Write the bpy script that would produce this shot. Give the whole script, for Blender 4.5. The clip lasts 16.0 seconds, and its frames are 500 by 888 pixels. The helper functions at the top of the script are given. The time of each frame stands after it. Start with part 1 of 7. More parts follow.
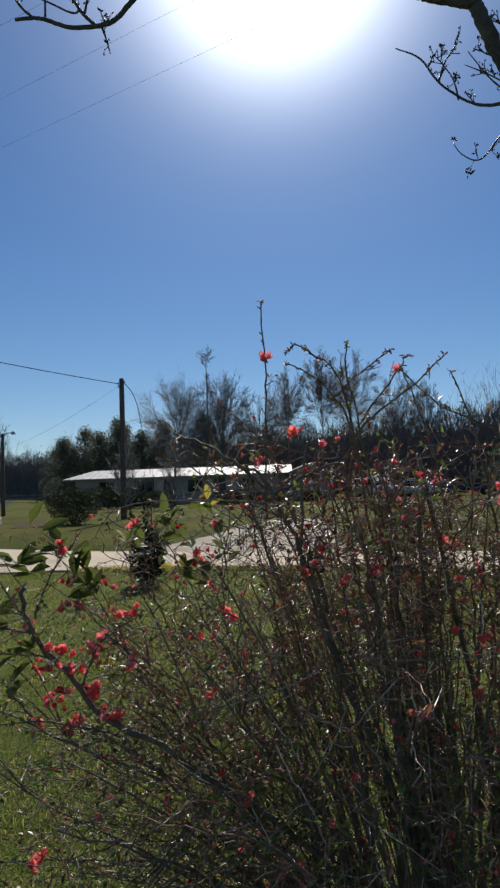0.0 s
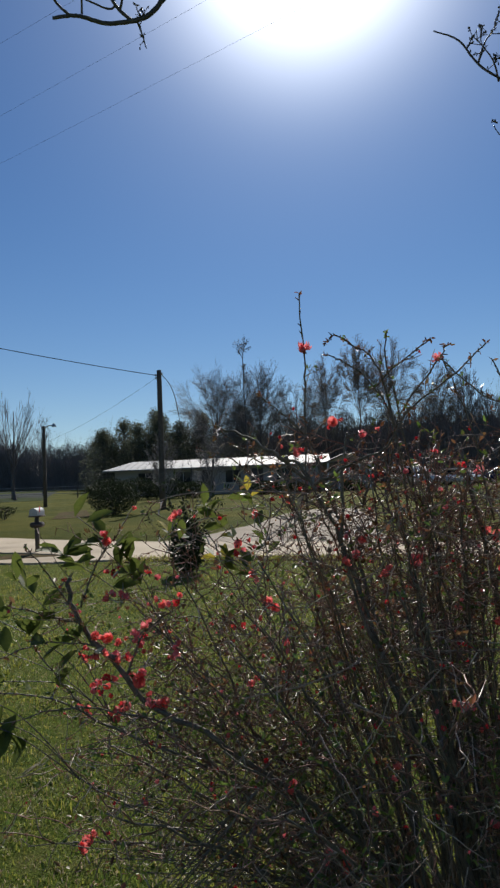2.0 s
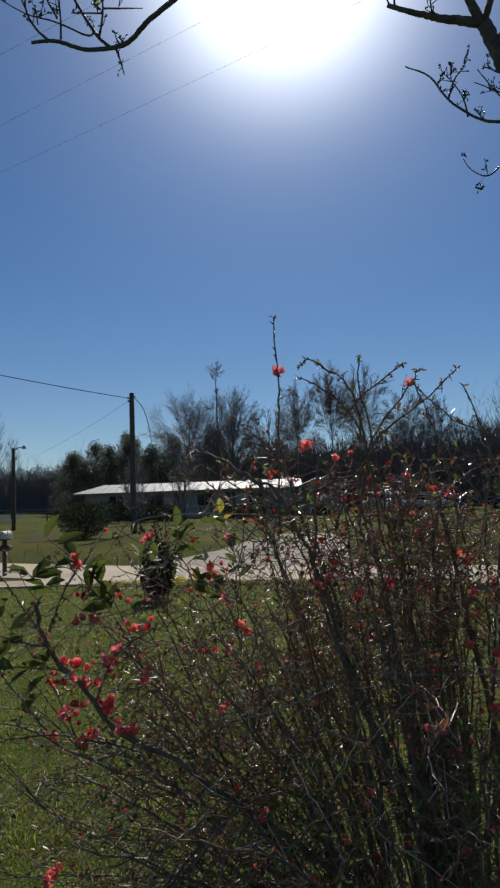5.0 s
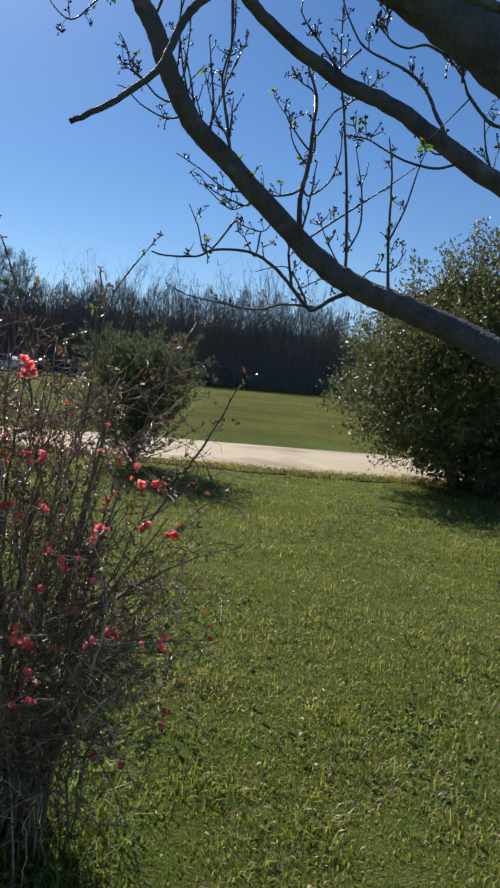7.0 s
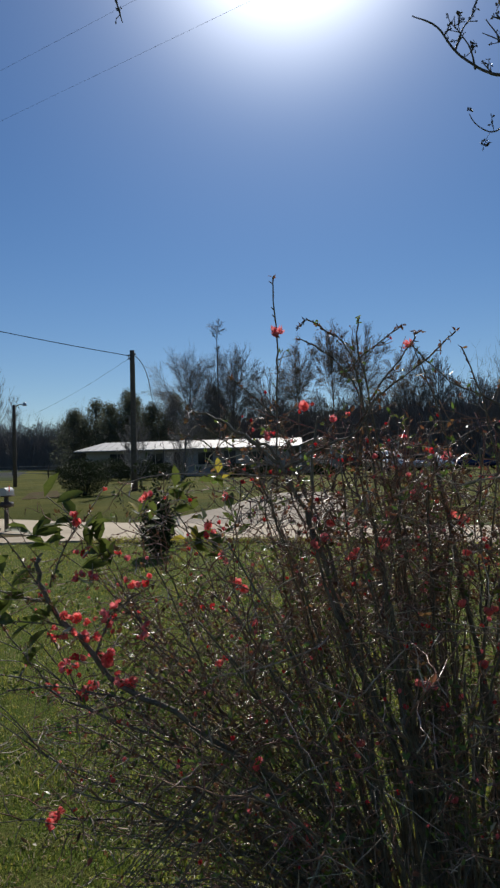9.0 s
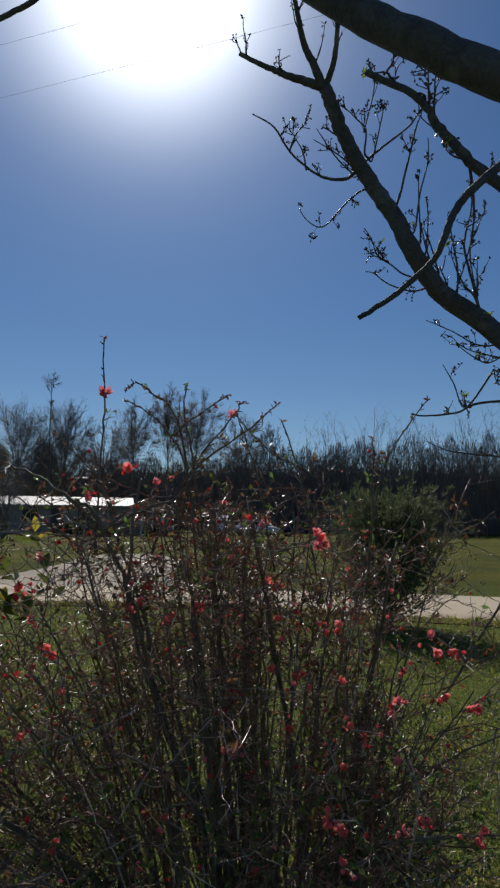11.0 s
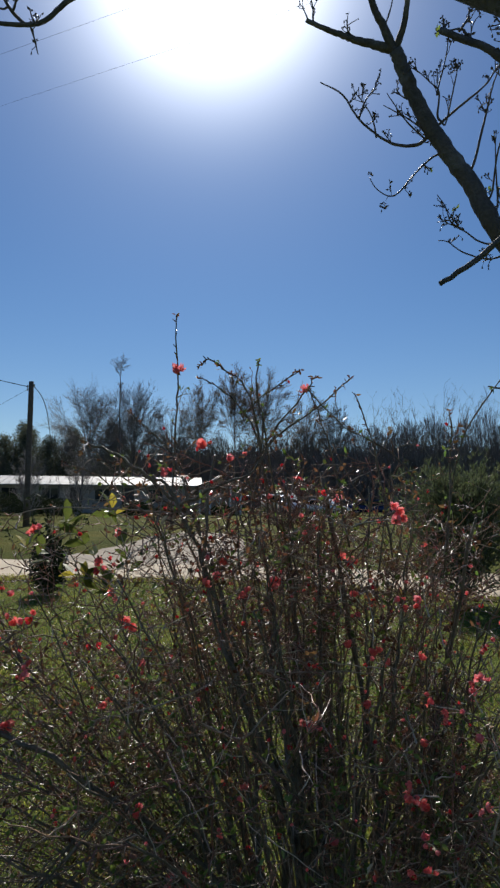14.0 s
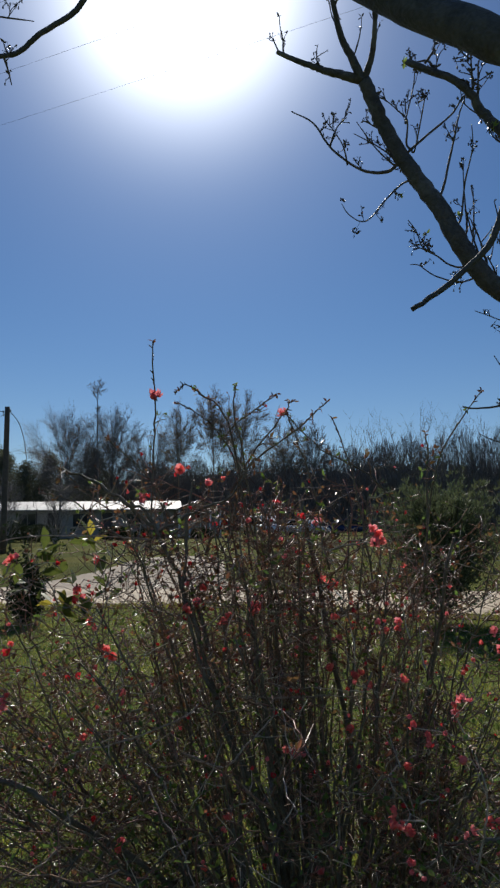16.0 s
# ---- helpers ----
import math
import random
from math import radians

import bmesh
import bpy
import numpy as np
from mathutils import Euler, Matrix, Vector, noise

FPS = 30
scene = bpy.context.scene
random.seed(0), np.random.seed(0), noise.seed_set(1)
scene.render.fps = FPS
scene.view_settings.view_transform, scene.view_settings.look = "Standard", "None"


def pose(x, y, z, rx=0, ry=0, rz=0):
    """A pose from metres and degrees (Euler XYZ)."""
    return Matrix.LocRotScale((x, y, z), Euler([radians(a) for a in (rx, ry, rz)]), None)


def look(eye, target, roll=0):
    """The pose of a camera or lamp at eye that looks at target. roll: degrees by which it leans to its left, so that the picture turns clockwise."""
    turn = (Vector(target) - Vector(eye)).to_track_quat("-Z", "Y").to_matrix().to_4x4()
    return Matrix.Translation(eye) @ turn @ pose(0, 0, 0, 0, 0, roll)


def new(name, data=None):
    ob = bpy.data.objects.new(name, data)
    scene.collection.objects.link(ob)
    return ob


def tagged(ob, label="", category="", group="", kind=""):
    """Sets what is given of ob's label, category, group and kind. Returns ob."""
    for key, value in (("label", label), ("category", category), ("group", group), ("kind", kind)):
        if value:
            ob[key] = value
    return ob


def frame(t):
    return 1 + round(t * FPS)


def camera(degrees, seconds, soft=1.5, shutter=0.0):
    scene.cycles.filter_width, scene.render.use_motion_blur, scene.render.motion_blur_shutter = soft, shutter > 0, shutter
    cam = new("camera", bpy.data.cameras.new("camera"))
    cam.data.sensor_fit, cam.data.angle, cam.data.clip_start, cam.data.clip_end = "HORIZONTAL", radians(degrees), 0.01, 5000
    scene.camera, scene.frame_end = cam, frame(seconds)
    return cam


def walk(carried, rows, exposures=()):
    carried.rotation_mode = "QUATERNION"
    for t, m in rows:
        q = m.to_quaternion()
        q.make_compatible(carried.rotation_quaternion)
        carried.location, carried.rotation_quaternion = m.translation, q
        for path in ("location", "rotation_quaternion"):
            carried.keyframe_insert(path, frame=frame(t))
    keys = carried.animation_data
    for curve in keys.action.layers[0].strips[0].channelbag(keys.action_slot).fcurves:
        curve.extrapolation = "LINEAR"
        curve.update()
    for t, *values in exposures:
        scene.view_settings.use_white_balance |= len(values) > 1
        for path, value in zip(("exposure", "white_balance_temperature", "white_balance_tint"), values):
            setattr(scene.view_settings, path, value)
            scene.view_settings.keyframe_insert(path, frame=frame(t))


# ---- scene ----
cam = camera(39.34, 16.0, soft=2.4)
PATH = [
    (0.0, pose(-0.003, 0.022, 1.552, 93.20, 1.65, -0.00)),
    (0.5, pose(-0.007, 0.052, 1.551, 92.00, 2.55, 3.41)),
    (1.0, pose(-0.005, 0.064, 1.550, 91.41, 2.59, 2.77)),
    (1.5, pose(-0.003, 0.037, 1.551, 92.59, 2.31, 3.18)),
    (2.0, pose(-0.010, 0.011, 1.556, 92.47, 2.08, 3.07)),
    (2.5, pose(-0.013, -0.009, 1.557, 93.00, 1.27, 0.64)),
    (3.0, pose(-0.013, -0.003, 1.557, 92.87, 1.29, 1.07)),
    (3.2, pose(-0.013, 0.009, 1.557, 92.62, 1.48, 1.06)),
    (5.3, pose(-0.014, 0.011, 1.551, 95.40, 1.68, 0.77)),
    (5.5, pose(-0.022, 0.003, 1.551, 96.31, 0.37, 1.31)),
    (5.9, pose(-0.049, -0.008, 1.543, 94.56, -0.08, 10.64)),
    (6.0, pose(-0.056, -0.004, 1.543, 94.58, 0.10, 11.29)),
    (6.2, pose(-0.036, 0.000, 1.546, 94.97, -0.21, 0.88)),
    (6.4, pose(0.008, -0.012, 1.552, 90.78, -2.93, -5.94)),
    (6.5, pose(0.002, -0.003, 1.542, 88.52, -3.52, -8.07)),
    (6.6, pose(0.045, 0.009, 1.553, 86.01, -4.08, -11.39)),
    (6.7, pose(0.050, -0.009, 1.543, 85.57, -5.06, -19.24)),
    (7.0, pose(0.115, -0.035, 1.540, 84.48, -5.55, -32.63)),
    (7.1, pose(0.117, -0.031, 1.538, 84.20, -4.96, -31.67)),
    (7.5, pose(0.102, -0.004, 1.532, 83.18, -3.91, -15.14)),
    (8.0, pose(0.044, 0.001, 1.558, 91.08, -0.75, -6.59)),
    (8.2, pose(0.019, 0.000, 1.556, 90.17, 0.07, -1.16)),
    (10.3, pose(-0.013, 0.002, 1.557, 95.06, 1.57, 1.49)),
    (10.5, pose(-0.004, -0.009, 1.556, 95.69, 1.94, -0.73)),
    (11.0, pose(0.022, -0.019, 1.559, 96.04, -1.04, -12.86)),
    (11.5, pose(0.049, -0.012, 1.548, 93.97, -1.39, -14.64)),
    (12.0, pose(0.015, 0.017, 1.552, 95.20, 0.20, -3.61)),
    (12.5, pose(0.014, 0.020, 1.559, 96.25, 1.29, -4.03)),
    (13.0, pose(0.010, -0.002, 1.550, 95.22, -1.27, -9.31)),
    (13.5, pose(0.020, 0.007, 1.545, 93.44, -0.73, -12.01)),
    (14.0, pose(0.005, -0.006, 1.548, 94.27, -0.83, -7.39)),
    (14.5, pose(-0.004, 0.002, 1.549, 93.99, -0.02, -5.95)),
    (15.0, pose(-0.007, -0.006, 1.552, 94.55, -0.35, -6.97)),
    (15.5, pose(-0.006, -0.005, 1.551, 94.73, -0.49, -7.12)),
    (16.0, pose(0.006, -0.011, 1.555, 96.05, 0.30, -9.04)),
]
EXPOSURES = [
    (0.0, -0.1),
    (1.5, -0.15),
    (3.2, -0.15),
    (5.3, -0.45),
    (5.5, -0.5),
    (5.9, -0.6),
    (6.2, -0.4),
    (6.4, -0.35),
    (6.5, -0.25),
    (6.6, 0.0),
    (6.8, 0.25),
    (7.0, 0.38),
    (7.5, 0.68),
    (8.0, 0.45),
    (8.2, 0.25),
    (10.3, -0.4),
    (11.0, -0.5),
    (11.5, -0.38),
    (12.0, -0.38),
    (12.5, -0.48),
    (13.0, -0.45),
    (13.5, -0.1),
    (14.5, -0.1),
    (15.0, -0.1),
    (15.5, -0.1),
    (16.0, -0.25),
]
walk(cam, PATH, EXPOSURES)


# ---------------------------------------------------------------- light
SUN_AZ, SUN_EL = 3.2, 39.7
sun_dir = Vector((math.sin(radians(SUN_AZ)) * math.cos(radians(SUN_EL)),
                  math.cos(radians(SUN_AZ)) * math.cos(radians(SUN_EL)), math.sin(radians(SUN_EL))))

world = bpy.data.worlds.new("world")
scene.world = world
world.use_nodes = True
wn, wl = world.node_tree.nodes, world.node_tree.links
wn.clear()
sky = wn.new("ShaderNodeTexSky")
sky.sky_type = "NISHITA"
sky.sun_disc = False
sky.sun_elevation = radians(SUN_EL)
sky.sun_rotation = radians(SUN_AZ)
sky.air_density, sky.dust_density, sky.ozone_density = 1.0, 0.0, 3.0
back = wn.new("ShaderNodeBackground")
back.inputs[1].default_value = 0.079
clear = wn.new("ShaderNodeHueSaturation")
clear.inputs["Saturation"].default_value = 1.19
clear.inputs["Hue"].default_value = 0.506
# clear dry air: the pale band at the horizon stays narrow
view = wn.new("ShaderNodeTexCoord")
raised = wn.new("ShaderNodeVectorMath")
raised.operation = "ADD"
raised.inputs[1].default_value = (0, 0, 0.03)
wl.new(view.outputs["Generated"], raised.inputs[0])
unit = wn.new("ShaderNodeVectorMath")
unit.operation = "NORMALIZE"
wl.new(raised.outputs[0], unit.inputs[0])
wl.new(unit.outputs[0], sky.inputs[0])
wl.new(sky.outputs[0], clear.inputs["Color"])
wl.new(clear.outputs[0], back.inputs[0])
# glow added round the sun: thin haze, but mostly the glare of a lens
coord = wn.new("ShaderNodeTexCoord")
dot = wn.new("ShaderNodeVectorMath")
dot.operation = "DOT_PRODUCT"
dot.inputs[1].default_value = sun_dir
wl.new(coord.outputs["Generated"], dot.inputs[0])
lift = wn.new("ShaderNodeMath")
lift.operation = "MAXIMUM"
lift.inputs[1].default_value = 0.0
wl.new(dot.outputs["Value"], lift.inputs[0])


def lobe(power, gain):
    p = wn.new("ShaderNodeMath")
    p.operation = "POWER"
    p.inputs[1].default_value = power
    wl.new(lift.outputs[0], p.inputs[0])
    g = wn.new("ShaderNodeMath")
    g.operation = "MULTIPLY"
    g.inputs[1].default_value = gain
    wl.new(p.outputs[0], g.inputs[0])
    return g


near_lobe, wide_lobe = lobe(128, 2.75), lobe(26, 0.32)
total = wn.new("ShaderNodeMath")
total.operation = "ADD"
wl.new(near_lobe.outputs[0], total.inputs[0])
wl.new(wide_lobe.outputs[0], total.inputs[1])
sun_glare = wn.new("ShaderNodeBackground")
sun_glare.inputs[0].default_value = (0.96, 0.98, 1.0, 1)
wl.new(total.outputs[0], sun_glare.inputs[1])
both = wn.new("ShaderNodeAddShader")
wl.new(back.outputs[0], both.inputs[0])
wl.new(sun_glare.outputs[0], both.inputs[1])
wout = wn.new("ShaderNodeOutputWorld")
wl.new(both.outputs[0], wout.inputs[0])

sun = new("sun", bpy.data.lights.new("sun", "SUN"))
sun.data.energy = 5.0
sun.data.angle = radians(0.5)
sun.data.color = (1.0, 0.95, 0.87)
sun.matrix_world = look(sun_dir * 50, (0, 0, 0))


# ---------------------------------------------------------------- materials
def shade(name, a, b, scale=20.0, rough=0.7, bump=0.2, fine=120.0, translucent=0.0, spread=0.0, metal=0.0, spec=0.5, bump_distance=0.01, dirt=None):
    """A surface that wanders between two colours at two scales, with fine relief."""
    m = bpy.data.materials.new(name)
    m.use_nodes = True
    n, l = m.node_tree.nodes, m.node_tree.links
    bsdf = n["Principled BSDF"]
    tc = n.new("ShaderNodeTexCoord")
    n1 = n.new("ShaderNodeTexNoise")
    n1.inputs["Scale"].default_value = scale
    n1.inputs["Detail"].default_value = 4
    n2 = n.new("ShaderNodeTexNoise")
    n2.inputs["Scale"].default_value = fine
    n2.inputs["Detail"].default_value = 3
    l.new(tc.outputs["Object"], n1.inputs["Vector"])
    l.new(tc.outputs["Object"], n2.inputs["Vector"])
    mixf = n.new("ShaderNodeMath")
    mixf.operation = "MULTIPLY_ADD"
    mixf.inputs[1].default_value = 0.45
    l.new(n2.outputs[0], mixf.inputs[0])
    half = n.new("ShaderNodeMath")
    half.operation = "MULTIPLY"
    half.inputs[1].default_value = 0.6
    l.new(n1.outputs[0], half.inputs[0])
    l.new(half.outputs[0], mixf.inputs[2])
    ramp = n.new("ShaderNodeMapRange")
    ramp.inputs[1].default_value, ramp.inputs[2].default_value = 0.35, 0.7
    l.new(mixf.outputs[0], ramp.inputs[0])
    mix = n.new("ShaderNodeMix")
    mix.data_type = "RGBA"
    mix.inputs[6].default_value, mix.inputs[7].default_value = (*a, 1), (*b, 1)
    l.new(ramp.outputs[0], mix.inputs[0])
    colour = mix.outputs[2]
    if dirt:
        n3 = n.new("ShaderNodeTexNoise")
        n3.inputs["Scale"].default_value = dirt[1]
        n3.inputs["Detail"].default_value = 6
        l.new(tc.outputs["Object"], n3.inputs["Vector"])
        r3 = n.new("ShaderNodeMapRange")
        r3.inputs[1].default_value, r3.inputs[2].default_value = dirt[2], dirt[3]
        l.new(n3.outputs[0], r3.inputs[0])
        m3 = n.new("ShaderNodeMix")
        m3.data_type = "RGBA"
        m3.inputs[7].default_value = (*dirt[0], 1)
        l.new(r3.outputs[0], m3.inputs[0])
        l.new(colour, m3.inputs[6])
        colour = m3.outputs[2]
    if spread:
        geo = n.new("ShaderNodeNewGeometry")
        hsv = n.new("ShaderNodeHueSaturation")
        val = n.new("ShaderNodeMapRange")
        val.inputs[3].default_value, val.inputs[4].default_value = 1 - spread, 1 + spread
        l.new(geo.outputs["Random Per Island"], val.inputs[0])
        l.new(val.outputs[0], hsv.inputs["Value"])
        hue = n.new("ShaderNodeMapRange")
        hue.inputs[3].default_value, hue.inputs[4].default_value = 0.5 - spread * 0.06, 0.5 + spread * 0.03
        scr = n.new("ShaderNodeMath")
        scr.operation = "MULTIPLY"
        scr.inputs[1].default_value = 7.31
        l.new(geo.outputs["Random Per Island"], scr.inputs[0])
        fr = n.new("ShaderNodeMath")
        fr.operation = "FRACT"
        l.new(scr.outputs[0], fr.inputs[0])
        l.new(fr.outputs[0], hue.inputs[0])
        l.new(hue.outputs[0], hsv.inputs["Hue"])
        l.new(colour, hsv.inputs["Color"])
        colour = hsv.outputs[0]
    l.new(colour, bsdf.inputs["Base Color"])
    bsdf.inputs["Roughness"].default_value = rough
    bsdf.inputs["Metallic"].default_value = metal
    bsdf.inputs["Specular IOR Level"].default_value = spec
    if bump:
        bn = n.new("ShaderNodeBump")
        bn.inputs["Strength"].default_value = bump
        bn.inputs["Distance"].default_value = bump_distance
        l.new(n2.outputs[0], bn.inputs["Height"])
        l.new(bn.outputs[0], bsdf.inputs["Normal"])
    if translucent:
        tr = n.new("ShaderNodeBsdfTranslucent")
        l.new(colour, tr.inputs[0])
        mx = n.new("ShaderNodeMixShader")
        mx.inputs[0].default_value = translucent
        l.new(bsdf.outputs[0], mx.inputs[1])
        l.new(tr.outputs[0], mx.inputs[2])
        l.new(mx.outputs[0], n["Material Output"].inputs[0])
    return m


def plain_glass(name):
    m = bpy.data.materials.new(name)
    m.use_nodes = True
    b = m.node_tree.nodes["Principled BSDF"]
    b.inputs["Base Color"].default_value = (0.02, 0.025, 0.03, 1)
    b.inputs["Roughness"].default_value = 0.08
    b.inputs["Specular IOR Level"].default_value = 0.2
    return m


M_BARK = shade("grey_brown_bark", (0.045, 0.042, 0.042), (0.12, 0.112, 0.108), 14, 0.75, 0.9, 90, bump_distance=0.008, dirt=((0.17, 0.17, 0.165), 9, 0.58, 0.70))
M_TWIG = shade("dark_twig", (0.045, 0.038, 0.037), (0.12, 0.10, 0.09), 30, 0.45, 0.3, 200, spread=0.3)
M_STEM = shade("quince_stem", (0.060, 0.055, 0.038), (0.23, 0.20, 0.14), 25, 0.5, 0.5, 220, spread=0.5, bump_distance=0.003, spec=0.3)
M_SPUR = shade("quince_spur", (0.13, 0.060, 0.042), (0.34, 0.20, 0.125), 40, 0.36, 0.25, 240, spread=0.5, bump_distance=0.002, spec=0.4)
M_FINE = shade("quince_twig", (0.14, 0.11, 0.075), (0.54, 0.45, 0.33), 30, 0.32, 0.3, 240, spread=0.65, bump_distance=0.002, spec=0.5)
M_PETAL = shade("coral_petal", (0.88, 0.105, 0.095), (0.97, 0.34, 0.31), 60, 0.6, 0.1, 300, translucent=0.58, bump_distance=0.001)
M_PETAL_DARK = shade("crimson_petal", (0.64, 0.028, 0.038), (0.82, 0.075, 0.085), 60, 0.6, 0.1, 300, translucent=0.52, bump_distance=0.001)
M_PETAL_PINK = shade("rose_petal", (0.92, 0.15, 0.17), (0.97, 0.42, 0.43), 60, 0.6, 0.1, 300, translucent=0.58, bump_distance=0.001)
M_STAMEN = shade("yellow_stamen", (0.6, 0.42, 0.08), (0.75, 0.55, 0.15), 200, 0.6, 0)
M_CALYX = shade("red_green_calyx", (0.10, 0.05, 0.02), (0.16, 0.09, 0.03), 100, 0.5, 0)
M_YOUNG = shade("young_bronze_leaf", (0.13, 0.075, 0.03), (0.26, 0.13, 0.06), 30, 0.35, 0.1, 200, translucent=0.45, spread=0.55)
M_FRESH = shade("young_green_leaf", (0.07, 0.12, 0.022), (0.19, 0.26, 0.06), 30, 0.28, 0.1, 200, translucent=0.45, spread=0.5)
M_PALE = shade("pale_dry_leaf", (0.34, 0.28, 0.17), (0.50, 0.43, 0.31), 30, 0.45, 0.1, 200, translucent=0.25, spread=0.3)
M_BROAD = shade("glossy_green_leaf", (0.06, 0.095, 0.02), (0.13, 0.165, 0.038), 18, 0.5, 0.15, 120, translucent=0.5, spread=0.4, bump_distance=0.002, spec=0.35)
M_YELLOW = shade("yellowing_leaf", (0.42, 0.33, 0.04), (0.50, 0.42, 0.07), 20, 0.4, 0.1, 120, translucent=0.5)
M_HOLLY = shade("evergreen_leaf", (0.070, 0.090, 0.028), (0.18, 0.18, 0.07), 3, 0.42, 0.1, 60, translucent=0.4, spread=0.5)
M_JUNIPER = shade("juniper_needle", (0.07, 0.098, 0.045), (0.16, 0.185, 0.09), 3, 0.6, 0.1, 60, translucent=0.38, spread=0.5)
M_SHRUB = shade("dark_shrub_leaf", (0.020, 0.034, 0.013), (0.05, 0.066, 0.024), 2, 0.7, 0.1, 60, translucent=0.1, spread=0.5, spec=0.2)
M_CEDAR = shade("dark_cedar_needle", (0.035, 0.050, 0.028), (0.08, 0.095, 0.05), 1, 0.65, 0.1, 20, translucent=0.25, spread=0.5, spec=0.3)
M_PINE = shade("pine_needle", (0.085, 0.10, 0.068), (0.18, 0.19, 0.125), 1, 0.7, 0.1, 20, translucent=0.4, spread=0.4, spec=0.2)
M_WOODS = shade("bare_wood", (0.13, 0.125, 0.125), (0.19, 0.18, 0.178), 1, 0.85, 0.1, 10, spread=0.2)
M_BRUSH = shade("woodland_brush", (0.13, 0.125, 0.125), (0.20, 0.19, 0.188), 0.6, 0.9, 0.1, 10, spread=0.2)
M_FUZZ = shade("budding_twigs", (0.22, 0.17, 0.13), (0.34, 0.27, 0.20), 0.6, 0.85, 0.1, 10, translucent=0.3, spread=0.3)
M_BLADE = shade("grass_blade", (0.165, 0.205, 0.024), (0.44, 0.41, 0.085), 1.6, 0.4, 0, 22, translucent=0.55, spread=0.45)
M_BLADE_DEEP = shade("deep_grass_blade", (0.08, 0.155, 0.025), (0.22, 0.28, 0.05), 2.2, 0.5, 0, 22, translucent=0.5, spread=0.5)
M_STRAW = shade("dry_straw", (0.30, 0.23, 0.12), (0.52, 0.43, 0.26), 3, 0.6, 0, 30, translucent=0.35, spread=0.4)
M_LITTER = shade("brown_leaf_litter", (0.07, 0.042, 0.022), (0.22, 0.14, 0.075), 12, 0.7, 0.1, 60, translucent=0.25, spread=0.5)
M_WEED = shade("weed_leaf", (0.07, 0.135, 0.028), (0.14, 0.22, 0.055), 5, 0.6, 0.1, 60, translucent=0.45, spread=0.4, spec=0.2)
M_ROAD = shade("pale_concrete", (0.36, 0.285, 0.185), (0.48, 0.39, 0.27), 0.7, 0.85, 0.35, 30, dirt=((0.21, 0.16, 0.10), 0.45, 0.54, 0.70))
M_DRIVE = shade("dusty_gravel_drive", (0.21, 0.17, 0.12), (0.32, 0.265, 0.195), 1.2, 0.9, 0.6, 25, dirt=((0.14, 0.13, 0.07), 0.6, 0.55, 0.68), bump_distance=0.02)
M_SOIL = shade("bare_soil", (0.055, 0.037, 0.018), (0.125, 0.088, 0.045), 4, 0.95, 0.8, 40, bump_distance=0.03, dirt=((0.06, 0.075, 0.015), 2.5, 0.5, 0.62), spec=0.05)
M_ROOF = shade("pale_metal_roof", (0.20, 0.205, 0.21), (0.29, 0.29, 0.295), 0.7, 0.6, 0.05, 6)
M_WALL = shade("grey_siding", (0.29, 0.275, 0.25), (0.37, 0.355, 0.325), 0.8, 0.8, 0.1, 10, spec=0.2)
M_TAN = shade("tan_gable_board", (0.34, 0.26, 0.16), (0.42, 0.33, 0.21), 1, 0.7, 0.1, 10)
M_TRIM = shade("white_trim", (0.66, 0.66, 0.66), (0.76, 0.76, 0.75), 3, 0.55, 0.05, 30)
M_DOOR = shade("dark_door", (0.05, 0.04, 0.04), (0.08, 0.06, 0.055), 3, 0.5, 0.05, 30)
M_GLASS = plain_glass("window_glass")
M_POLE = shade("weathered_pole_wood", (0.07, 0.058, 0.048), (0.14, 0.115, 0.095), 6, 0.9, 0.6, 60)
M_WIRE = shade("black_cable", (0.02, 0.02, 0.022), (0.035, 0.035, 0.04), 5, 0.5, 0)
M_STEEL = shade("galvanised_steel", (0.32, 0.33, 0.34), (0.45, 0.46, 0.47), 8, 0.4, 0.1, 60, metal=0.7)
M_WHITECAR = shade("white_car_paint", (0.72, 0.72, 0.72), (0.78, 0.78, 0.78), 1, 0.18, 0)
M_BLUECAR = shade("dark_blue_car_paint", (0.015, 0.022, 0.07), (0.02, 0.03, 0.09), 1, 0.18, 0)
M_TYRE = shade("tyre_rubber", (0.015, 0.015, 0.015), (0.03, 0.03, 0.03), 10, 0.85, 0.2, 60)
M_LAMP = shade("lamp_lens", (0.6, 0.6, 0.6), (0.7, 0.7, 0.7), 10, 0.2, 0)
M_BOXPAINT = shade("weathered_light_paint", (0.36, 0.37, 0.37), (0.50, 0.50, 0.49), 12, 0.6, 0.2, 80)
M_FIELD = shade("ploughed_field", (0.032, 0.037, 0.036), (0.07, 0.073, 0.068), 0.12, 0.95, 0.4, 3, bump_distance=0.1, dirt=((0.035, 0.05, 0.012), 0.06, 0.48, 0.56), spec=0.05)


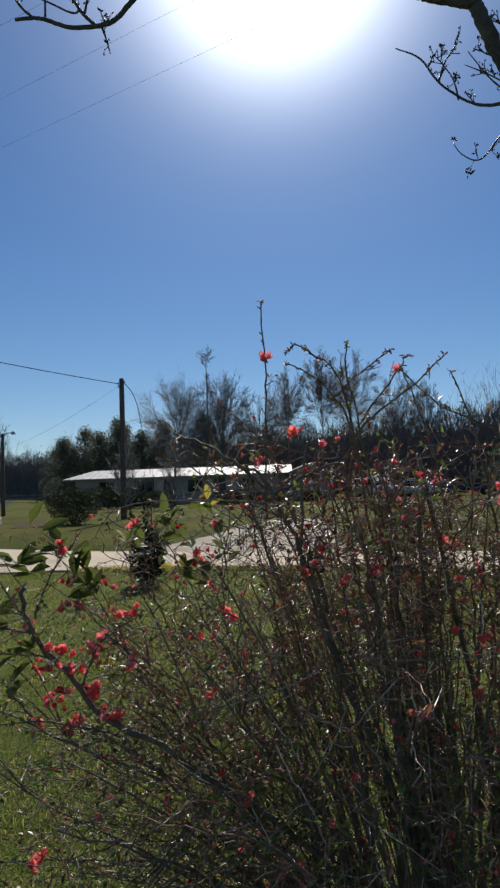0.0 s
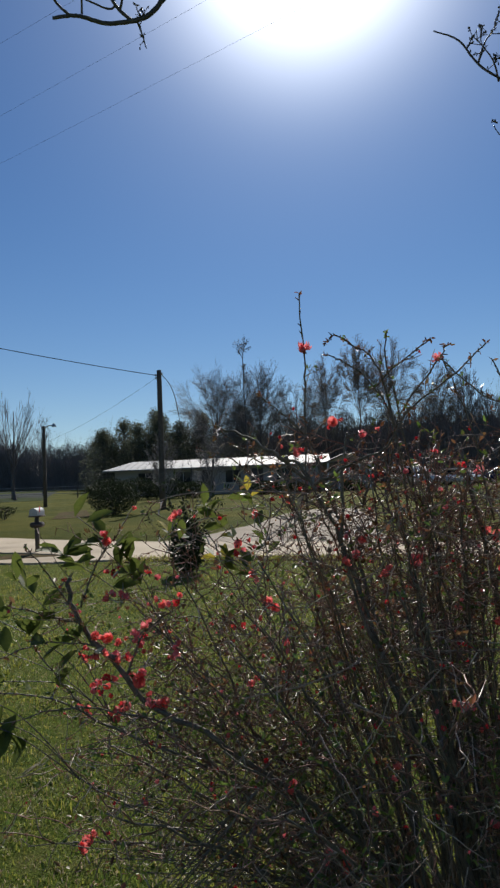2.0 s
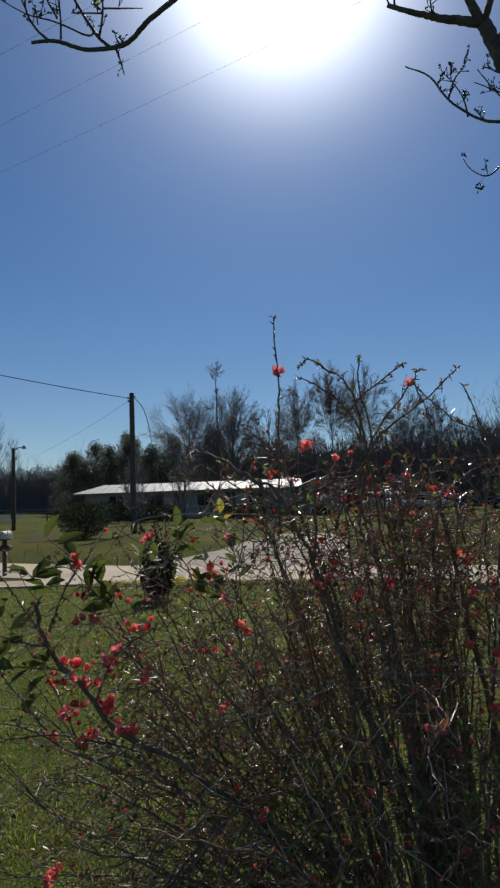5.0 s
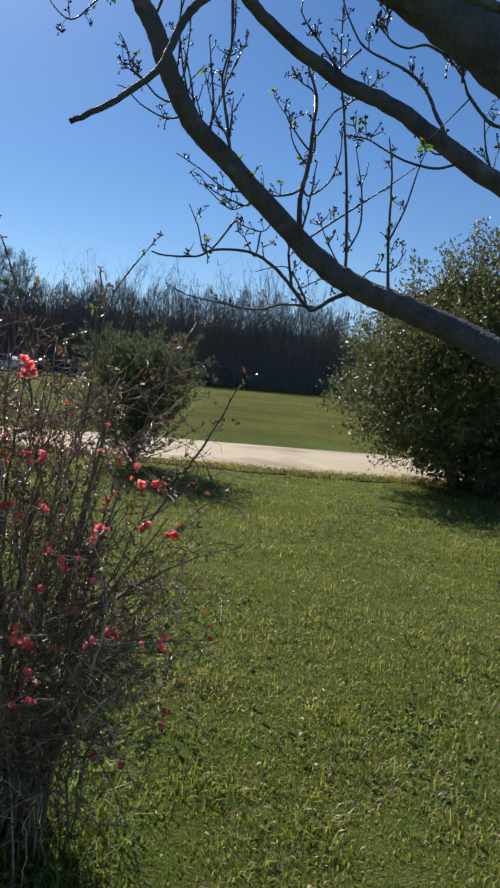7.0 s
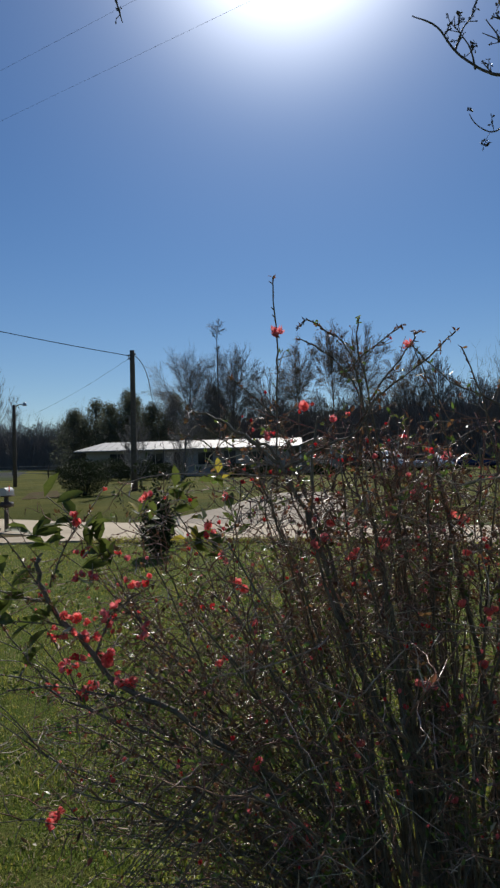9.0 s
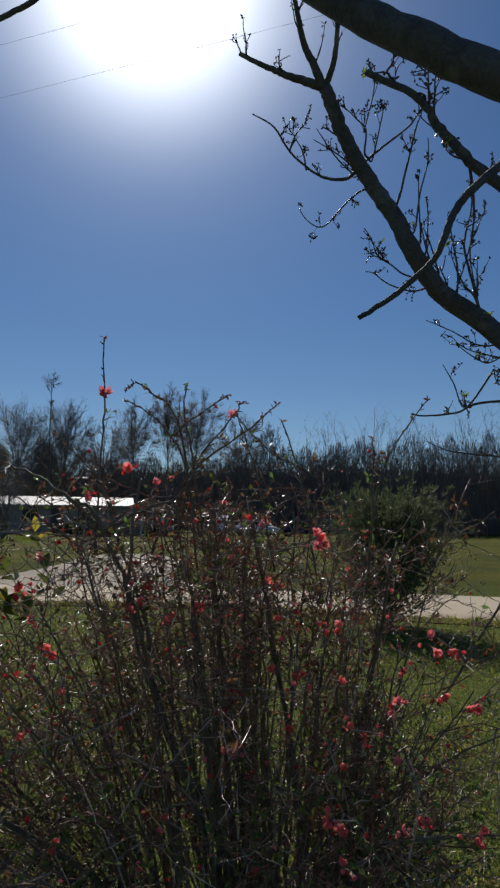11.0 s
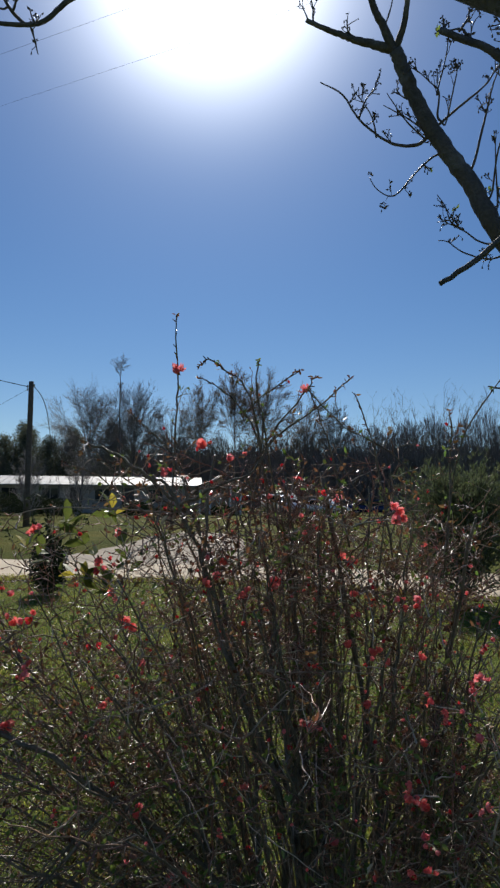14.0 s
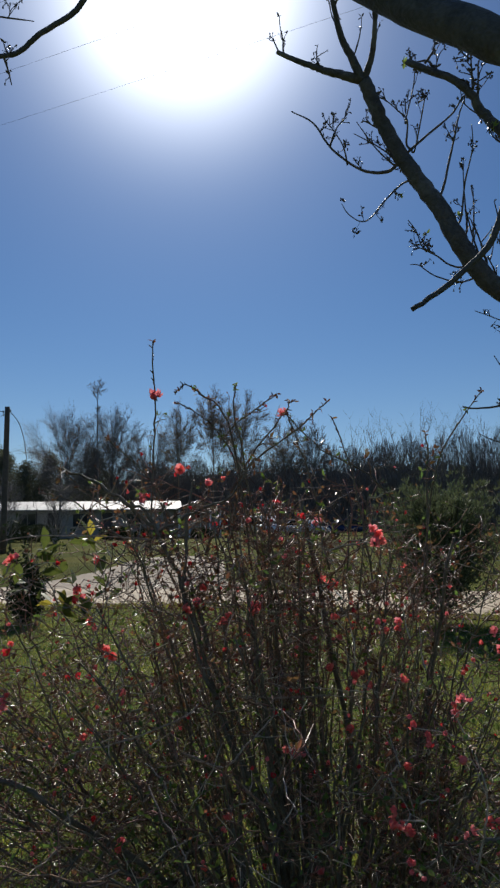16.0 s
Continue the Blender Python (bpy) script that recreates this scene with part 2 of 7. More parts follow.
def lawn_material():
    """Mown lawn: greens and straw patches at several scales, with soft relief."""
    m = bpy.data.materials.new("lawn")
    m.use_nodes = True
    n, l = m.node_tree.nodes, m.node_tree.links
    b = n["Principled BSDF"]
    tc = n.new("ShaderNodeTexCoord")

    def ns(scale, detail=5, rough=0.6):
        t = n.new("ShaderNodeTexNoise")
        t.inputs["Scale"].default_value, t.inputs["Detail"].default_value, t.inputs["Roughness"].default_value = scale, detail, rough
        l.new(tc.outputs["Object"], t.inputs["Vector"])
        return t.outputs[0]

    def mr(v, lo, hi):
        r = n.new("ShaderNodeMapRange")
        r.inputs[1].default_value, r.inputs[2].default_value = lo, hi
        l.new(v, r.inputs[0])
        return r.outputs[0]

    def mixc(f, a, c):
        x = n.new("ShaderNodeMix")
        x.data_type = "RGBA"
        l.new(f, x.inputs[0])
        for v, i in ((a, 6), (c, 7)):
            if isinstance(v, tuple):
                x.inputs[i].default_value = (*v, 1)
            else:
                l.new(v, x.inputs[i])
        return x.outputs[2]

    fine = mixc(mr(ns(60, 6, 0.7), 0.4, 0.62), (0.045, 0.080, 0.010), (0.15, 0.19, 0.030))
    mid = mixc(mr(ns(6, 6, 0.7), 0.45, 0.7), fine, (0.17, 0.165, 0.055))
    big = mixc(mr(ns(0.5, 4), 0.5, 0.72), mid, (0.13, 0.17, 0.035))
    straw = mixc(mr(ns(130, 3, 0.7), 0.60, 0.70), big, (0.33, 0.28, 0.15))
    # beyond the road the grass is paler and drier
    sep = n.new("ShaderNodeSeparateXYZ")
    l.new(tc.outputs["Object"], sep.inputs[0])
    far = mixc(mr(ns(0.25, 5, 0.65), 0.35, 0.65), (0.056, 0.070, 0.009), (0.120, 0.112, 0.020))
    l.new(mixc(mr(sep.outputs["Y"], 11.0, 17.0), straw, far), b.inputs["Base Color"])
    b.inputs["Roughness"].default_value = 0.9
    b.inputs["Specular IOR Level"].default_value = 0.04
    bp = n.new("ShaderNodeBump")
    bp.inputs["Strength"].default_value, bp.inputs["Distance"].default_value = 0.9, 0.05
    l.new(ns(45, 6, 0.75), bp.inputs["Height"])
    l.new(bp.outputs[0], b.inputs["Normal"])
    return m


M_LAWN = lawn_material()


# ---------------------------------------------------------------- builders
class Geo:
    """Collects vertices and faces for one mesh."""

    def __init__(self):
        self.v, self.f = [], []

    def add(self, verts, faces):
        k = len(self.v)
        self.v.extend(verts)
        self.f.extend([tuple(k + i for i in f) for f in faces])

    def tube(self, pts, r0, r1, sides=5, knob=0.0, rng=None, cap=True):
        n = len(pts)
        k = len(self.v)
        ref = Vector((0.31, 0.83, 0.46))
        for i, p in enumerate(pts):
            d = pts[min(i + 1, n - 1)] - pts[max(i - 1, 0)]
            if d.length < 1e-9:
                d = Vector((0, 0, 1))
            d.normalize()
            a = d.cross(ref)
            a.normalize()
            b = d.cross(a)
            r = r0 + (r1 - r0) * i / (n - 1)
            if knob and rng:
                r *= 1 + rng.uniform(-knob, knob)
            for s in range(sides):
                w = 2 * math.pi * s / sides
                self.v.append(tuple(p + a * (r * math.cos(w)) + b * (r * math.sin(w))))
        for i in range(n - 1):
            for s in range(sides):
                t = (s + 1) % sides
                self.f.append((k + i * sides + s, k + i * sides + t, k + (i + 1) * sides + t, k + (i + 1) * sides + s))
        if cap:
            self.f.append(tuple(k + (n - 1) * sides + s for s in range(sides)))
            self.f.append(tuple(k + s for s in reversed(range(sides))))

    def leaf(self, p, d, up, length, width, fold=0.15):
        """A pointed leaf with a midrib fold, from p along d."""
        side = d.cross(up)
        if side.length < 1e-6:
            side = Vector((1, 0, 0))
        side.normalize()
        nrm = side.cross(d)
        nrm.normalize()
        q1, q2 = p + d * (length * 0.38), p + d * (length * 0.75)
        self.add([tuple(p), tuple(q1 + side * width * 0.5 + nrm * fold * width), tuple(q2 + side * width * 0.36 + nrm * fold * width * 0.7),
                  tuple(p + d * length - nrm * fold * width * 0.4), tuple(q2 - side * width * 0.36 + nrm * fold * width * 0.7),
                  tuple(q1 - side * width * 0.5 + nrm * fold * width), tuple(q1), tuple(q2)],
                 [(0, 6, 1), (0, 5, 6), (6, 7, 2, 1), (6, 5, 4, 7), (7, 3, 2), (7, 4, 3)])

    def scrap(self, p, d, up, length, width):
        """A small leaf of four corners, bent along its middle."""
        side = d.cross(up)
        if side.length < 1e-6:
            side = Vector((1, 0, 0))
        side.normalize()
        m = p + d * (length * 0.5)
        self.add([tuple(p), tuple(m + side * width * 0.5 + up * width * 0.12), tuple(p + d * length), tuple(m - side * width * 0.5 + up * width * 0.12)], [(0, 1, 2), (0, 2, 3)])

    def box(self, lo, hi):
        x0, y0, z0 = lo
        x1, y1, z1 = hi
        self.add([(x0, y0, z0), (x1, y0, z0), (x1, y1, z0), (x0, y1, z0), (x0, y0, z1), (x1, y0, z1), (x1, y1, z1), (x0, y1, z1)],
                 [(3, 2, 1, 0), (4, 5, 6, 7), (0, 1, 5, 4), (1, 2, 6, 5), (2, 3, 7, 6), (3, 0, 4, 7)])

    def prism(self, outline, y0, y1):
        """An outline in x and z, drawn out along y."""
        n = len(outline)
        self.add([(x, y0, z) for x, z in outline] + [(x, y1, z) for x, z in outline],
                 [tuple(range(n)), tuple(range(2 * n - 1, n - 1, -1))] + [(i, i + n, (i + 1) % n + n, (i + 1) % n) for i in range(n)])

    def data(self, name, material, smooth=True, bevel=0.0):
        me = bpy.data.meshes.new(name)
        me.from_pydata(self.v, [], self.f)
        if bevel:
            bm = bmesh.new()
            bm.from_mesh(me)
            bmesh.ops.recalc_face_normals(bm, faces=bm.faces)
            bmesh.ops.bevel(bm, geom=[e for e in bm.edges if len(e.link_faces) == 2 and e.calc_face_angle(0) > 0.6], offset=bevel, segments=2, affect="EDGES", clamp_overlap=True)
            bm.to_mesh(me)
            bm.free()
        me.materials.append(material)
        if smooth:
            me.shade_smooth()
        return me


def part(name, geo, material, parent=None, label="", smooth=True, bevel=0.0):
    """One mesh object, under a thing or a part."""
    ob = new(name, geo.data(name, material, smooth, bevel))
    if parent:
        ob.parent = parent
        ob.matrix_parent_inverse = parent.matrix_world.inverted()
    if label:
        tagged(ob, label)
    return ob


def thing(name, at, label, category, group="", kind=""):
    e = new(name)
    e.location = at
    e.empty_display_size = 0.1
    e.matrix_world = Matrix.Translation(at)
    return tagged(e, label, category, group, kind)


def smooth_path(ctrl, steps=6):
    """A curve through the given points."""
    c = [Vector(p) for p in ctrl]
    out = []
    for i in range(len(c) - 1):
        p0, p1, p2, p3 = c[max(i - 1, 0)], c[i], c[i + 1], c[min(i + 2, len(c) - 1)]
        for s in range(steps):
            t = s / steps
            out.append(0.5 * ((2 * p1) + (p2 - p0) * t + (2 * p0 - 5 * p1 + 4 * p2 - p3) * t * t + (3 * p1 - p0 - 3 * p2 + p3) * t ** 3))
    out.append(c[-1])
    return out


def rand_dir(rng):
    while True:
        v = Vector((rng.uniform(-1, 1), rng.uniform(-1, 1), rng.uniform(-1, 1)))
        if 0.05 < v.length < 1:
            return v.normalized()


def wander(p, d, length, steps, bend, rng, lift=0.0):
    """A crooked twig path from p along d."""
    pts, q, d = [p.copy()], p.copy(), d.normalized()
    for _ in range(steps):
        d = (d + rand_dir(rng) * bend + Vector((0, 0, lift))).normalized()
        q = q + d * (length / steps)
        pts.append(q.copy())
    return pts


def ribbon(name, a, b, z, material, label, category, kind="structure", depth=0.12):
    """A slab of ground between two edges."""
    g = Geo()
    n = len(a)
    g.v = [(x, y, z) for x, y in a] + [(x, y, z) for x, y in b] + [(x, y, z - depth) for x, y in a] + [(x, y, z - depth) for x, y in b]
    for i in range(n - 1):
        g.f.append((i, i + 1, n + i + 1, n + i))
        g.f.append((i, 2 * n + i, 2 * n + i + 1, i + 1))
        g.f.append((n + i, n + i + 1, 3 * n + i + 1, 3 * n + i))
    g.f.append((0, n, 3 * n, 2 * n))
    g.f.append((n - 1, 3 * n - 1, 4 * n - 1, 2 * n - 1))
    return tagged(part(name, g, material, smooth=False), label, category, kind=kind)


def edge_path(ctrl, steps, jitter, rng):
    return [(p.x + rng.uniform(-jitter, jitter), p.y + rng.uniform(-jitter, jitter)) for p in smooth_path([(x, y, 0) for x, y in ctrl], steps)]


# ---------------------------------------------------------------- ground, road, fields
g = Geo()
xs = [-2500, -600, -200, -60, -20, -8, 0, 8, 20, 60, 200, 600, 2500]
ys = [-2500, -300, -60, -20, -6, 0, 6, 12, 20, 60, 200, 600, 2500]
g.v = [(x, y, 0.0) for y in ys for x in xs]
g.f = [(j * 13 + i, j * 13 + i + 1, j * 13 + i + 14, j * 13 + i + 13) for j in range(12) for i in range(12)]
tagged(part("ground", g, M_LAWN, smooth=False), "mown green lawn with straw-coloured patches, reaching to the woods", "lawn", kind="structure")

rng = random.Random(4)
NEAR = [(-90, 56), (-40, 31), (-14, 18.3), (-9.1, 15.9), (-6.3, 15.2), (-4.4, 14.2), (-3.2, 13.35), (-0.5, 13.05), (2.4, 12.4), (5.5, 10.45), (7.5, 9.25), (9.8, 8.5), (14, 7.3), (30, 3), (90, -14)]
FAR = [(-87, 62), (-38, 36), (-17, 24.3), (-12.4, 21.2), (-8.2, 19.3), (-6.0, 18.0), (-3.6, 16.8), (-0.5, 15.8), (2.85, 14.9), (5.84, 14.2), (7.3, 13.6), (10.9, 12.1), (15, 10.8), (31, 6.4), (91, -10)]
ribbon("road", edge_path(NEAR, 10, 0.03, rng), edge_path(FAR, 10, 0.03, rng), 0.03, M_ROAD, "pale sandy concrete lane curving past the lawn", "road")
ribbon("road_apron", edge_path([(-6.2, 13.42), (-5.0, 13.05), (-3.4, 13.15), (-0.6, 13.0)], 8, 0.02, rng), edge_path([(-6.2, 13.5), (-5.0, 13.95), (-3.6, 14.3), (-0.6, 14.2)], 8, 0.02, rng),
       0.036, M_ROAD, "pale concrete wedge joining the lane at the mailbox", "road")
SOIL_IN = [(x - 0.05, y + 0.10) for x, y in NEAR[6:]]
SOIL_OUT = [(x - 0.25, y - 0.42) for x, y in NEAR[6:]]
ribbon("road_edge", edge_path(SOIL_OUT, 12, 0.09, rng), edge_path(SOIL_IN, 12, 0.02, rng), 0.016, M_SOIL, "dark bare soil along the lane's edge", "soil", depth=0.05)
ribbon("road_island", edge_path([(-16, 18.7), (-9.3, 14.9), (-6.6, 13.55), (-5.4, 13.65), (-4.0, 14.05)], 8, 0.06, rng), edge_path([(-16, 19.3), (-9.2, 15.85), (-6.4, 15.1), (-5.2, 14.7), (-4.0, 14.12)], 8, 0.03, rng),
       0.010, M_SOIL, "bare brown verge between lane and apron", "soil", depth=0.05)
ribbon("driveway", edge_path([(-3.4, 16.2), (-2.2, 18.2), (-1.4, 20.5), (-0.6, 24), (0.0, 27), (1.2, 29.2)], 8, 0.05, rng), edge_path([(2.6, 14.6), (2.2, 17.6), (2.6, 21), (3.0, 25), (2.9, 28.0), (1.8, 29.4)], 8, 0.05, rng),
       0.022, M_DRIVE, "dusty pale gravel driveway leading off the lane", "driveway")
ribbon("far_track", edge_path([(-60, 25.6), (-30, 29.4), (-19.2, 31.0), (-16.9, 34.5), (-16.6, 41)], 6, 0.06, rng), edge_path([(-60, 26.6), (-30, 30.4), (-20.2, 32.6), (-18.1, 35.4), (-17.9, 41)], 6, 0.06, rng),
       0.020, M_ROAD, "narrow pale track across the far lawn", "track", depth=0.05)
ribbon("bare_patch", edge_path([(-9.7, 28.2), (-9.0, 28.5), (-8.4, 29.4)], 6, 0.12, rng), edge_path([(-11.3, 33.6), (-10.9, 34.8), (-10.4, 35.8)], 6, 0.12, rng),
       0.012, M_SOIL, "bare brown patch on the far lawn", "bare ground", depth=0.05)
ribbon("field", [(-200, 52), (-110, 53), (-31, 54), (-20, 56)], [(-200, 190), (-140, 165), (-85, 140), (-36, 108)],
       0.012, M_FIELD, "flat grey ploughed field behind the fence", "field", depth=0.05)


# ---------------------------------------------------------------- grass
def blades(name, n, lo, hi, height, width, material, seed, density, label, category):
    """Blades of grass as bent strips, thinning out with distance."""
    r = np.random.RandomState(seed)
    x, y = r.uniform(lo[0], hi[0], n), r.uniform(lo[1], hi[1], n)
    keep = r.uniform(0, 1, n) < density(x, y)
    x, y = x[keep], y[keep]
    n = len(x)
    tuft = 0.78 + 0.34 * np.sin(x * 7.1 + 1.3 * np.sin(y * 5.3)) * np.sin(y * 6.7 + 1.1 * np.sin(x * 4.1)) + 0.30 * np.sin(x * 17.3 + 2.1 * np.sin(y * 13.1)) * np.sin(y * 15.7 + 1.9 * np.sin(x * 9.7))
    tuft = np.clip(tuft, 0.25, 1.6)
    h = height * tuft * r.uniform(0.45, 1.25, n)
    a, lean = r.uniform(0, 2 * np.pi, n), r.uniform(0.2, 1.9, n)
    w = width * r.uniform(0.6, 1.4, n) * (1 + np.hypot(x, y) * 0.06)
    b = a + np.pi / 2 + r.uniform(-0.6, 0.6, n)
    ca, sa, cb, sb = np.cos(a), np.sin(a), np.cos(b), np.sin(b)
    z0 = np.full(n, -0.004)
    p = np.empty((n, 5, 3))
    p[:, 0] = np.stack([x - cb * w / 2, y - sb * w / 2, z0], 1)
    p[:, 1] = np.stack([x + cb * w / 2, y + sb * w / 2, z0], 1)
    mx, my = x + ca * lean * h * 0.25, y + sa * lean * h * 0.25
    p[:, 2] = np.stack([mx + cb * w * 0.4, my + sb * w * 0.4, h * 0.6], 1)
    p[:, 3] = np.stack([mx - cb * w * 0.4, my - sb * w * 0.4, h * 0.6], 1)
    p[:, 4] = np.stack([x + ca * lean * h * 0.8, y + sa * lean * h * 0.8, h * np.clip(1.05 - 0.25 * lean, 0.6, 1)], 1)
    base = (np.arange(n) * 5)[:, None]
    quads, tris = base + np.array([0, 1, 2, 3]), base + np.array([3, 2, 4])
    me = bpy.data.meshes.new(name)
    me.vertices.add(n * 5)
    me.vertices.foreach_set("co", p.reshape(-1))
    me.loops.add(n * 7)
    me.loops.foreach_set("vertex_index", np.concatenate([quads, tris], 1).reshape(-1).astype(np.int32))
    me.polygons.add(n * 2)
    me.polygons.foreach_set("loop_start", (np.arange(n)[:, None] * 7 + np.array([0, 4])).reshape(-1).astype(np.int32))
    me.update(calc_edges=True)
    me.validate()
    me.materials.append(material)
    return tagged(new(name, me), label, category, kind="stuff")


def on_lawn(x, y):
    """Less and less grass with distance, and none on the lane."""
    edge = np.interp(x, [-14, -9.1, -6.2, -3.2, 2.4, 5.5, 7.5, 9.8, 14], [18, 15.6, 13.0, 13.0, 12.1, 10.1, 8.9, 8.2, 7.0])
    d = np.hypot(x, y)
    edge = edge + 0.10 + 0.17 * np.sin(x * 5.3) * np.sin(x * 2.1 + 1) + 0.10 * np.sin(x * 17 + 2 * np.sin(x * 3.1)) + 0.06 * np.sin(x * 41)
    return np.where((y < edge) & (d > 0.7), np.clip((3.0 / np.maximum(d, 1.0)) ** 1.25, 0.12, 1.0), 0.0)


def patchy(x, y):
    """Dry grass gathers in patches, more of it in the trodden near lawn."""
    p = np.sin(x * 2.3 + 1.7 * np.sin(y * 1.9)) * np.sin(y * 2.9 + 1.2 * np.sin(x * 3.1)) + 0.5 * np.sin(x * 6.1 + y * 3.7) * np.sin(y * 7.3 - x * 2.9)
    return on_lawn(x, y) * np.clip(0.45 + 0.75 * p + 0.35 * (y < 3.2), 0.08, 1.0)


def at_bush(x, y):
    return np.clip(1.2 - np.hypot((x - 0.58) / 0.58, (y - 2.12) / 0.48), 0, 1)


blades("grass", 500000, (-7.5, 0.3), (10.5, 13.5), 0.034, 0.0042, M_BLADE, 11, on_lawn, "short green lawn grass lit from behind by the sun", "grass")
blades("fine_grass", 95000, (-1.9, 1.0), (4.6, 5.0), 0.027, 0.0032, M_BLADE_DEEP, 13, on_lawn, "fine green blades near the flowering bush", "grass")
blades("rank_grass", 14000, (-0.5, 1.2), (1.7, 3.0), 0.13, 0.0045, M_BLADE_DEEP, 14, at_bush, "long uncut grass at the foot of the bush", "grass")


def lush(x, y):
    """Tufts of richer grass scattered over the lawn."""
    p = np.sin(x * 3.7 + 1.9 * np.sin(y * 2.3 + 1)) * np.sin(y * 3.1 + 1.5 * np.sin(x * 2.7)) + 0.6 * np.sin(x * 9.1 + y * 5.3) * np.sin(y * 8.3 - x * 4.9)
    return on_lawn(x, y) * np.clip(1.6 * p - 0.35, 0.0, 1.0)


blades("lush_grass", 330000, (-5.5, 0.5), (9.0, 11.5), 0.062, 0.0050, M_BLADE, 15, lush, "tufts of taller fresh green grass in the lawn", "grass")
blades("dry_grass", 230000, (-7.5, 0.3), (10.5, 13.5), 0.032, 0.0042, M_STRAW, 12, patchy, "dry straw blades scattered through the lawn", "grass")

rng = random.Random(21)
g = Geo()
beds = [(rng.uniform(-4, 7.5), rng.uniform(1.5, 9.5)) for _ in range(90)]
for i in range(3600):
    bx, by = beds[i % len(beds)]
    x, y = rng.gauss(bx, 0.26), rng.gauss(by, 0.26)
    if y < 1.0:
        continue
    if y > 12.2 - max(0, x - 2.4) * 0.6:
        continue
    for k in range(rng.randint(3, 6)):
        a = rng.uniform(0, 6.28)
        d = Vector((math.cos(a), math.sin(a), rng.uniform(0.3, 1.0))).normalized()
        g.leaf(Vector((x, y, 0.005)), d, Vector((0, 0, 1)), rng.uniform(0.02, 0.042), rng.uniform(0.012, 0.020))
tagged(part("lawn_weeds", g, M_WEED), "low dark green weed rosettes in the lawn", "weeds", kind="stuff")
g = Geo()
for _ in range(900):
    x, y = rng.uniform(-4, 7.5), rng.uniform(1.2, 10.5)
    if y > 12 - max(0, x - 2.4) * 0.6:
        continue
    a = rng.uniform(0, 6.28)
    g.leaf(Vector((x, y, rng.uniform(0.015, 0.045))), Vector((math.cos(a), math.sin(a), rng.uniform(-0.1, 0.4))).normalized(), Vector((0, 0, 1)), rng.uniform(0.012, 0.034), rng.uniform(0.008, 0.018), 0.3)
litter, tufts = Geo(), Geo()
for _ in range(3200):
    k = rng.randint(6, 11)
    t = rng.random()
    x = NEAR[k][0] * (1 - t) + NEAR[k + 1][0] * t
    y = NEAR[k][1] * (1 - t) + NEAR[k + 1][1] * t
    x, y = x + rng.gauss(-0.12, 0.10), y + rng.gauss(-0.22, 0.20)
    a = rng.uniform(0, 6.28)
    if rng.random() < 0.62:
        litter.leaf(Vector((x, y, rng.uniform(0.024, 0.045))), Vector((math.cos(a), math.sin(a), rng.uniform(-0.2, 0.5))).normalized(), Vector((0, 0, 1)), rng.uniform(0.03, 0.08), rng.uniform(0.02, 0.05), 0.3)
    else:
        for _ in range(7):
            d = Vector((rng.gauss(0, 0.5), rng.gauss(0, 0.5), 1)).normalized()
            tufts.scrap(Vector((x + rng.gauss(0, 0.03), y + rng.gauss(0, 0.03), 0.0)), d, rand_dir(rng), rng.uniform(0.05, 0.13), rng.uniform(0.006, 0.010))
tagged(part("leaf_litter", litter, M_LITTER), "brown leaf litter along the lane's edge", "leaves", kind="stuff")
tagged(part("edge_grass", tufts, M_BLADE), "ragged grass tufts along the lane's edge", "grass", kind="stuff")
tagged(part("fallen_leaves", g, M_PALE), "pale curled dry leaves lying in the lawn", "leaves", kind="stuff")


# ---------------------------------------------------------------- flowering quince
BUSH_BASE = Vector((0.55, 2.2, 0.0))
bush = thing("flowering_quince", BUSH_BASE, "flowering quince bush, bare thorny dark stems with coral-red blossoms", "bush")
rng = random.Random(7)
stem_paths = []


def kinked(a, b, bow, step, zig):
    """A bowed stem from a to b that turns a little at every node."""
    length = (b - a).length
    n = max(3, int(length / step))
    axis = (b - a).normalized()
    s1 = axis.cross(rand_dir(rng)).normalized()
    s2 = axis.cross(s1)
    mid = a.lerp(b, 0.5) + bow
    pts, side = [], 1
    for i in range(n + 1):
        t = i / n
        p = a * (1 - t) ** 2 + mid * (2 * t * (1 - t)) + b * t * t
        if 0 < i < n:
            p = p + (s1 * side + s2 * rng.uniform(-0.8, 0.8)) * (zig * step * rng.uniform(0.3, 1.0))
        side = -side if rng.random() < 0.8 else side
        pts.append(p)
    return pts


def bush_stem(base, end, arch, r0, r1=0.0022, zig=0.13, sort="stout"):
    out = end - base
    path = kinked(base, end, Vector((-out.x * 0.16, -out.y * 0.16, arch)), rng.uniform(0.045, 0.075), zig)
    stem_paths.append((path, r0, r1, sort))
    return path


def forked(path, count, reach, r0, low=0.3):
    """Side branches that leave a stem and spread outwards."""
    n = len(path)
    for k in range(count):
        i = min(n - 2, int(n * rng.uniform(low, 0.95)))
        along = (path[i + 1] - path[i]).normalized()
        out = path[i] - Vector((0.45, 2.1, path[i].z))
        side = (along.cross(rand_dir(rng)).normalized() + out * 0.7).normalized()
        d = (along * rng.uniform(0.5, 1.1) + side * rng.uniform(0.5, 1.0)).normalized()
        end = path[i] + d * rng.uniform(*reach)
        end.z = min(end.z, 1.70)
        if end.z > 0.15:
            stem_paths.append((kinked(path[i], end, rand_dir(rng) * 0.03, 0.04, 0.22), r0 * rng.uniform(0.8, 1.2), 0.0012, "fork"))


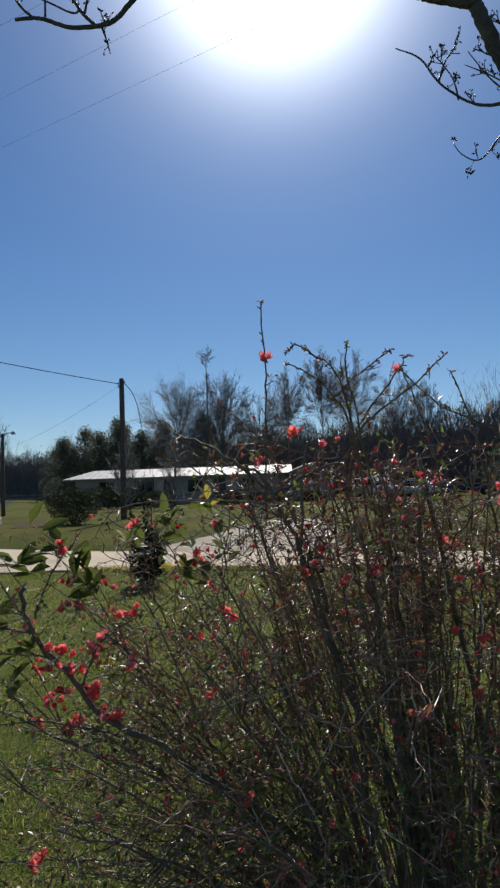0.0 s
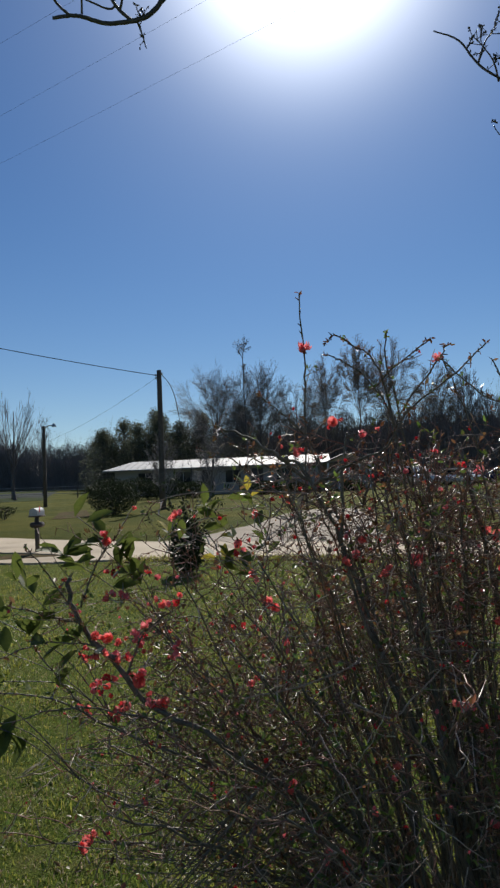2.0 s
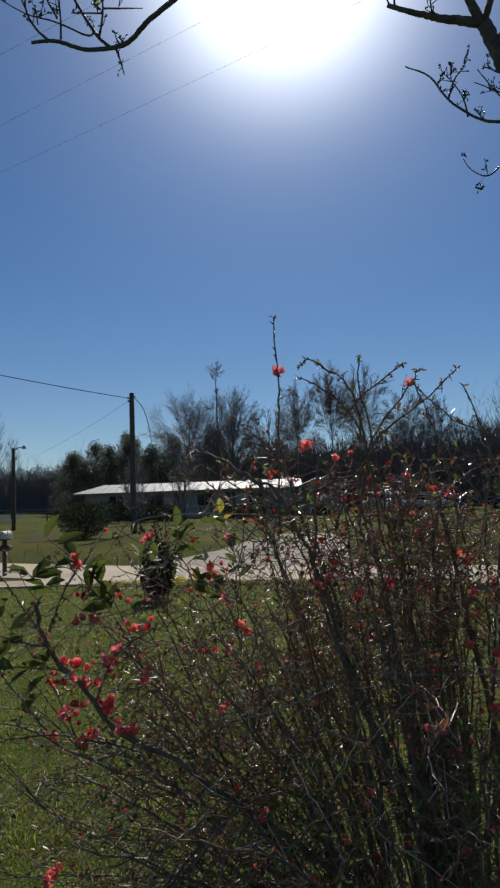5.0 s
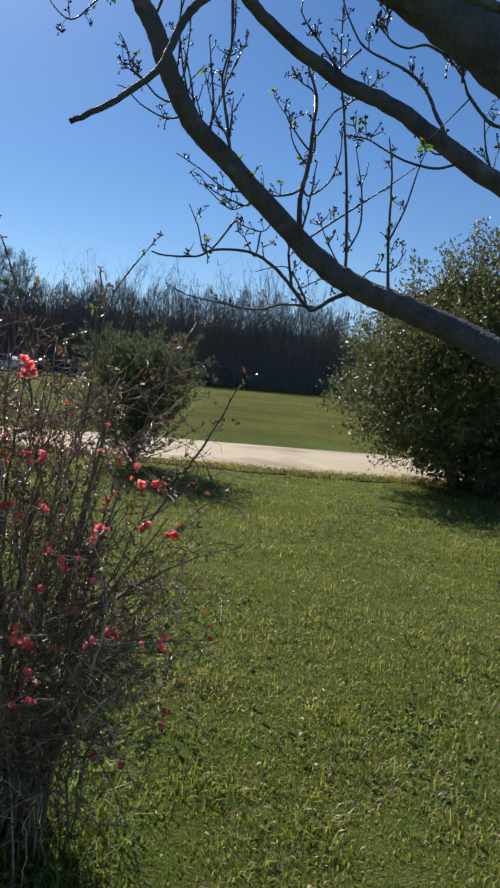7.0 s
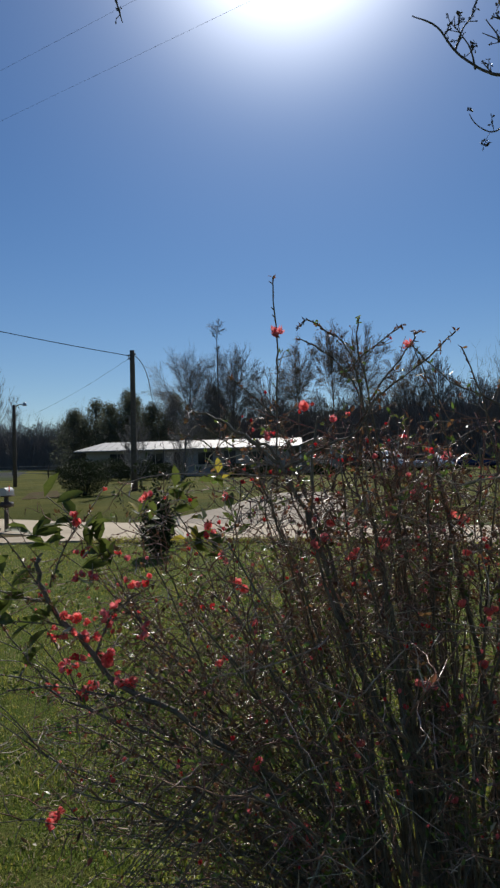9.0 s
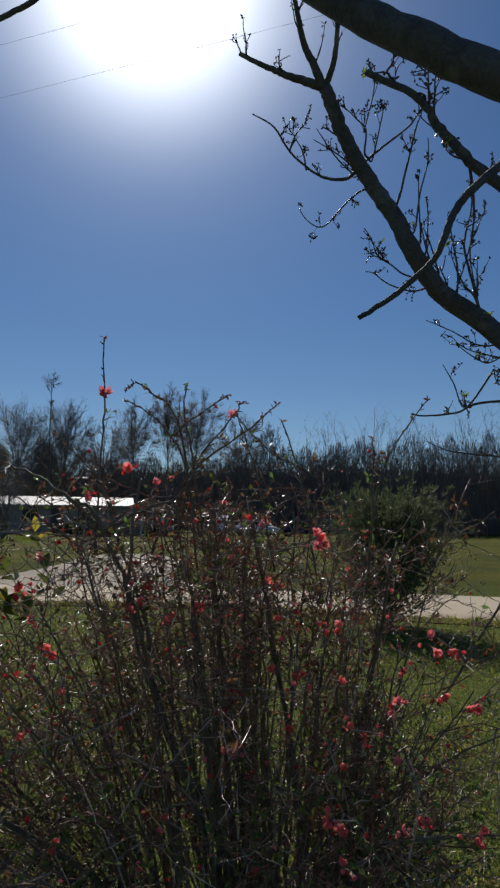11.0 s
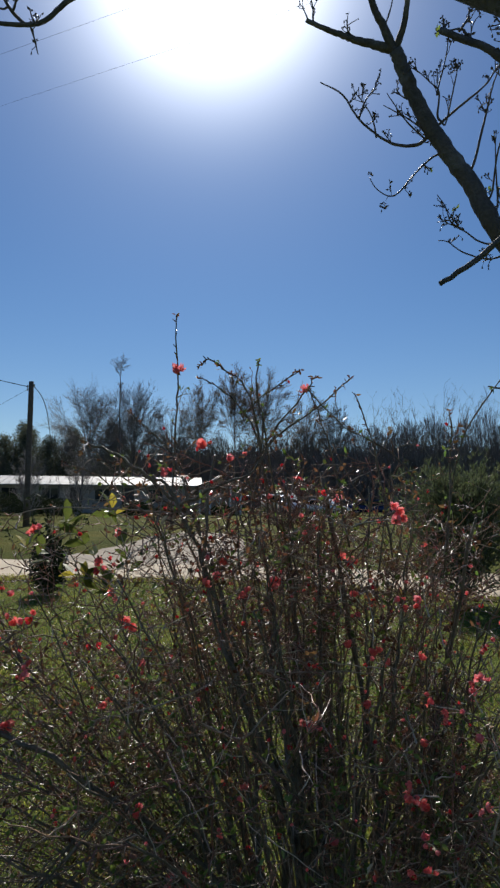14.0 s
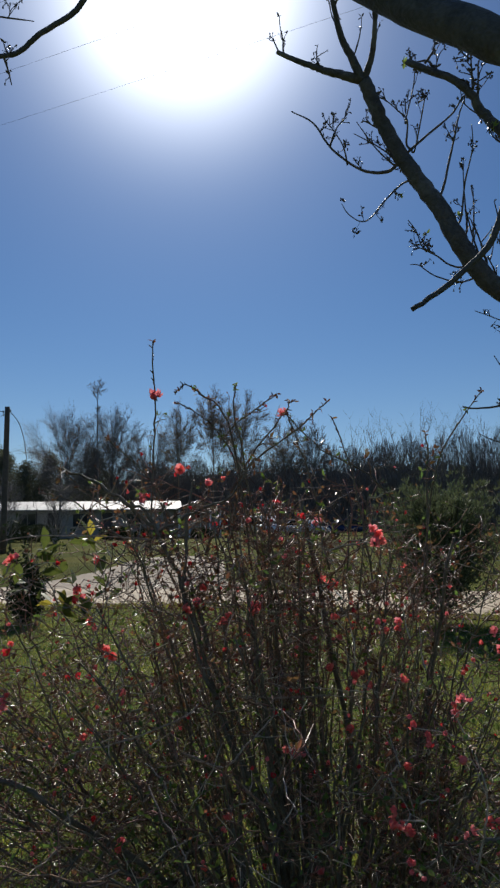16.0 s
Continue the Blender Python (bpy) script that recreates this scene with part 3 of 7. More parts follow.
# upright stems that fan out of a broad stool
for i in range(38):
    a = rng.uniform(0, 2 * math.pi)
    rho = math.sqrt(rng.uniform(0, 1))
    for k in range(rng.choice((1, 2, 2, 3))):
        rk, ak = rho + rng.gauss(0, 0.07), a + rng.gauss(0, 0.18)
        end = Vector((0.33 + 0.86 * rk * math.cos(ak), 2.12 + 0.78 * rk * math.sin(ak), 0))
        end.z = 1.66 * math.sqrt(max(0.05, 1 - 0.62 * rk * rk)) * rng.uniform(0.74, 1.0)
        b = BUSH_BASE + Vector((0.30 * rho * math.cos(a) + rng.gauss(0, 0.04), 0.24 * rho * math.sin(a) + rng.gauss(0, 0.04), -0.02))
        forked(bush_stem(b, end, 0.02 + 0.10 * rho, rng.uniform(0.0042, 0.0100)), 3, (0.16, 0.42), 0.0024, 0.55)
# the crown's shoulders towards the lane and towards the open lawn
for i in range(62):
    if i < 8:
        end = Vector((rng.uniform(-0.42, 0.15), rng.uniform(1.9, 2.4), rng.uniform(1.05, 1.50)))
    elif i >= 38:
        end = Vector((rng.uniform(-0.05, 0.92), rng.uniform(1.75, 2.35), rng.uniform(1.36, 1.66)))
    elif i < 26:
        end = Vector((rng.uniform(0.75, 1.12), rng.uniform(1.8, 2.5), rng.uniform(0.7, 1.38)))
    else:
        end = Vector((rng.uniform(0.55, 1.10), rng.uniform(1.30, 1.95), rng.uniform(0.40, 1.25)))
    b = BUSH_BASE + Vector(((end.x - 0.5) * 0.45 + rng.gauss(0, 0.05), (end.y - 2.1) * 0.3 + rng.gauss(0, 0.05), -0.02))
    forked(bush_stem(b, end, 0.10, rng.uniform(0.0036, 0.0075), 0.0018), 4 if end.z > 1.3 else 3, (0.14, 0.34), 0.0022, 0.62 if end.z > 1.3 else 0.45)
# young suckers crowding the stool
for i in range(34):
    a, rho = rng.uniform(0, 2 * math.pi), math.sqrt(rng.uniform(0, 1))
    b = BUSH_BASE + Vector((0.02 + 0.34 * rho * math.cos(a), 0.28 * rho * math.sin(a), -0.02))
    bush_stem(b, b + Vector((0.26 * rho * math.cos(a) - 0.05, 0.25 * rho * math.sin(a), rng.uniform(0.45, 1.20))), 0.02, rng.uniform(0.0030, 0.0060), 0.0016, 0.07, "sucker")
# bleached dead sticks standing in the stool
for i in range(16):
    b = BUSH_BASE + Vector((rng.uniform(-0.38, 0.34), rng.uniform(-0.40, -0.05), -0.02))
    bush_stem(b, b + Vector((rng.gauss(0, 0.07), rng.gauss(-0.04, 0.06), rng.uniform(0.55, 1.05))), 0.0, rng.uniform(0.0026, 0.0042), 0.0016, 0.08, "dead_or_glint")
# low shoots that sweep out over the grass
for i in range(26):
    a = rng.uniform(2.4, 4.5) if i % 2 else rng.uniform(-1.3, 0.8)
    rho = rng.uniform(0.7, 1.0)
    end = Vector((0.27 + 0.95 * rho * math.cos(a), 2.1 + 0.80 * rho * math.sin(a), rng.uniform(0.25, 0.90)))
    b = BUSH_BASE + Vector((0.22 * math.cos(a) + rng.gauss(0, 0.08), 0.18 * math.sin(a) + rng.gauss(0, 0.08), -0.02))
    forked(bush_stem(b, end, rng.uniform(0.12, 0.28), rng.uniform(0.0028, 0.0048), 0.0014, 0.18), 3, (0.10, 0.30), 0.0020)
# thin low growth trailing out towards the lane
for i in range(22):
    end = Vector((rng.uniform(-0.74, -0.05), rng.uniform(1.65, 2.35), rng.uniform(0.15, 0.80)))
    b = BUSH_BASE + Vector((rng.uniform(-0.32, -0.05), rng.gauss(0, 0.12), -0.02))
    forked(bush_stem(b, end, rng.uniform(0.08, 0.26), rng.uniform(0.0024, 0.0044), 0.0013, 0.12), 3, (0.12, 0.34), 0.0018)
# the flat-topped crown, close with level twigs
for i in range(16):
    end = Vector((rng.uniform(0.12, 1.02), rng.uniform(1.75, 2.25), rng.uniform(1.44, 1.62)))
    b = BUSH_BASE + Vector(((end.x - 0.5) * 0.4 + rng.gauss(0, 0.05), rng.gauss(-0.02, 0.10), -0.02))
    forked(bush_stem(b, end, 0.06, rng.uniform(0.0036, 0.0066), 0.0016), 5, (0.12, 0.30), 0.0020, 0.76)
# crooked growth leaning out over the open lawn
for i in range(14):
    end = Vector((rng.uniform(0.72, 1.12), rng.uniform(1.32, 1.95), rng.uniform(0.50, 1.36)))
    b = BUSH_BASE + Vector((rng.uniform(0.05, 0.36), rng.gauss(-0.08, 0.12), -0.02))
    forked(bush_stem(b, end, rng.uniform(0.08, 0.20), rng.uniform(0.0026, 0.0052), 0.0014, 0.18), 4, (0.12, 0.30), 0.0020, 0.5)
# a crooked tangle filling the side towards the lane
for i in range(18):
    end = Vector((rng.uniform(-0.50, 0.10), rng.uniform(1.75, 2.25), rng.uniform(0.62, 1.36)))
    b = BUSH_BASE + Vector((rng.uniform(-0.34, 0.0), rng.gauss(-0.05, 0.12), -0.02))
    forked(bush_stem(b, end, rng.uniform(0.06, 0.16), rng.uniform(0.0024, 0.0046), 0.0014, 0.18), 4, (0.12, 0.32), 0.0019, 0.6)
# fine straight shoots drooping from the arching side over the grass
for i in range(38):
    if i < 22:
        b = BUSH_BASE + Vector((rng.uniform(-0.36, -0.08), rng.gauss(-0.08, 0.12), 0.02))
        end = Vector((rng.uniform(-0.62, 0.10), rng.uniform(1.62, 2.2), rng.uniform(0.45, 0.95)))
    else:
        b = Vector((rng.uniform(-0.20, 0.10), rng.uniform(1.80, 2.0), rng.uniform(0.66, 0.84)))
        end = Vector((rng.uniform(-0.68, -0.25), rng.uniform(1.65, 1.95), rng.uniform(0.26, 0.62)))
    bush_stem(b, end, rng.uniform(0.02, 0.08), rng.uniform(0.0016, 0.0030), 0.0010, 0.06, "trail")
# two old stems, the arching one at the lawn's side and their forks
for ctrl, r0, r1 in (([(0.50, 2.12, 0.0), (0.22, 2.02, 0.45), (-0.19, 1.87, 0.84), (-0.39, 1.85, 0.96), (-0.49, 1.84, 1.09), (-0.58, 1.845, 1.19), (-0.60, 1.85, 1.30)], 0.0085, 0.0068),
                     ([(0.60, 2.10, 0.0), (0.42, 2.00, 0.55), (0.27, 1.95, 0.95), (0.18, 1.95, 1.20), (0.13, 1.97, 1.37), (0.05, 1.985, 1.54), (-0.01, 1.99, 1.60)], 0.0090, 0.0050),
                     ([(0.64, 2.13, 0.0), (0.45, 2.03, 0.55), (0.30, 1.97, 0.95), (0.205, 1.96, 1.20), (0.155, 1.985, 1.37), (0.09, 2.0, 1.52), (0.05, 2.02, 1.66)], 0.0074, 0.0040),
                     ([(0.57, 2.06, 0.0), (0.41, 1.97, 0.55), (0.255, 1.93, 0.97), (0.17, 1.935, 1.20), (0.135, 1.95, 1.36), (0.14, 1.96, 1.52), (0.16, 1.97, 1.66)], 0.0070, 0.0036),
                     ([(0.75, 2.15, 0.0), (0.66, 2.13, 0.8), (0.50, 2.1, 1.62)], 0.014, 0.005), ([(0.85, 2.2, 0.0), (0.86, 2.1, 0.8), (0.90, 1.9, 1.5)], 0.011, 0.004),
                     ([(0.05, 1.985, 1.53), (-0.03, 2.0, 1.60), (-0.12, 2.02, 1.66), (-0.22, 2.05, 1.70)], 0.007, 0.003),
                     ([(0.06, 1.985, 1.52), (0.14, 1.96, 1.56), (0.26, 1.94, 1.62), (0.33, 1.93, 1.72)], 0.006, 0.002)):
    stem_paths.append(([p + rand_dir(rng) * 0.006 for p in smooth_path(ctrl, 5)], r0, r1, "arch" if ctrl[-1][0] < -0.5 else "old" if r0 > 0.0068 else "shoot"))
# long bare shoots that stand clear of the crown
for ctrl, r0 in (([(0.04, 2.02, 1.45), (0.05, 2.03, 1.74), (0.05, 2.01, 1.88), (0.04, 1.97, 2.06)], 0.0036),
                 ([(0.34, 2.05, 1.40), (0.29, 2.01, 1.71), (0.25, 2.0, 1.86), (0.19, 2.0, 1.91), (0.14, 1.99, 1.94), (0.11, 2.0, 1.92)], 0.0036),
                 ([(0.36, 2.06, 1.45), (0.31, 2.0, 1.73), (0.28, 1.99, 1.85), (0.28, 1.98, 1.94)], 0.0034), ([(0.24, 2.02, 1.78), (0.31, 1.99, 1.85), (0.40, 1.96, 1.91)], 0.0026),
                 ([(0.34, 2.04, 1.50), (0.28, 2.01, 1.73), (0.20, 2.01, 1.84), (0.11, 2.0, 1.89)], 0.0030), ([(0.28, 2.05, 1.50), (0.31, 2.01, 1.70), (0.41, 1.97, 1.84), (0.44, 1.96, 1.89)], 0.0034),
                 ([(0.20, 2.05, 1.45), (0.31, 2.01, 1.69), (0.47, 1.96, 1.82), (0.54, 1.93, 1.89)], 0.0036), ([(0.56, 2.0, 1.40), (0.50, 1.97, 1.67), (0.43, 1.97, 1.86)], 0.0034),
                 ([(0.72, 1.88, 1.60), (0.63, 1.89, 1.69), (0.52, 1.92, 1.75), (0.42, 1.93, 1.85)], 0.0032), ([(0.66, 1.92, 1.40), (0.61, 1.90, 1.66), (0.55, 1.9, 1.84)], 0.0034),
                 ([(0.80, 1.86, 1.40), (0.80, 1.83, 1.70), (0.79, 1.82, 1.79)], 0.0030), ([(0.80, 1.88, 1.35), (0.82, 1.83, 1.68), (0.93, 1.76, 1.90)], 0.0036),
                 ([(0.02, 2.02, 1.48), (0.10, 2.03, 1.55), (0.21, 2.02, 1.62)], 0.0045), ([(0.10, 2.0, 1.45), (-0.07, 2.04, 1.52), (-0.17, 2.03, 1.60), (-0.27, 2.02, 1.63)], 0.0036),
                 ([(0.08, 2.0, 1.50), (-0.09, 2.04, 1.59), (-0.21, 2.02, 1.69)], 0.0032), ([(0.10, 2.03, 1.55), (0.04, 2.03, 1.67), (-0.08, 2.02, 1.78)], 0.0032),
                 ([(0.90, 1.65, 1.1), (1.0, 1.54, 1.35), (1.05, 1.46, 1.52)], 0.0042), ([(0.85, 1.7, 0.9), (1.0, 1.60, 1.02), (1.13, 1.52, 1.08)], 0.0046), ([(0.7, 1.6, 0.8), (0.88, 1.48, 0.86), (1.0, 1.40, 0.88)], 0.0042),
                 ([(-0.57, 1.845, 1.22), (-0.53, 1.88, 1.33), (-0.47, 1.9, 1.42)], 0.0032), ([(-0.59, 1.845, 1.22), (-0.65, 1.84, 1.31), (-0.71, 1.83, 1.39)], 0.0030), ([(-0.57, 1.845, 1.18), (-0.66, 1.82, 1.21), (-0.74, 1.79, 1.24)], 0.0030),
                 ([(-0.52, 1.84, 1.12), (-0.65, 1.81, 1.14), (-0.79, 1.75, 1.10)], 0.0030), ([(-0.25, 1.85, 0.80), (-0.47, 1.8, 0.92), (-0.67, 1.77, 1.02), (-0.85, 1.7, 1.03)], 0.0042), ([(-0.35, 1.84, 0.92), (-0.56, 1.79, 0.98), (-0.74, 1.73, 0.96)], 0.0038),
                 ([(-0.56, 1.79, 0.99), (-0.61, 1.79, 1.05), (-0.69, 1.8, 1.15)], 0.0028), ([(-0.45, 1.85, 1.04), (-0.40, 1.87, 1.15), (-0.30, 1.88, 1.22)], 0.0030)):
    stem_paths.append(([p + rand_dir(rng) * 0.003 for p in smooth_path(ctrl, 5)], r0, 0.0016, "shoot"))

# long shoots whose paler colour puts in the sun's glint across the bush
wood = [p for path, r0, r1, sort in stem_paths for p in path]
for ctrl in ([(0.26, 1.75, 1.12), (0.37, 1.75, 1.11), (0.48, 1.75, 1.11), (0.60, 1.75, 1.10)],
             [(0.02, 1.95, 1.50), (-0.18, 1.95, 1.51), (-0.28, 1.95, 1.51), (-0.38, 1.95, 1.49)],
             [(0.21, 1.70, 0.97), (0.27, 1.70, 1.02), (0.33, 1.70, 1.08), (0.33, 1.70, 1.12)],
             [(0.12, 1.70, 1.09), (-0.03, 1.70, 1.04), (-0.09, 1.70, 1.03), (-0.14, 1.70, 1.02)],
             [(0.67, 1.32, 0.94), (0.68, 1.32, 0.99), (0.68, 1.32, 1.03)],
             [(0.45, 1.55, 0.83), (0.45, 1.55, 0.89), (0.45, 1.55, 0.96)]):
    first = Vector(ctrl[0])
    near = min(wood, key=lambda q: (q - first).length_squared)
    stem_paths.append(([p + rand_dir(rng) * 0.002 for p in smooth_path([tuple(near)] + ctrl, 5)], 0.0026, 0.0013, "dead_or_glint"))

fork_geo, twig_geo, spur_geo, leaf_geo, fresh_geo, pale_geo = Geo(), Geo(), Geo(), Geo(), Geo(), Geo()
tips, anchors = [], []


def rosette(p, count, size):
    """A few small leaves opening from one bud."""
    g = fresh_geo if rng.random() < (0.75 if p.z < 1.05 else 0.42) else leaf_geo
    for _ in range(count):
        d = (rand_dir(rng) + Vector((0, 0, 0.35))).normalized()
        g.leaf(p, d, rand_dir(rng), size * rng.uniform(0.6, 1.3), size * rng.uniform(0.35, 0.6), 0.2)


def side_twig(p, d, length):
    """A crooked thorny twig, turning at each node, with spurs and buds."""
    n = max(2, int(length / 0.024))
    pts, q = [p], p
    turn = d.cross(rand_dir(rng)).normalized()
    for i in range(n):
        turn = -turn
        d = (d + turn * rng.uniform(0.15, 0.55) + rand_dir(rng) * 0.14).normalized()
        q = q + d * (length / n)
        pts.append(q)
        if rng.random() < 0.75:
            sd = (d * 0.4 + d.cross(rand_dir(rng)).normalized()).normalized()
            e = q + sd * rng.uniform(0.006, 0.030)
            spur_geo.tube([q, e], rng.uniform(0.0009, 0.0015), 0.0005, 3, cap=False)
            chance = rng.random()
            if chance < (0.22 if q.z > 1.0 else 0.34):
                rosette(e, rng.randint(1, 3), 0.019)
            elif chance < 0.60:
                leaf_geo.scrap(e, (sd + rand_dir(rng) * 0.4).normalized(), rand_dir(rng), rng.uniform(0.005, 0.011), 0.0044)
            elif chance > 0.9975:
                pale_geo.leaf(e, rand_dir(rng), rand_dir(rng), rng.uniform(0.02, 0.036), rng.uniform(0.007, 0.012), 0.25)
    (spur_geo if rng.random() < 0.45 else twig_geo).tube(pts, rng.uniform(0.0011, 0.0021), 0.0007, 4, 0.2, rng, cap=False)
    tips.append((pts[-1], d))
    anchors.extend(pts[1:])


for path, r0, r1, sort in stem_paths:
    g = fork_geo if sort == "fork" else Geo()
    g.tube(path, r0, r1, 6 if r0 > 0.006 else 4, 0.26 if sort == "old" else 0.16, rng)
    if sort != "fork":
        # paler twig colour for dead sticks and for the painted glints
        part("stem", g, M_FINE if sort == "dead_or_glint" else M_STEM, bush)
    n = len(path)
    anchors.extend(path[n // 3:])
    if sort == "shoot":
        # knobby buds, thorns and opening leaves
        for i in range(1, n):
            for _ in range(2):
                p = path[i - 1].lerp(path[i], rng.random())
                d = ((path[i] - path[i - 1]).normalized() + rand_dir(rng)).normalized()
                e = p + d * rng.uniform(0.004, 0.016)
                spur_geo.tube([p, e], 0.0022, 0.0012, 4)
                if rng.random() < 0.30:
                    rosette(e, rng.randint(1, 3), 0.013)
        rosette(path[-1], 3, 0.014)
        for k in range(4):
            i = rng.randint(1, max(1, int(n * 0.6)))
            side_twig(path[i], ((path[i + 1] - path[i]).normalized() + rand_dir(rng) * 0.9).normalized(), rng.uniform(0.03, 0.08))
        continue
    first = 1 if sort == "fork" else max(1, int(n * (0.42 if path[-1].x > -0.1 else 0.25)))
    for i in range(first, n):
        along = (path[i] - path[i - 1]).normalized()
        for _ in range(rng.choice({"fork": (0, 1, 1, 2), "sucker": (0, 0, 1), "dead_or_glint": (0, 0, 0, 1), "trail": (0, 0, 1), "arch": (1, 2, 3)}.get(sort, (0, 1, 1, 2)))):
            side = along.cross(rand_dir(rng)).normalized()
            d = along * rng.uniform(0.0, 0.7) + side
            d.z *= 0.75
            side_twig(path[i - 1].lerp(path[i], rng.random()), d.normalized(), rng.uniform(0.03, 0.10) + (0.20 if sort == "arch" else 0.12) * rng.random() ** 2)



def petal_ring(count, radius, cup, seed):
    """A blossom of cupped petals round its middle, opening along +z."""
    r = random.Random(seed)
    g = Geo()
    for k in range(count):
        a0 = 2 * math.pi * k / count + r.uniform(-0.15, 0.15)
        c = cup * r.uniform(0.2, 1.9)
        ca, sa = math.cos(a0), math.sin(a0)
        base = len(g.v)
        rows, cols = 5, 5
        for i in range(rows):
            s = i / (rows - 1)
            out = radius * (0.10 + 0.90 * (s * math.cos(c * s)))
            up = radius * s * math.sin(c * (0.35 + 0.65 * s))
            half = radius * r.uniform(0.34, 0.52) * math.sin(math.pi * min(0.96, 0.14 + 0.66 * s)) * (0.55 if i == rows - 1 else 1)
            for j in range(cols):
                w = (j / (cols - 1) - 0.5) * 2
                bend = radius * 0.16 * w * w * s
                ox, oy = out - abs(w) * radius * 0.05, half * w
                g.v.append((ca * ox - sa * oy, sa * ox + ca * oy, up + bend + r.uniform(-0.20, 0.20) * radius * (0.3 + s)))
        for i in range(rows - 1):
            for j in range(cols - 1):
                q = base + i * cols + j
                g.f.append((q, q + 1, q + cols + 1, q + cols))
    return g


stamen = Geo()
for k in range(9):
    a, e = rng.uniform(0, 6.28), rng.uniform(0.6, 1.5)
    d = Vector((math.cos(a) * math.cos(e), math.sin(a) * math.cos(e), math.sin(e)))
    stamen.tube([Vector((0, 0, 0)), d * 0.006, d * 0.010], 0.0004, 0.0011, 3)
calyx = Geo()
calyx.tube([Vector((0, 0, -0.012)), Vector((0, 0, -0.007)), Vector((0, 0, -0.002)), Vector((0, 0, 0.002))], 0.0018, 0.0055, 6)
bud_geo = Geo()
for k in range(4):
    a = k * 1.57
    bud_geo.leaf(Vector((0, 0, 0)), Vector((0.28 * math.cos(a), 0.28 * math.sin(a), 1)).normalized(), Vector((math.cos(a), math.sin(a), 0)), 0.015, 0.011, -0.35)
stamen_me, calyx_me = stamen.data("stamens", M_STAMEN), calyx.data("calyx", M_CALYX)


def full_bloom(radius, cup, seed):
    """Two rings of petals, the inner ones smaller and more upright."""
    g = petal_ring(5, radius, cup, seed)
    inner = petal_ring(4, radius * 0.66, cup + 0.55, seed + 40)
    g.add([(x, y, z + radius * 0.05) for x, y, z in inner.v], inner.f)
    return g


bloom_mes = [full_bloom(0.024, 0.60, 1).data("blossom", M_PETAL), full_bloom(0.023, 0.80, 2).data("blossom", M_PETAL), full_bloom(0.025, 0.50, 3).data("blossom", M_PETAL_PINK),
             petal_ring(5, 0.019, 0.90, 4).data("blossom", M_PETAL_DARK), full_bloom(0.024, 0.70, 5).data("blossom", M_PETAL_PINK)]
bud_mes = [bud_geo.data("flower_bud", M_PETAL_DARK), bud_geo.data("flower_bud", M_PETAL_PINK)]


def under(parent, name, data, m, label=""):
    ob = new(name, data)
    ob.parent = parent
    ob.matrix_parent_inverse = parent.matrix_world.inverted()
    ob.matrix_basis = m
    ob.matrix_world = m
    if label:
        tagged(ob, label)
    return ob


def blossom(p, d, size, which):
    m = Matrix.Translation(p) @ d.to_track_quat("Z", "Y").to_matrix().to_4x4() @ Matrix.Rotation(rng.uniform(0, 6.28), 4, "Z") @ Matrix.Diagonal((size, size, size, 1))
    ob = under(bush, "blossom", bloom_mes[which], m, "coral-red quince blossom")
    for nm, me in (("stamen_tuft", stamen_me), ("calyx", calyx_me)):
        c = new(nm, me)
        c.parent = ob
    return ob


# blossoms where they stand out, then buds among the twigs
FULL_BLOOMS_A = [(-0.08, 1.99, 1.19), (-0.50, 1.87, 1.13), (-0.41, 1.81, 1.04), (-0.37, 1.88, 0.96), (-0.54, 1.77, 0.65), (0.09, 1.78, 0.60), (0.56, 2.03, 1.36), (0.32, 1.89, 1.30), (0.52, 1.47, 1.52), (0.50, 1.33, 0.98), (0.49, 1.26, 0.99), (0.92, 1.51, 1.13)]
OPEN_BLOOMS_A = [(-0.31, 1.86, 1.45), (-0.10, 2.01, 1.44), (-0.16, 2.02, 1.37), (-0.17, 2.02, 1.33), (-0.11, 1.93, 1.29), (-0.50, 1.88, 1.39), (-0.48, 1.85, 1.31), (-0.39, 1.88, 1.30), (-0.48, 1.80, 1.25), (-0.46, 1.84, 1.25), (-0.34, 1.81, 1.23), (-0.31, 1.84, 1.23), (-0.06, 1.93, 1.19), (-0.39, 1.81, 1.17), (-0.42, 1.82, 1.15), (-0.42, 1.88, 1.11), (-0.53, 1.81, 1.15), (-0.58, 1.87, 1.09), (-0.52, 1.80, 1.11), (-0.48, 1.85, 1.09), (-0.44, 1.80, 1.10), (-0.49, 1.79, 1.05), (-0.51, 1.88, 1.00), (-0.52, 1.81, 1.03), (-0.45, 1.89, 1.02), (-0.38, 1.82, 0.98), (-0.47, 1.84, 0.96), (-0.46, 1.86, 0.95), (-0.47, 1.81, 0.95), (-0.58, 1.88, 0.95), (-0.33, 1.86, 1.09)]
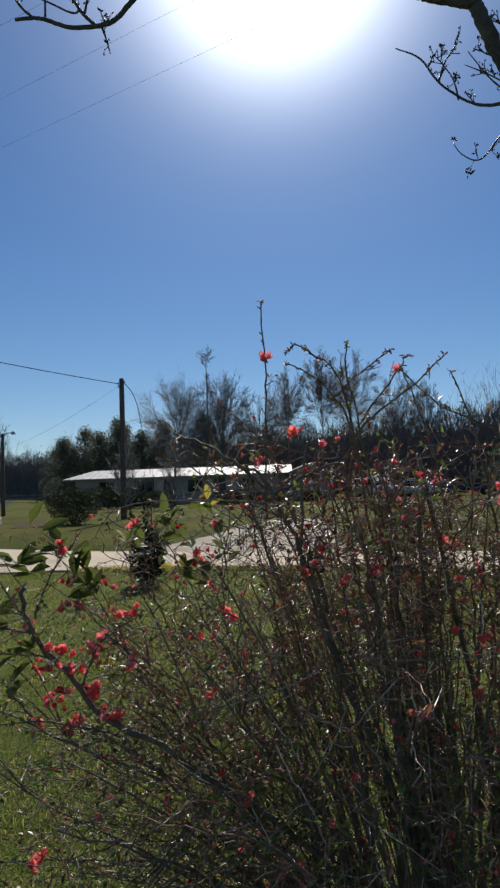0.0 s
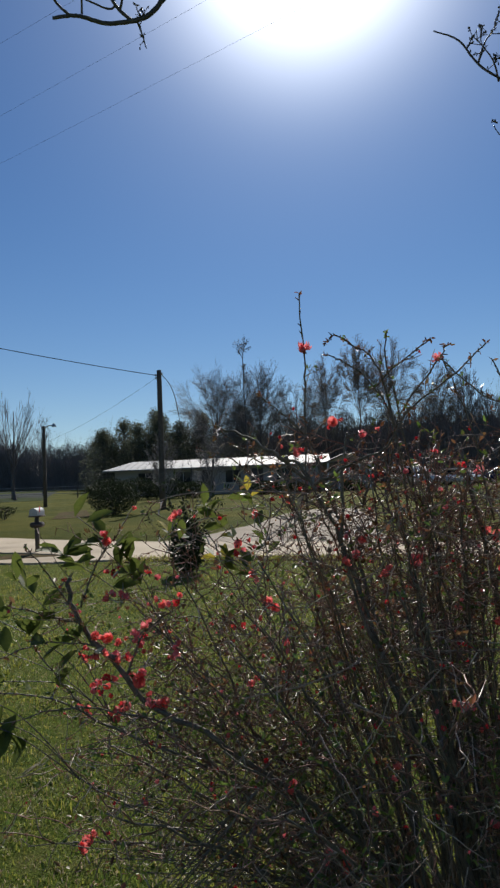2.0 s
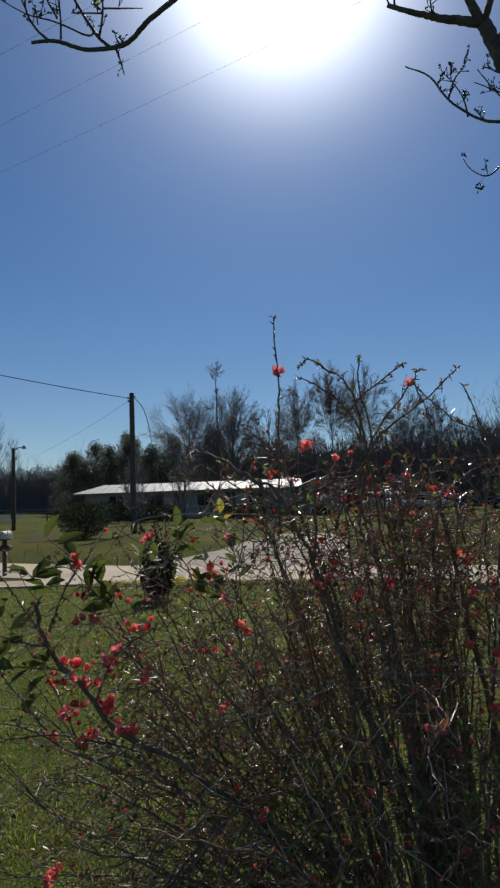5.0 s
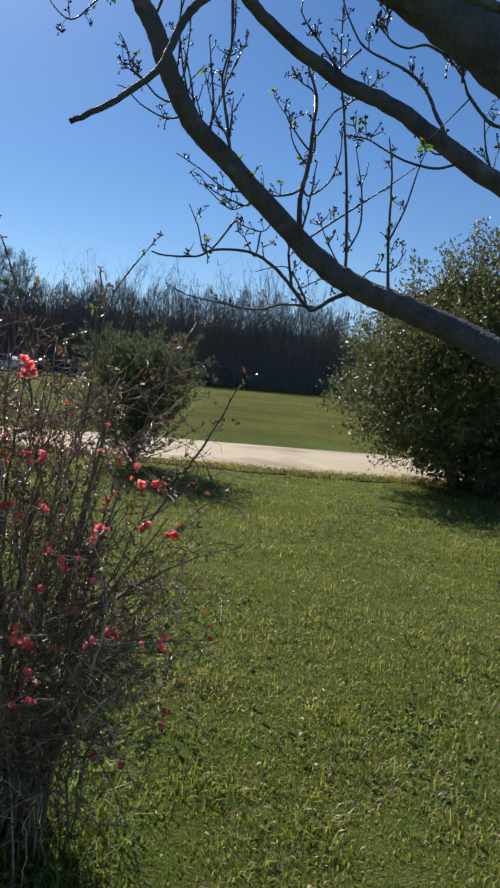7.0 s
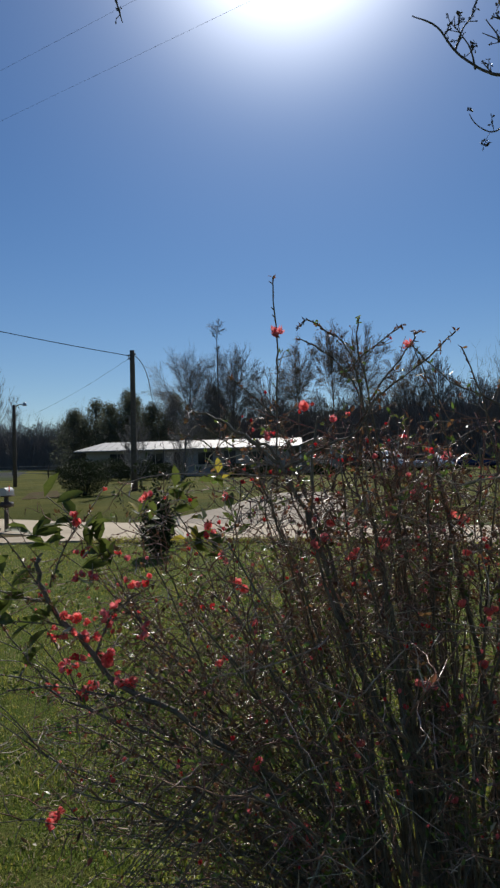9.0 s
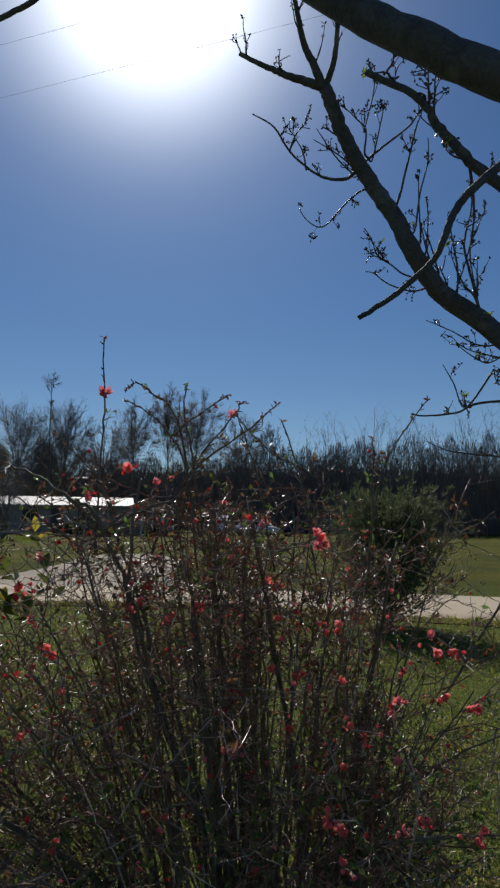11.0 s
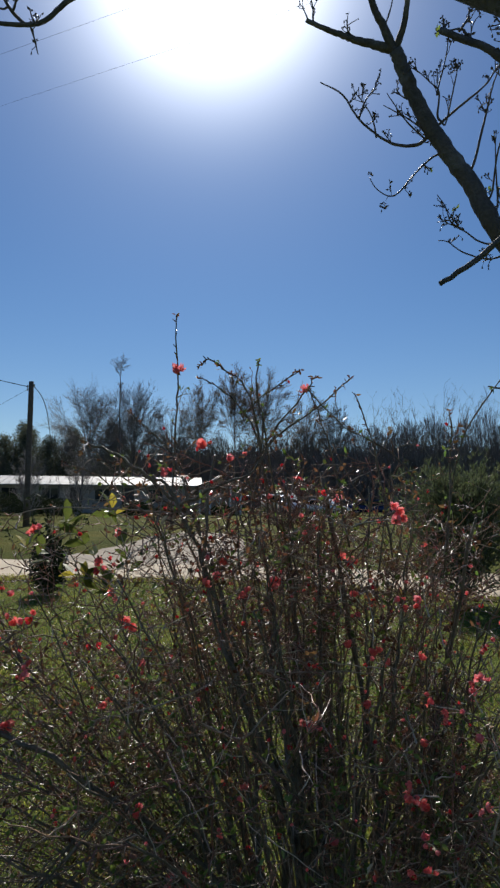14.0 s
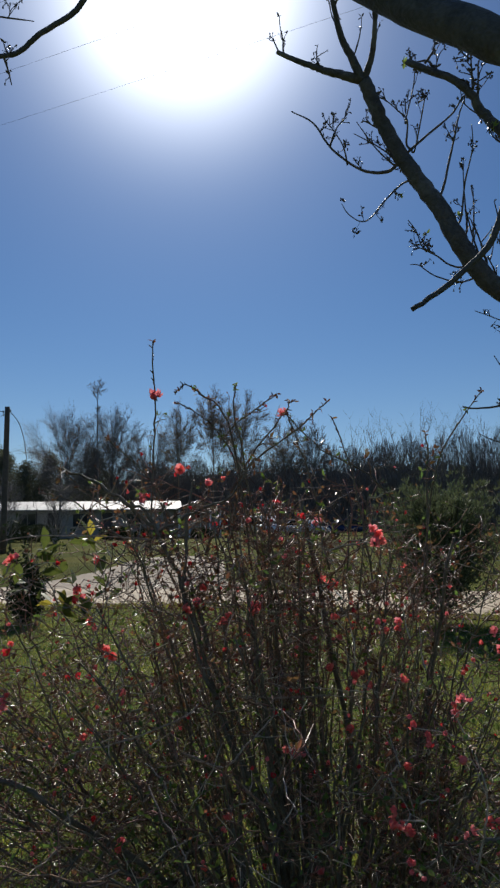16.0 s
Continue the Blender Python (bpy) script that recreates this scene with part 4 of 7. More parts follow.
OPEN_BLOOMS_B = [(-0.03, 1.96, 1.08), (-0.13, 1.97, 0.97), (-0.03, 1.76, 0.80), (-0.55, 1.73, 0.67), (0.06, 1.75, 0.63), (0.23, 1.73, 0.84), (0.12, 1.95, 1.69), (0.20, 1.99, 1.65), (0.01, 1.95, 1.61), (0.54, 2.04, 1.54), (0.19, 1.96, 1.37), (0.13, 1.88, 1.31), (0.16, 1.89, 1.33), (0.22, 1.80, 1.30), (0.53, 1.83, 1.30), (0.52, 1.83, 1.16), (0.59, 1.89, 1.12), (0.63, 1.85, 1.10), (0.57, 1.83, 1.01), (0.36, 1.59, 1.03), (0.51, 1.45, 1.50), (0.57, 1.47, 1.33), (0.58, 1.50, 1.20), (0.60, 1.49, 1.10), (0.63, 1.46, 1.09), (0.66, 1.54, 1.04), (0.72, 1.50, 1.15), (0.72, 1.53, 1.12), (0.69, 1.46, 1.04), (0.59, 1.52, 1.01), (0.51, 1.29, 0.92)]
OPEN_BLOOMS_C = [(0.50, 1.33, 0.83), (0.51, 1.28, 0.86), (0.48, 1.85, 0.66), (0.66, 1.35, 0.94), (0.69, 1.34, 0.96), (0.80, 1.30, 0.94), (0.74, 1.52, 1.22), (0.80, 1.48, 1.30), (0.81, 1.49, 1.26), (0.84, 1.46, 1.27), (0.86, 1.55, 1.15), (0.93, 1.50, 1.15), (0.87, 1.38, 0.70), (0.90, 1.43, 0.70), (0.78, 1.39, 0.61), (0.87, 1.43, 0.87)]
SMALL_BLOOMS_A = [(-0.42, 1.85, 1.48), (-0.13, 2.00, 1.37), (-0.09, 1.98, 1.29), (-0.53, 1.89, 0.98), (-0.34, 1.89, 1.14), (-0.32, 1.88, 1.12), (-0.03, 1.95, 0.98), (-0.38, 1.80, 0.88), (-0.19, 1.80, 0.90), (-0.22, 1.73, 0.78), (-0.38, 1.70, 0.78), (-0.48, 1.73, 0.70), (0.17, 1.75, 0.73), (-0.15, 2.00, 1.13), (-0.12, 1.94, 1.14), (-0.18, 2.03, 1.12), (-0.59, 1.79, 1.30), (-0.64, 1.86, 1.02), (-0.60, 1.87, 1.20), (0.15, 2.03, 1.70), (0.25, 2.01, 1.67), (0.22, 1.95, 1.54), (0.25, 1.97, 1.54), (0.31, 2.05, 1.60), (0.32, 1.97, 1.55), (0.41, 2.03, 1.60), (0.48, 2.04, 1.56), (0.41, 1.98, 1.49), (0.43, 1.99, 1.44), (0.47, 2.00, 1.46), (0.14, 2.02, 1.39)]
SMALL_BLOOMS_B = [(0.23, 1.81, 1.22), (0.59, 1.86, 1.27), (0.56, 1.89, 1.23), (0.42, 1.83, 1.11), (0.31, 1.58, 0.99), (0.29, 1.58, 0.80), (0.08, 2.02, 1.52), (-0.01, 2.05, 1.48), (0.46, 1.90, 1.56), (0.43, 1.85, 1.46), (0.54, 1.49, 1.31), (0.53, 1.51, 1.33), (0.48, 1.53, 1.19), (0.66, 1.45, 1.10), (0.52, 1.89, 0.90), (0.44, 1.86, 0.93), (0.52, 1.26, 0.91), (0.72, 1.35, 0.94), (0.76, 1.30, 0.94), (0.75, 1.50, 1.24), (0.86, 1.49, 1.25), (0.81, 1.55, 1.15), (0.82, 1.48, 1.00), (0.65, 1.46, 0.97), (0.73, 1.44, 0.62), (0.75, 1.43, 0.91), (0.84, 1.42, 1.27)]
blossom(Vector((0.05, 2.0, 1.905)), Vector((0.1, -0.25, 1)).normalized(), 1.0, 2)
blossom(Vector((0.052, 2.0, 1.90)), Vector((-0.5, -0.45, 0.6)).normalized(), 0.8, 4)
blossom(Vector((0.42, 1.965, 1.855)), Vector((-0.4, -0.4, 0.8)).normalized(), 0.75, 2)


def bloom_spray(spot, size, friends, hues):
    """A blossom on a short stalk from the nearest wood, with smaller ones crowding it."""
    p = Vector(spot)
    near = min(anchors, key=lambda q: (q - p).length_squared + (0.02 if q.z > p.z else 0))
    twig_geo.tube(kinked(near, p, rand_dir(rng) * 0.012, 0.025, 0.2), 0.0022, 0.0014, 4, cap=False)
    closer = 0.66 + 0.34 * min(1, max(0, (p.y - 1.2) / 0.7))
    d = (Vector((0, -0.25, 0.25)) + rand_dir(rng)).normalized()
    blossom(p, d, size * closer * rng.uniform(0.88, 1.12), rng.choice(hues))
    for _ in range(friends):
        q = p + rand_dir(rng) * (0.022 * closer)
        twig_geo.tube([p, q], 0.0013, 0.001, 3, cap=False)
        blossom(q, (d + rand_dir(rng) * 0.9).normalized(), size * closer * rng.uniform(0.55, 0.85), rng.choice(hues))


for spot in FULL_BLOOMS_A:
    bloom_spray(spot, 0.92, 2, (0, 0, 1, 2))
for spot in OPEN_BLOOMS_A + OPEN_BLOOMS_B + OPEN_BLOOMS_C:
    bloom_spray(spot, 0.74, rng.choice((1, 2, 2) if spot[0] < -0.2 else (0, 1, 1)), (0, 1, 1, 2, 3, 4))
for spot in SMALL_BLOOMS_A + SMALL_BLOOMS_B:
    bloom_spray(spot, 0.50, rng.choice((0, 0, 1)), (1, 3, 3, 4))
spots = [t for t in tips if t[0].z > rng.uniform(0.4, 1.1) and t[0].y < 2.35]
rng.shuffle(spots)
for p, d in spots[:60]:
    blossom(p, (d + rand_dir(rng) * 0.5).normalized(), rng.uniform(0.28, 0.50), rng.choice((1, 3, 3, 3)))
for p, d in spots[60:420]:
    s = rng.uniform(0.5, 1.0)
    m = Matrix.Translation(p) @ (d + rand_dir(rng) * 0.4).normalized().to_track_quat("Z", "Y").to_matrix().to_4x4() @ Matrix.Diagonal((s, s, s, 1))
    under(bush, "flower_bud", bud_mes[rng.randint(0, 1)], m)
tagged(part("side_branch_tangle", fork_geo, M_SPUR, bush, "reddish crooked side branches"), kind="stuff")
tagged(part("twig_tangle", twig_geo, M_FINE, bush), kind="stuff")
tagged(part("thorn_tangle", spur_geo, M_SPUR, bush, "fine reddish thorny side shoots"), kind="stuff")
tagged(part("young_foliage", leaf_geo, M_YOUNG, bush, "tiny bronze-green young leaves"), kind="stuff")
tagged(part("fresh_foliage", fresh_geo, M_FRESH, bush, "small glossy green young leaves"), kind="stuff")
tagged(part("dry_foliage", pale_geo, M_PALE, bush, "pale dry leaves caught among the twigs"), kind="stuff")


# ---------------------------------------------------------------- broadleaf seedlings in the bush
def leaf_mesh(name, material, length, width):
    g = Geo()
    g.leaf(Vector((0, 0, 0)), Vector((0, 0, 1)), Vector((0, 1, 0)), length, width, 0.24)
    return g.data(name, material)


leaf_long, leaf_small, leaf_gold = leaf_mesh("leaf", M_BROAD, 0.080, 0.034), leaf_mesh("leaf", M_BROAD, 0.060, 0.027), leaf_mesh("leaf", M_YELLOW, 0.055, 0.028)


def seedling(base, sprays, seed, label, droop=0.0, gold=0):
    """Thin stems through the bush, each ending in a spray of leaves."""
    r = random.Random(seed)
    e = thing("seedling", base, label, "seedling", "broadleaf seedlings growing through the bush")
    b = Vector(base)
    mid = sum((Vector(spot) for spot, count in sprays), Vector()) / len(sprays)
    fork = b.lerp(mid, 0.72) + Vector((0.06, 0.04, 0.05))
    g = Geo()
    g.tube([p + rand_dir(r) * 0.006 for p in smooth_path([b, b.lerp(fork, 0.5) + Vector((0.16, 0.06, 0.04)), fork], 7)], 0.0026, 0.0018, 5)
    part("stem", g, M_TWIG, e)
    for spot, count in sprays:
        t = Vector(spot)
        path = smooth_path([fork, fork.lerp(t, 0.5) + Vector((0.02, 0.02, 0.03)) + rand_dir(r) * 0.015, t], 6)
        g = Geo()
        g.tube(path, 0.0017, 0.0010, 5)
        part("stem", g, M_TWIG, e)
        for k in range(int(count * 1.5)):
            p = path[-1 - r.randint(0, 6)] + rand_dir(r) * 0.006
            d = Vector((r.uniform(-1, 1), r.uniform(-1, 1), r.uniform(-0.1, 1.3) - droop * 1.8)).normalized()
            me = leaf_gold if gold and k < 2 else (leaf_long if r.random() < 0.6 else leaf_small)
            m = Matrix.Translation(p) @ d.to_track_quat("Z", "Y").to_matrix().to_4x4() @ Matrix.Rotation(r.uniform(-1.2, 1.2), 4, "Z")
            under(e, "leaf", me, m, "yellowing leaf" if gold and k < 2 else "")
    return e


seedling((0.10, 2.05, 0), [((-0.58, 1.87, 1.46), 9), ((-0.63, 1.85, 1.37), 8), ((-0.54, 1.87, 1.40), 6)], 3, "broadleaf evergreen seedling with glossy green leaves among the quince stems")
seedling((0.06, 1.98, 0), [((-0.72, 1.81, 1.30), 8), ((-0.82, 1.76, 1.24), 7), ((-0.84, 1.74, 1.17), 5), ((-0.76, 1.75, 1.06), 6)], 5, "broadleaf evergreen seedling with narrow glossy leaves beside the quince")
seedling((0.05, 1.95, 0), [((-0.90, 1.69, 1.07), 6), ((-0.83, 1.70, 1.0), 5), ((-0.94, 1.66, 1.04), 5)], 8, "broadleaf evergreen seedling with drooping leaves at the bush's edge", droop=1.0)
seedling((0.15, 2.3, 0), [((-0.28, 2.25, 1.46), 9), ((-0.14, 2.3, 1.50), 8), ((-0.40, 2.15, 1.40), 8), ((-0.22, 2.2, 1.30), 6)], 9, "broadleaf evergreen seedling with a few yellowing leaves inside the bush", gold=1)



# ---------------------------------------------------------------- near tree whose limbs hang into the view
tree = thing("budding_tree", (2.5, 0.15, 0), "leafless tree with rough grey-brown limbs and swelling green buds", "tree")
rng = random.Random(31)
g = Geo()
g.tube([p + rand_dir(rng) * 0.006 for p in smooth_path([(2.5, 0.15, -0.1), (2.49, 0.17, 0.3), (2.47, 0.20, 0.75), (2.43, 0.26, 1.15), (2.36, 0.33, 1.45)], 5)], 0.19, 0.12, 14, 0.05, rng)
part("trunk", g, M_BARK, tree)
twigs_of = []


def limb(name, ctrl, r0, r1, sides=10, steps=7, knob=0.035):
    if name == "branch" and twigs_of:
        first = Vector(ctrl[0])
        near = min((q for other, r in twigs_of for q in other), key=lambda q: (q - first).length_squared)
        if 0.015 < (near - first).length < 0.30:
            ctrl = [tuple(near)] + ctrl
    path = smooth_path(ctrl, steps)
    path = [p + rand_dir(rng) * min(0.0035, r0 * 0.10) for p in path]
    g = Geo()
    g.tube(path, r0, r1, sides, knob, rng)
    part(name, g, M_BARK if r0 > 0.009 else M_TWIG, tree)
    twigs_of.append((path, r0))
    return path


limb_a = limb("limb", [(2.42, 0.28, 1.12), (2.36, 0.80, 1.36), (2.22, 1.35, 1.60), (2.13, 1.68, 1.75), (2.01, 1.87, 1.84), (1.91, 2.02, 1.90), (1.82, 2.14, 1.98), (1.71, 2.26, 2.11), (1.48, 2.40, 2.35), (1.33, 2.45, 2.48), (1.24, 2.46, 2.61), (1.17, 2.49, 2.77), (1.07, 2.51, 2.92), (0.98, 2.51, 3.06), (0.92, 2.50, 3.17), (0.87, 2.48, 3.27)], 0.056, 0.026, 12)
limb("limb", [(0.87, 2.48, 3.27), (0.80, 2.49, 3.29), (0.72, 2.50, 3.31), (0.64, 2.50, 3.33), (0.52, 2.50, 3.37)], 0.020, 0.008, 8)
limb("limb", [(0.86, 2.48, 3.27), (0.81, 2.45, 3.34), (0.76, 2.42, 3.40), (0.71, 2.36, 3.49), (0.66, 2.30, 3.59)], 0.019, 0.006, 8)
limb("limb", [(0.87, 2.47, 3.28), (0.88, 2.43, 3.33), (0.88, 2.38, 3.40), (0.86, 2.31, 3.49), (0.87, 2.23, 3.58)], 0.014, 0.005, 8)
limb("limb", [(2.37, 0.38, 1.40), (2.15, 0.85, 1.76), (1.95, 1.20, 2.02), (1.75, 1.44, 2.22), (1.61, 1.62, 2.38), (1.48, 1.77, 2.48), (1.33, 1.86, 2.58), (1.18, 1.90, 2.69), (1.08, 1.94, 2.82), (1.00, 1.93, 2.91), (0.84, 1.99, 3.01)], 0.036, 0.010, 9)
limb_c = limb("limb", [(2.38, 0.30, 1.35), (1.95, 0.55, 1.78), (1.58, 0.86, 2.08), (1.36, 1.04, 2.27), (1.24, 1.16, 2.39), (0.95, 1.32, 2.56), (0.73, 1.45, 2.73), (0.55, 1.58, 2.92), (0.32, 1.76, 3.20)], 0.074, 0.036, 13)
limb("limb", [(0.34, 1.74, 3.18), (0.22, 1.98, 3.50), (-0.10, 2.28, 3.51), (-0.23, 2.38, 3.37), (-0.36, 2.42, 3.29), (-0.44, 2.45, 3.23), (-0.50, 2.45, 3.21), (-0.60, 2.44, 3.20), (-0.68, 2.41, 3.21), (-0.72, 2.40, 3.21), (-0.78, 2.39, 3.20)], 0.012, 0.006, 9)
limb("limb", [(0.05, 2.12, 3.50), (-0.45, 2.2, 3.60), (-0.72, 2.25, 3.42), (-0.88, 2.29, 3.28), (-0.97, 2.30, 3.225), (-1.08, 2.23, 3.26), (-1.12, 2.20, 3.28)], 0.013, 0.005, 7)
limb_d = limb("branch", [(2.2, 0.42, 1.62), (1.6, 0.75, 2.16), (1.0, 0.98, 2.28), (0.75, 1.02, 2.215), (0.69, 1.01, 2.173), (0.63, 1.00, 2.119), (0.60, 1.01, 2.077), (0.58, 1.01, 2.026), (0.56, 1.02, 1.987), (0.51, 1.04, 1.939), (0.45, 1.06, 1.896)], 0.0105, 0.0042, 8, 6, 0.04)
# side branches of the low limb, of the limb above it and of the boughs overhead
limb("branch", [(1.28, 2.48, 2.48), (1.24, 2.51, 2.48), (1.17, 2.56, 2.52), (1.12, 2.59, 2.57), (1.09, 2.61, 2.58)], 0.0045, 0.0016, 6, 5, 0.08)
limb("branch", [(1.25, 2.48, 2.53), (1.21, 2.51, 2.55), (1.17, 2.53, 2.59), (1.12, 2.55, 2.63), (1.10, 2.56, 2.70), (1.07, 2.57, 2.75)], 0.0045, 0.0016, 6, 5, 0.08)
limb("branch", [(1.15, 2.52, 2.60), (1.09, 2.51, 2.61), (1.06, 2.51, 2.60)], 0.0030, 0.0016, 6, 5, 0.08)
limb("branch", [(1.48, 2.39, 2.38), (1.44, 2.36, 2.43), (1.39, 2.35, 2.47), (1.34, 2.32, 2.52), (1.30, 2.29, 2.57)], 0.0055, 0.0016, 6, 5, 0.08)
limb("branch", [(1.48, 2.39, 2.38), (1.46, 2.39, 2.47), (1.42, 2.39, 2.62), (1.42, 2.38, 2.69), (1.43, 2.35, 2.79), (1.41, 2.33, 2.91)], 0.0070, 0.0021, 6, 5, 0.08)
limb("branch", [(1.41, 2.35, 2.70), (1.44, 2.33, 2.72), (1.47, 2.31, 2.75)], 0.0040, 0.0016, 6, 5, 0.08)
limb("branch", [(1.47, 2.39, 2.42), (1.46, 2.37, 2.49), (1.45, 2.35, 2.57)], 0.0045, 0.0016, 6, 5, 0.08)
limb("branch", [(1.54, 2.38, 2.25), (1.47, 2.40, 2.25), (1.38, 2.42, 2.30), (1.27, 2.43, 2.34)], 0.0045, 0.0016, 6, 5, 0.08)
limb("branch", [(1.57, 2.37, 2.20), (1.49, 2.41, 2.22), (1.44, 2.43, 2.24), (1.41, 2.45, 2.27)], 0.0040, 0.0016, 6, 5, 0.08)
limb("branch", [(1.57, 2.36, 2.21), (1.52, 2.40, 2.18), (1.47, 2.43, 2.21), (1.41, 2.45, 2.26)], 0.0035, 0.0016, 6, 5, 0.08)
limb("branch", [(1.63, 2.33, 2.11), (1.56, 2.37, 2.12), (1.53, 2.39, 2.14)], 0.0035, 0.0016, 6, 5, 0.08)
limb("branch", [(1.74, 2.24, 2.08), (1.68, 2.18, 2.22), (1.66, 2.12, 2.33), (1.62, 2.06, 2.43), (1.58, 2.00, 2.51), (1.51, 1.97, 2.58)], 0.0110, 0.0033, 6, 5, 0.08)
limb("branch", [(1.68, 2.16, 2.60), (1.63, 2.18, 2.63), (1.58, 2.18, 2.67)], 0.0045, 0.0016, 6, 5, 0.08)
limb("branch", [(1.72, 2.18, 2.46), (1.74, 2.11, 2.53), (1.77, 2.07, 2.56), (1.81, 1.98, 2.62), (1.80, 1.96, 2.66)], 0.0050, 0.0016, 6, 5, 0.08)
limb("branch", [(1.72, 2.19, 2.40), (1.64, 2.23, 2.49), (1.61, 2.24, 2.54)], 0.0050, 0.0016, 6, 5, 0.08)
limb("branch", [(1.72, 2.21, 2.36), (1.67, 2.25, 2.44), (1.65, 2.26, 2.54)], 0.0050, 0.0016, 6, 5, 0.08)
limb("branch", [(1.72, 2.23, 2.28), (1.68, 2.29, 2.25), (1.63, 2.34, 2.26), (1.57, 2.39, 2.34)], 0.0070, 0.0021, 6, 5, 0.08)
limb("branch", [(1.86, 2.09, 1.99), (1.80, 2.06, 2.27), (1.72, 2.02, 2.50), (1.67, 2.00, 2.62), (1.60, 1.93, 2.81)], 0.0075, 0.0022, 6, 5, 0.08)
limb("branch", [(1.75, 2.23, 2.08), (1.82, 2.14, 2.16), (1.88, 2.05, 2.23), (1.93, 1.97, 2.29), (1.98, 1.88, 2.36)], 0.0050, 0.0016, 6, 5, 0.08)
limb("branch", [(1.74, 2.21, 2.25), (1.78, 2.14, 2.30), (1.77, 2.08, 2.39), (1.74, 2.05, 2.46)], 0.0050, 0.0016, 6, 5, 0.08)
limb("branch", [(1.86, 2.09, 2.05), (1.85, 2.02, 2.13), (1.80, 1.97, 2.23), (1.75, 1.94, 2.30), (1.70, 1.91, 2.36)], 0.0050, 0.0016, 6, 5, 0.08)
limb("branch", [(1.84, 2.11, 2.00), (1.76, 2.10, 2.08), (1.69, 2.08, 2.16)], 0.0040, 0.0016, 6, 5, 0.08)
limb("branch", [(1.95, 1.94, 1.91), (1.92, 1.93, 2.05), (1.89, 1.91, 2.19), (1.85, 1.88, 2.31), (1.81, 1.87, 2.41)], 0.0075, 0.0022, 6, 5, 0.08)
limb("branch", [(1.94, 1.96, 2.08), (1.94, 1.89, 2.19), (1.92, 1.82, 2.32), (1.91, 1.79, 2.36)], 0.0055, 0.0016, 6, 5, 0.08)
limb("branch", [(1.90, 2.03, 1.95), (1.92, 2.01, 1.98), (1.96, 1.95, 1.98), (1.98, 1.91, 2.04), (1.98, 1.90, 2.06)], 0.0045, 0.0016, 6, 5, 0.08)
limb("branch", [(1.46, 2.47, 2.01), (1.42, 2.49, 2.11), (1.39, 2.52, 2.19)], 0.0045, 0.0016, 6, 5, 0.08)
limb("branch", [(1.89, 2.06, 1.90), (1.83, 2.10, 1.87), (1.78, 2.15, 1.82), (1.75, 2.17, 1.83), (1.69, 2.20, 1.90), (1.63, 2.23, 1.96), (1.56, 2.26, 2.00), (1.50, 2.30, 2.01), (1.42, 2.34, 2.00), (1.36, 2.37, 1.97), (1.26, 2.42, 1.96), (1.21, 2.44, 1.97)], 0.0100, 0.0030, 6, 5, 0.08)
limb("branch", [(1.79, 2.17, 1.83), (1.69, 2.24, 1.83), (1.61, 2.30, 1.80), (1.51, 2.36, 1.81), (1.37, 2.43, 1.83), (1.29, 2.47, 1.87)], 0.0060, 0.0018, 6, 5, 0.08)
limb("branch", [(1.73, 2.25, 1.91), (1.68, 2.22, 2.02), (1.67, 2.20, 2.08)], 0.0080, 0.0024, 6, 5, 0.08)
limb("branch", [(1.61, 2.35, 2.01), (1.55, 2.34, 2.07), (1.51, 2.34, 2.09)], 0.0040, 0.0016, 6, 5, 0.08)
limb("branch", [(1.77, 2.20, 1.85), (1.71, 2.21, 1.94), (1.66, 2.22, 1.97), (1.57, 2.27, 1.94)], 0.0050, 0.0016, 6, 5, 0.08)
limb("branch", [(1.75, 2.22, 1.90), (1.80, 2.14, 1.94), (1.83, 2.11, 1.92)], 0.0040, 0.0016, 6, 5, 0.08)
limb("branch", [(1.48, 1.76, 2.49), (1.42, 1.77, 2.55), (1.37, 1.78, 2.59), (1.33, 1.78, 2.63)], 0.0050, 0.0016, 6, 5, 0.08)
limb("branch", [(1.69, 1.50, 2.31), (1.67, 1.52, 2.36), (1.65, 1.55, 2.43), (1.61, 1.59, 2.48), (1.57, 1.63, 2.51), (1.52, 1.70, 2.56), (1.48, 1.73, 2.63), (1.45, 1.74, 2.69)], 0.0070, 0.0021, 6, 5, 0.08)
limb("branch", [(1.51, 1.70, 2.55), (1.48, 1.76, 2.50), (1.46, 1.81, 2.45)], 0.0040, 0.0016, 6, 5, 0.08)
limb("branch", [(1.73, 1.46, 2.22), (1.67, 1.50, 2.20), (1.59, 1.54, 2.21), (1.52, 1.56, 2.23), (1.47, 1.58, 2.25), (1.41, 1.60, 2.25)], 0.0050, 0.0016, 6, 5, 0.08)
limb("branch", [(1.72, 1.47, 2.25), (1.69, 1.52, 2.25), (1.67, 1.54, 2.27)], 0.0040, 0.0016, 6, 5, 0.08)
limb("branch", [(1.80, 1.38, 2.17), (1.77, 1.40, 2.25), (1.75, 1.41, 2.36)], 0.0050, 0.0016, 6, 5, 0.08)
limb("branch", [(1.40, 1.05, 2.14), (1.35, 1.10, 2.20), (1.33, 1.11, 2.24), (1.30, 1.13, 2.28)], 0.0055, 0.0016, 6, 5, 0.08)
limb("branch", [(1.33, 1.11, 2.23), (1.32, 1.11, 2.27)], 0.0035, 0.0016, 6, 5, 0.08)
limb("branch", [(1.27, 1.17, 2.31), (1.25, 1.21, 2.31), (1.22, 1.23, 2.32), (1.20, 1.24, 2.34)], 0.0035, 0.0016, 6, 5, 0.08)
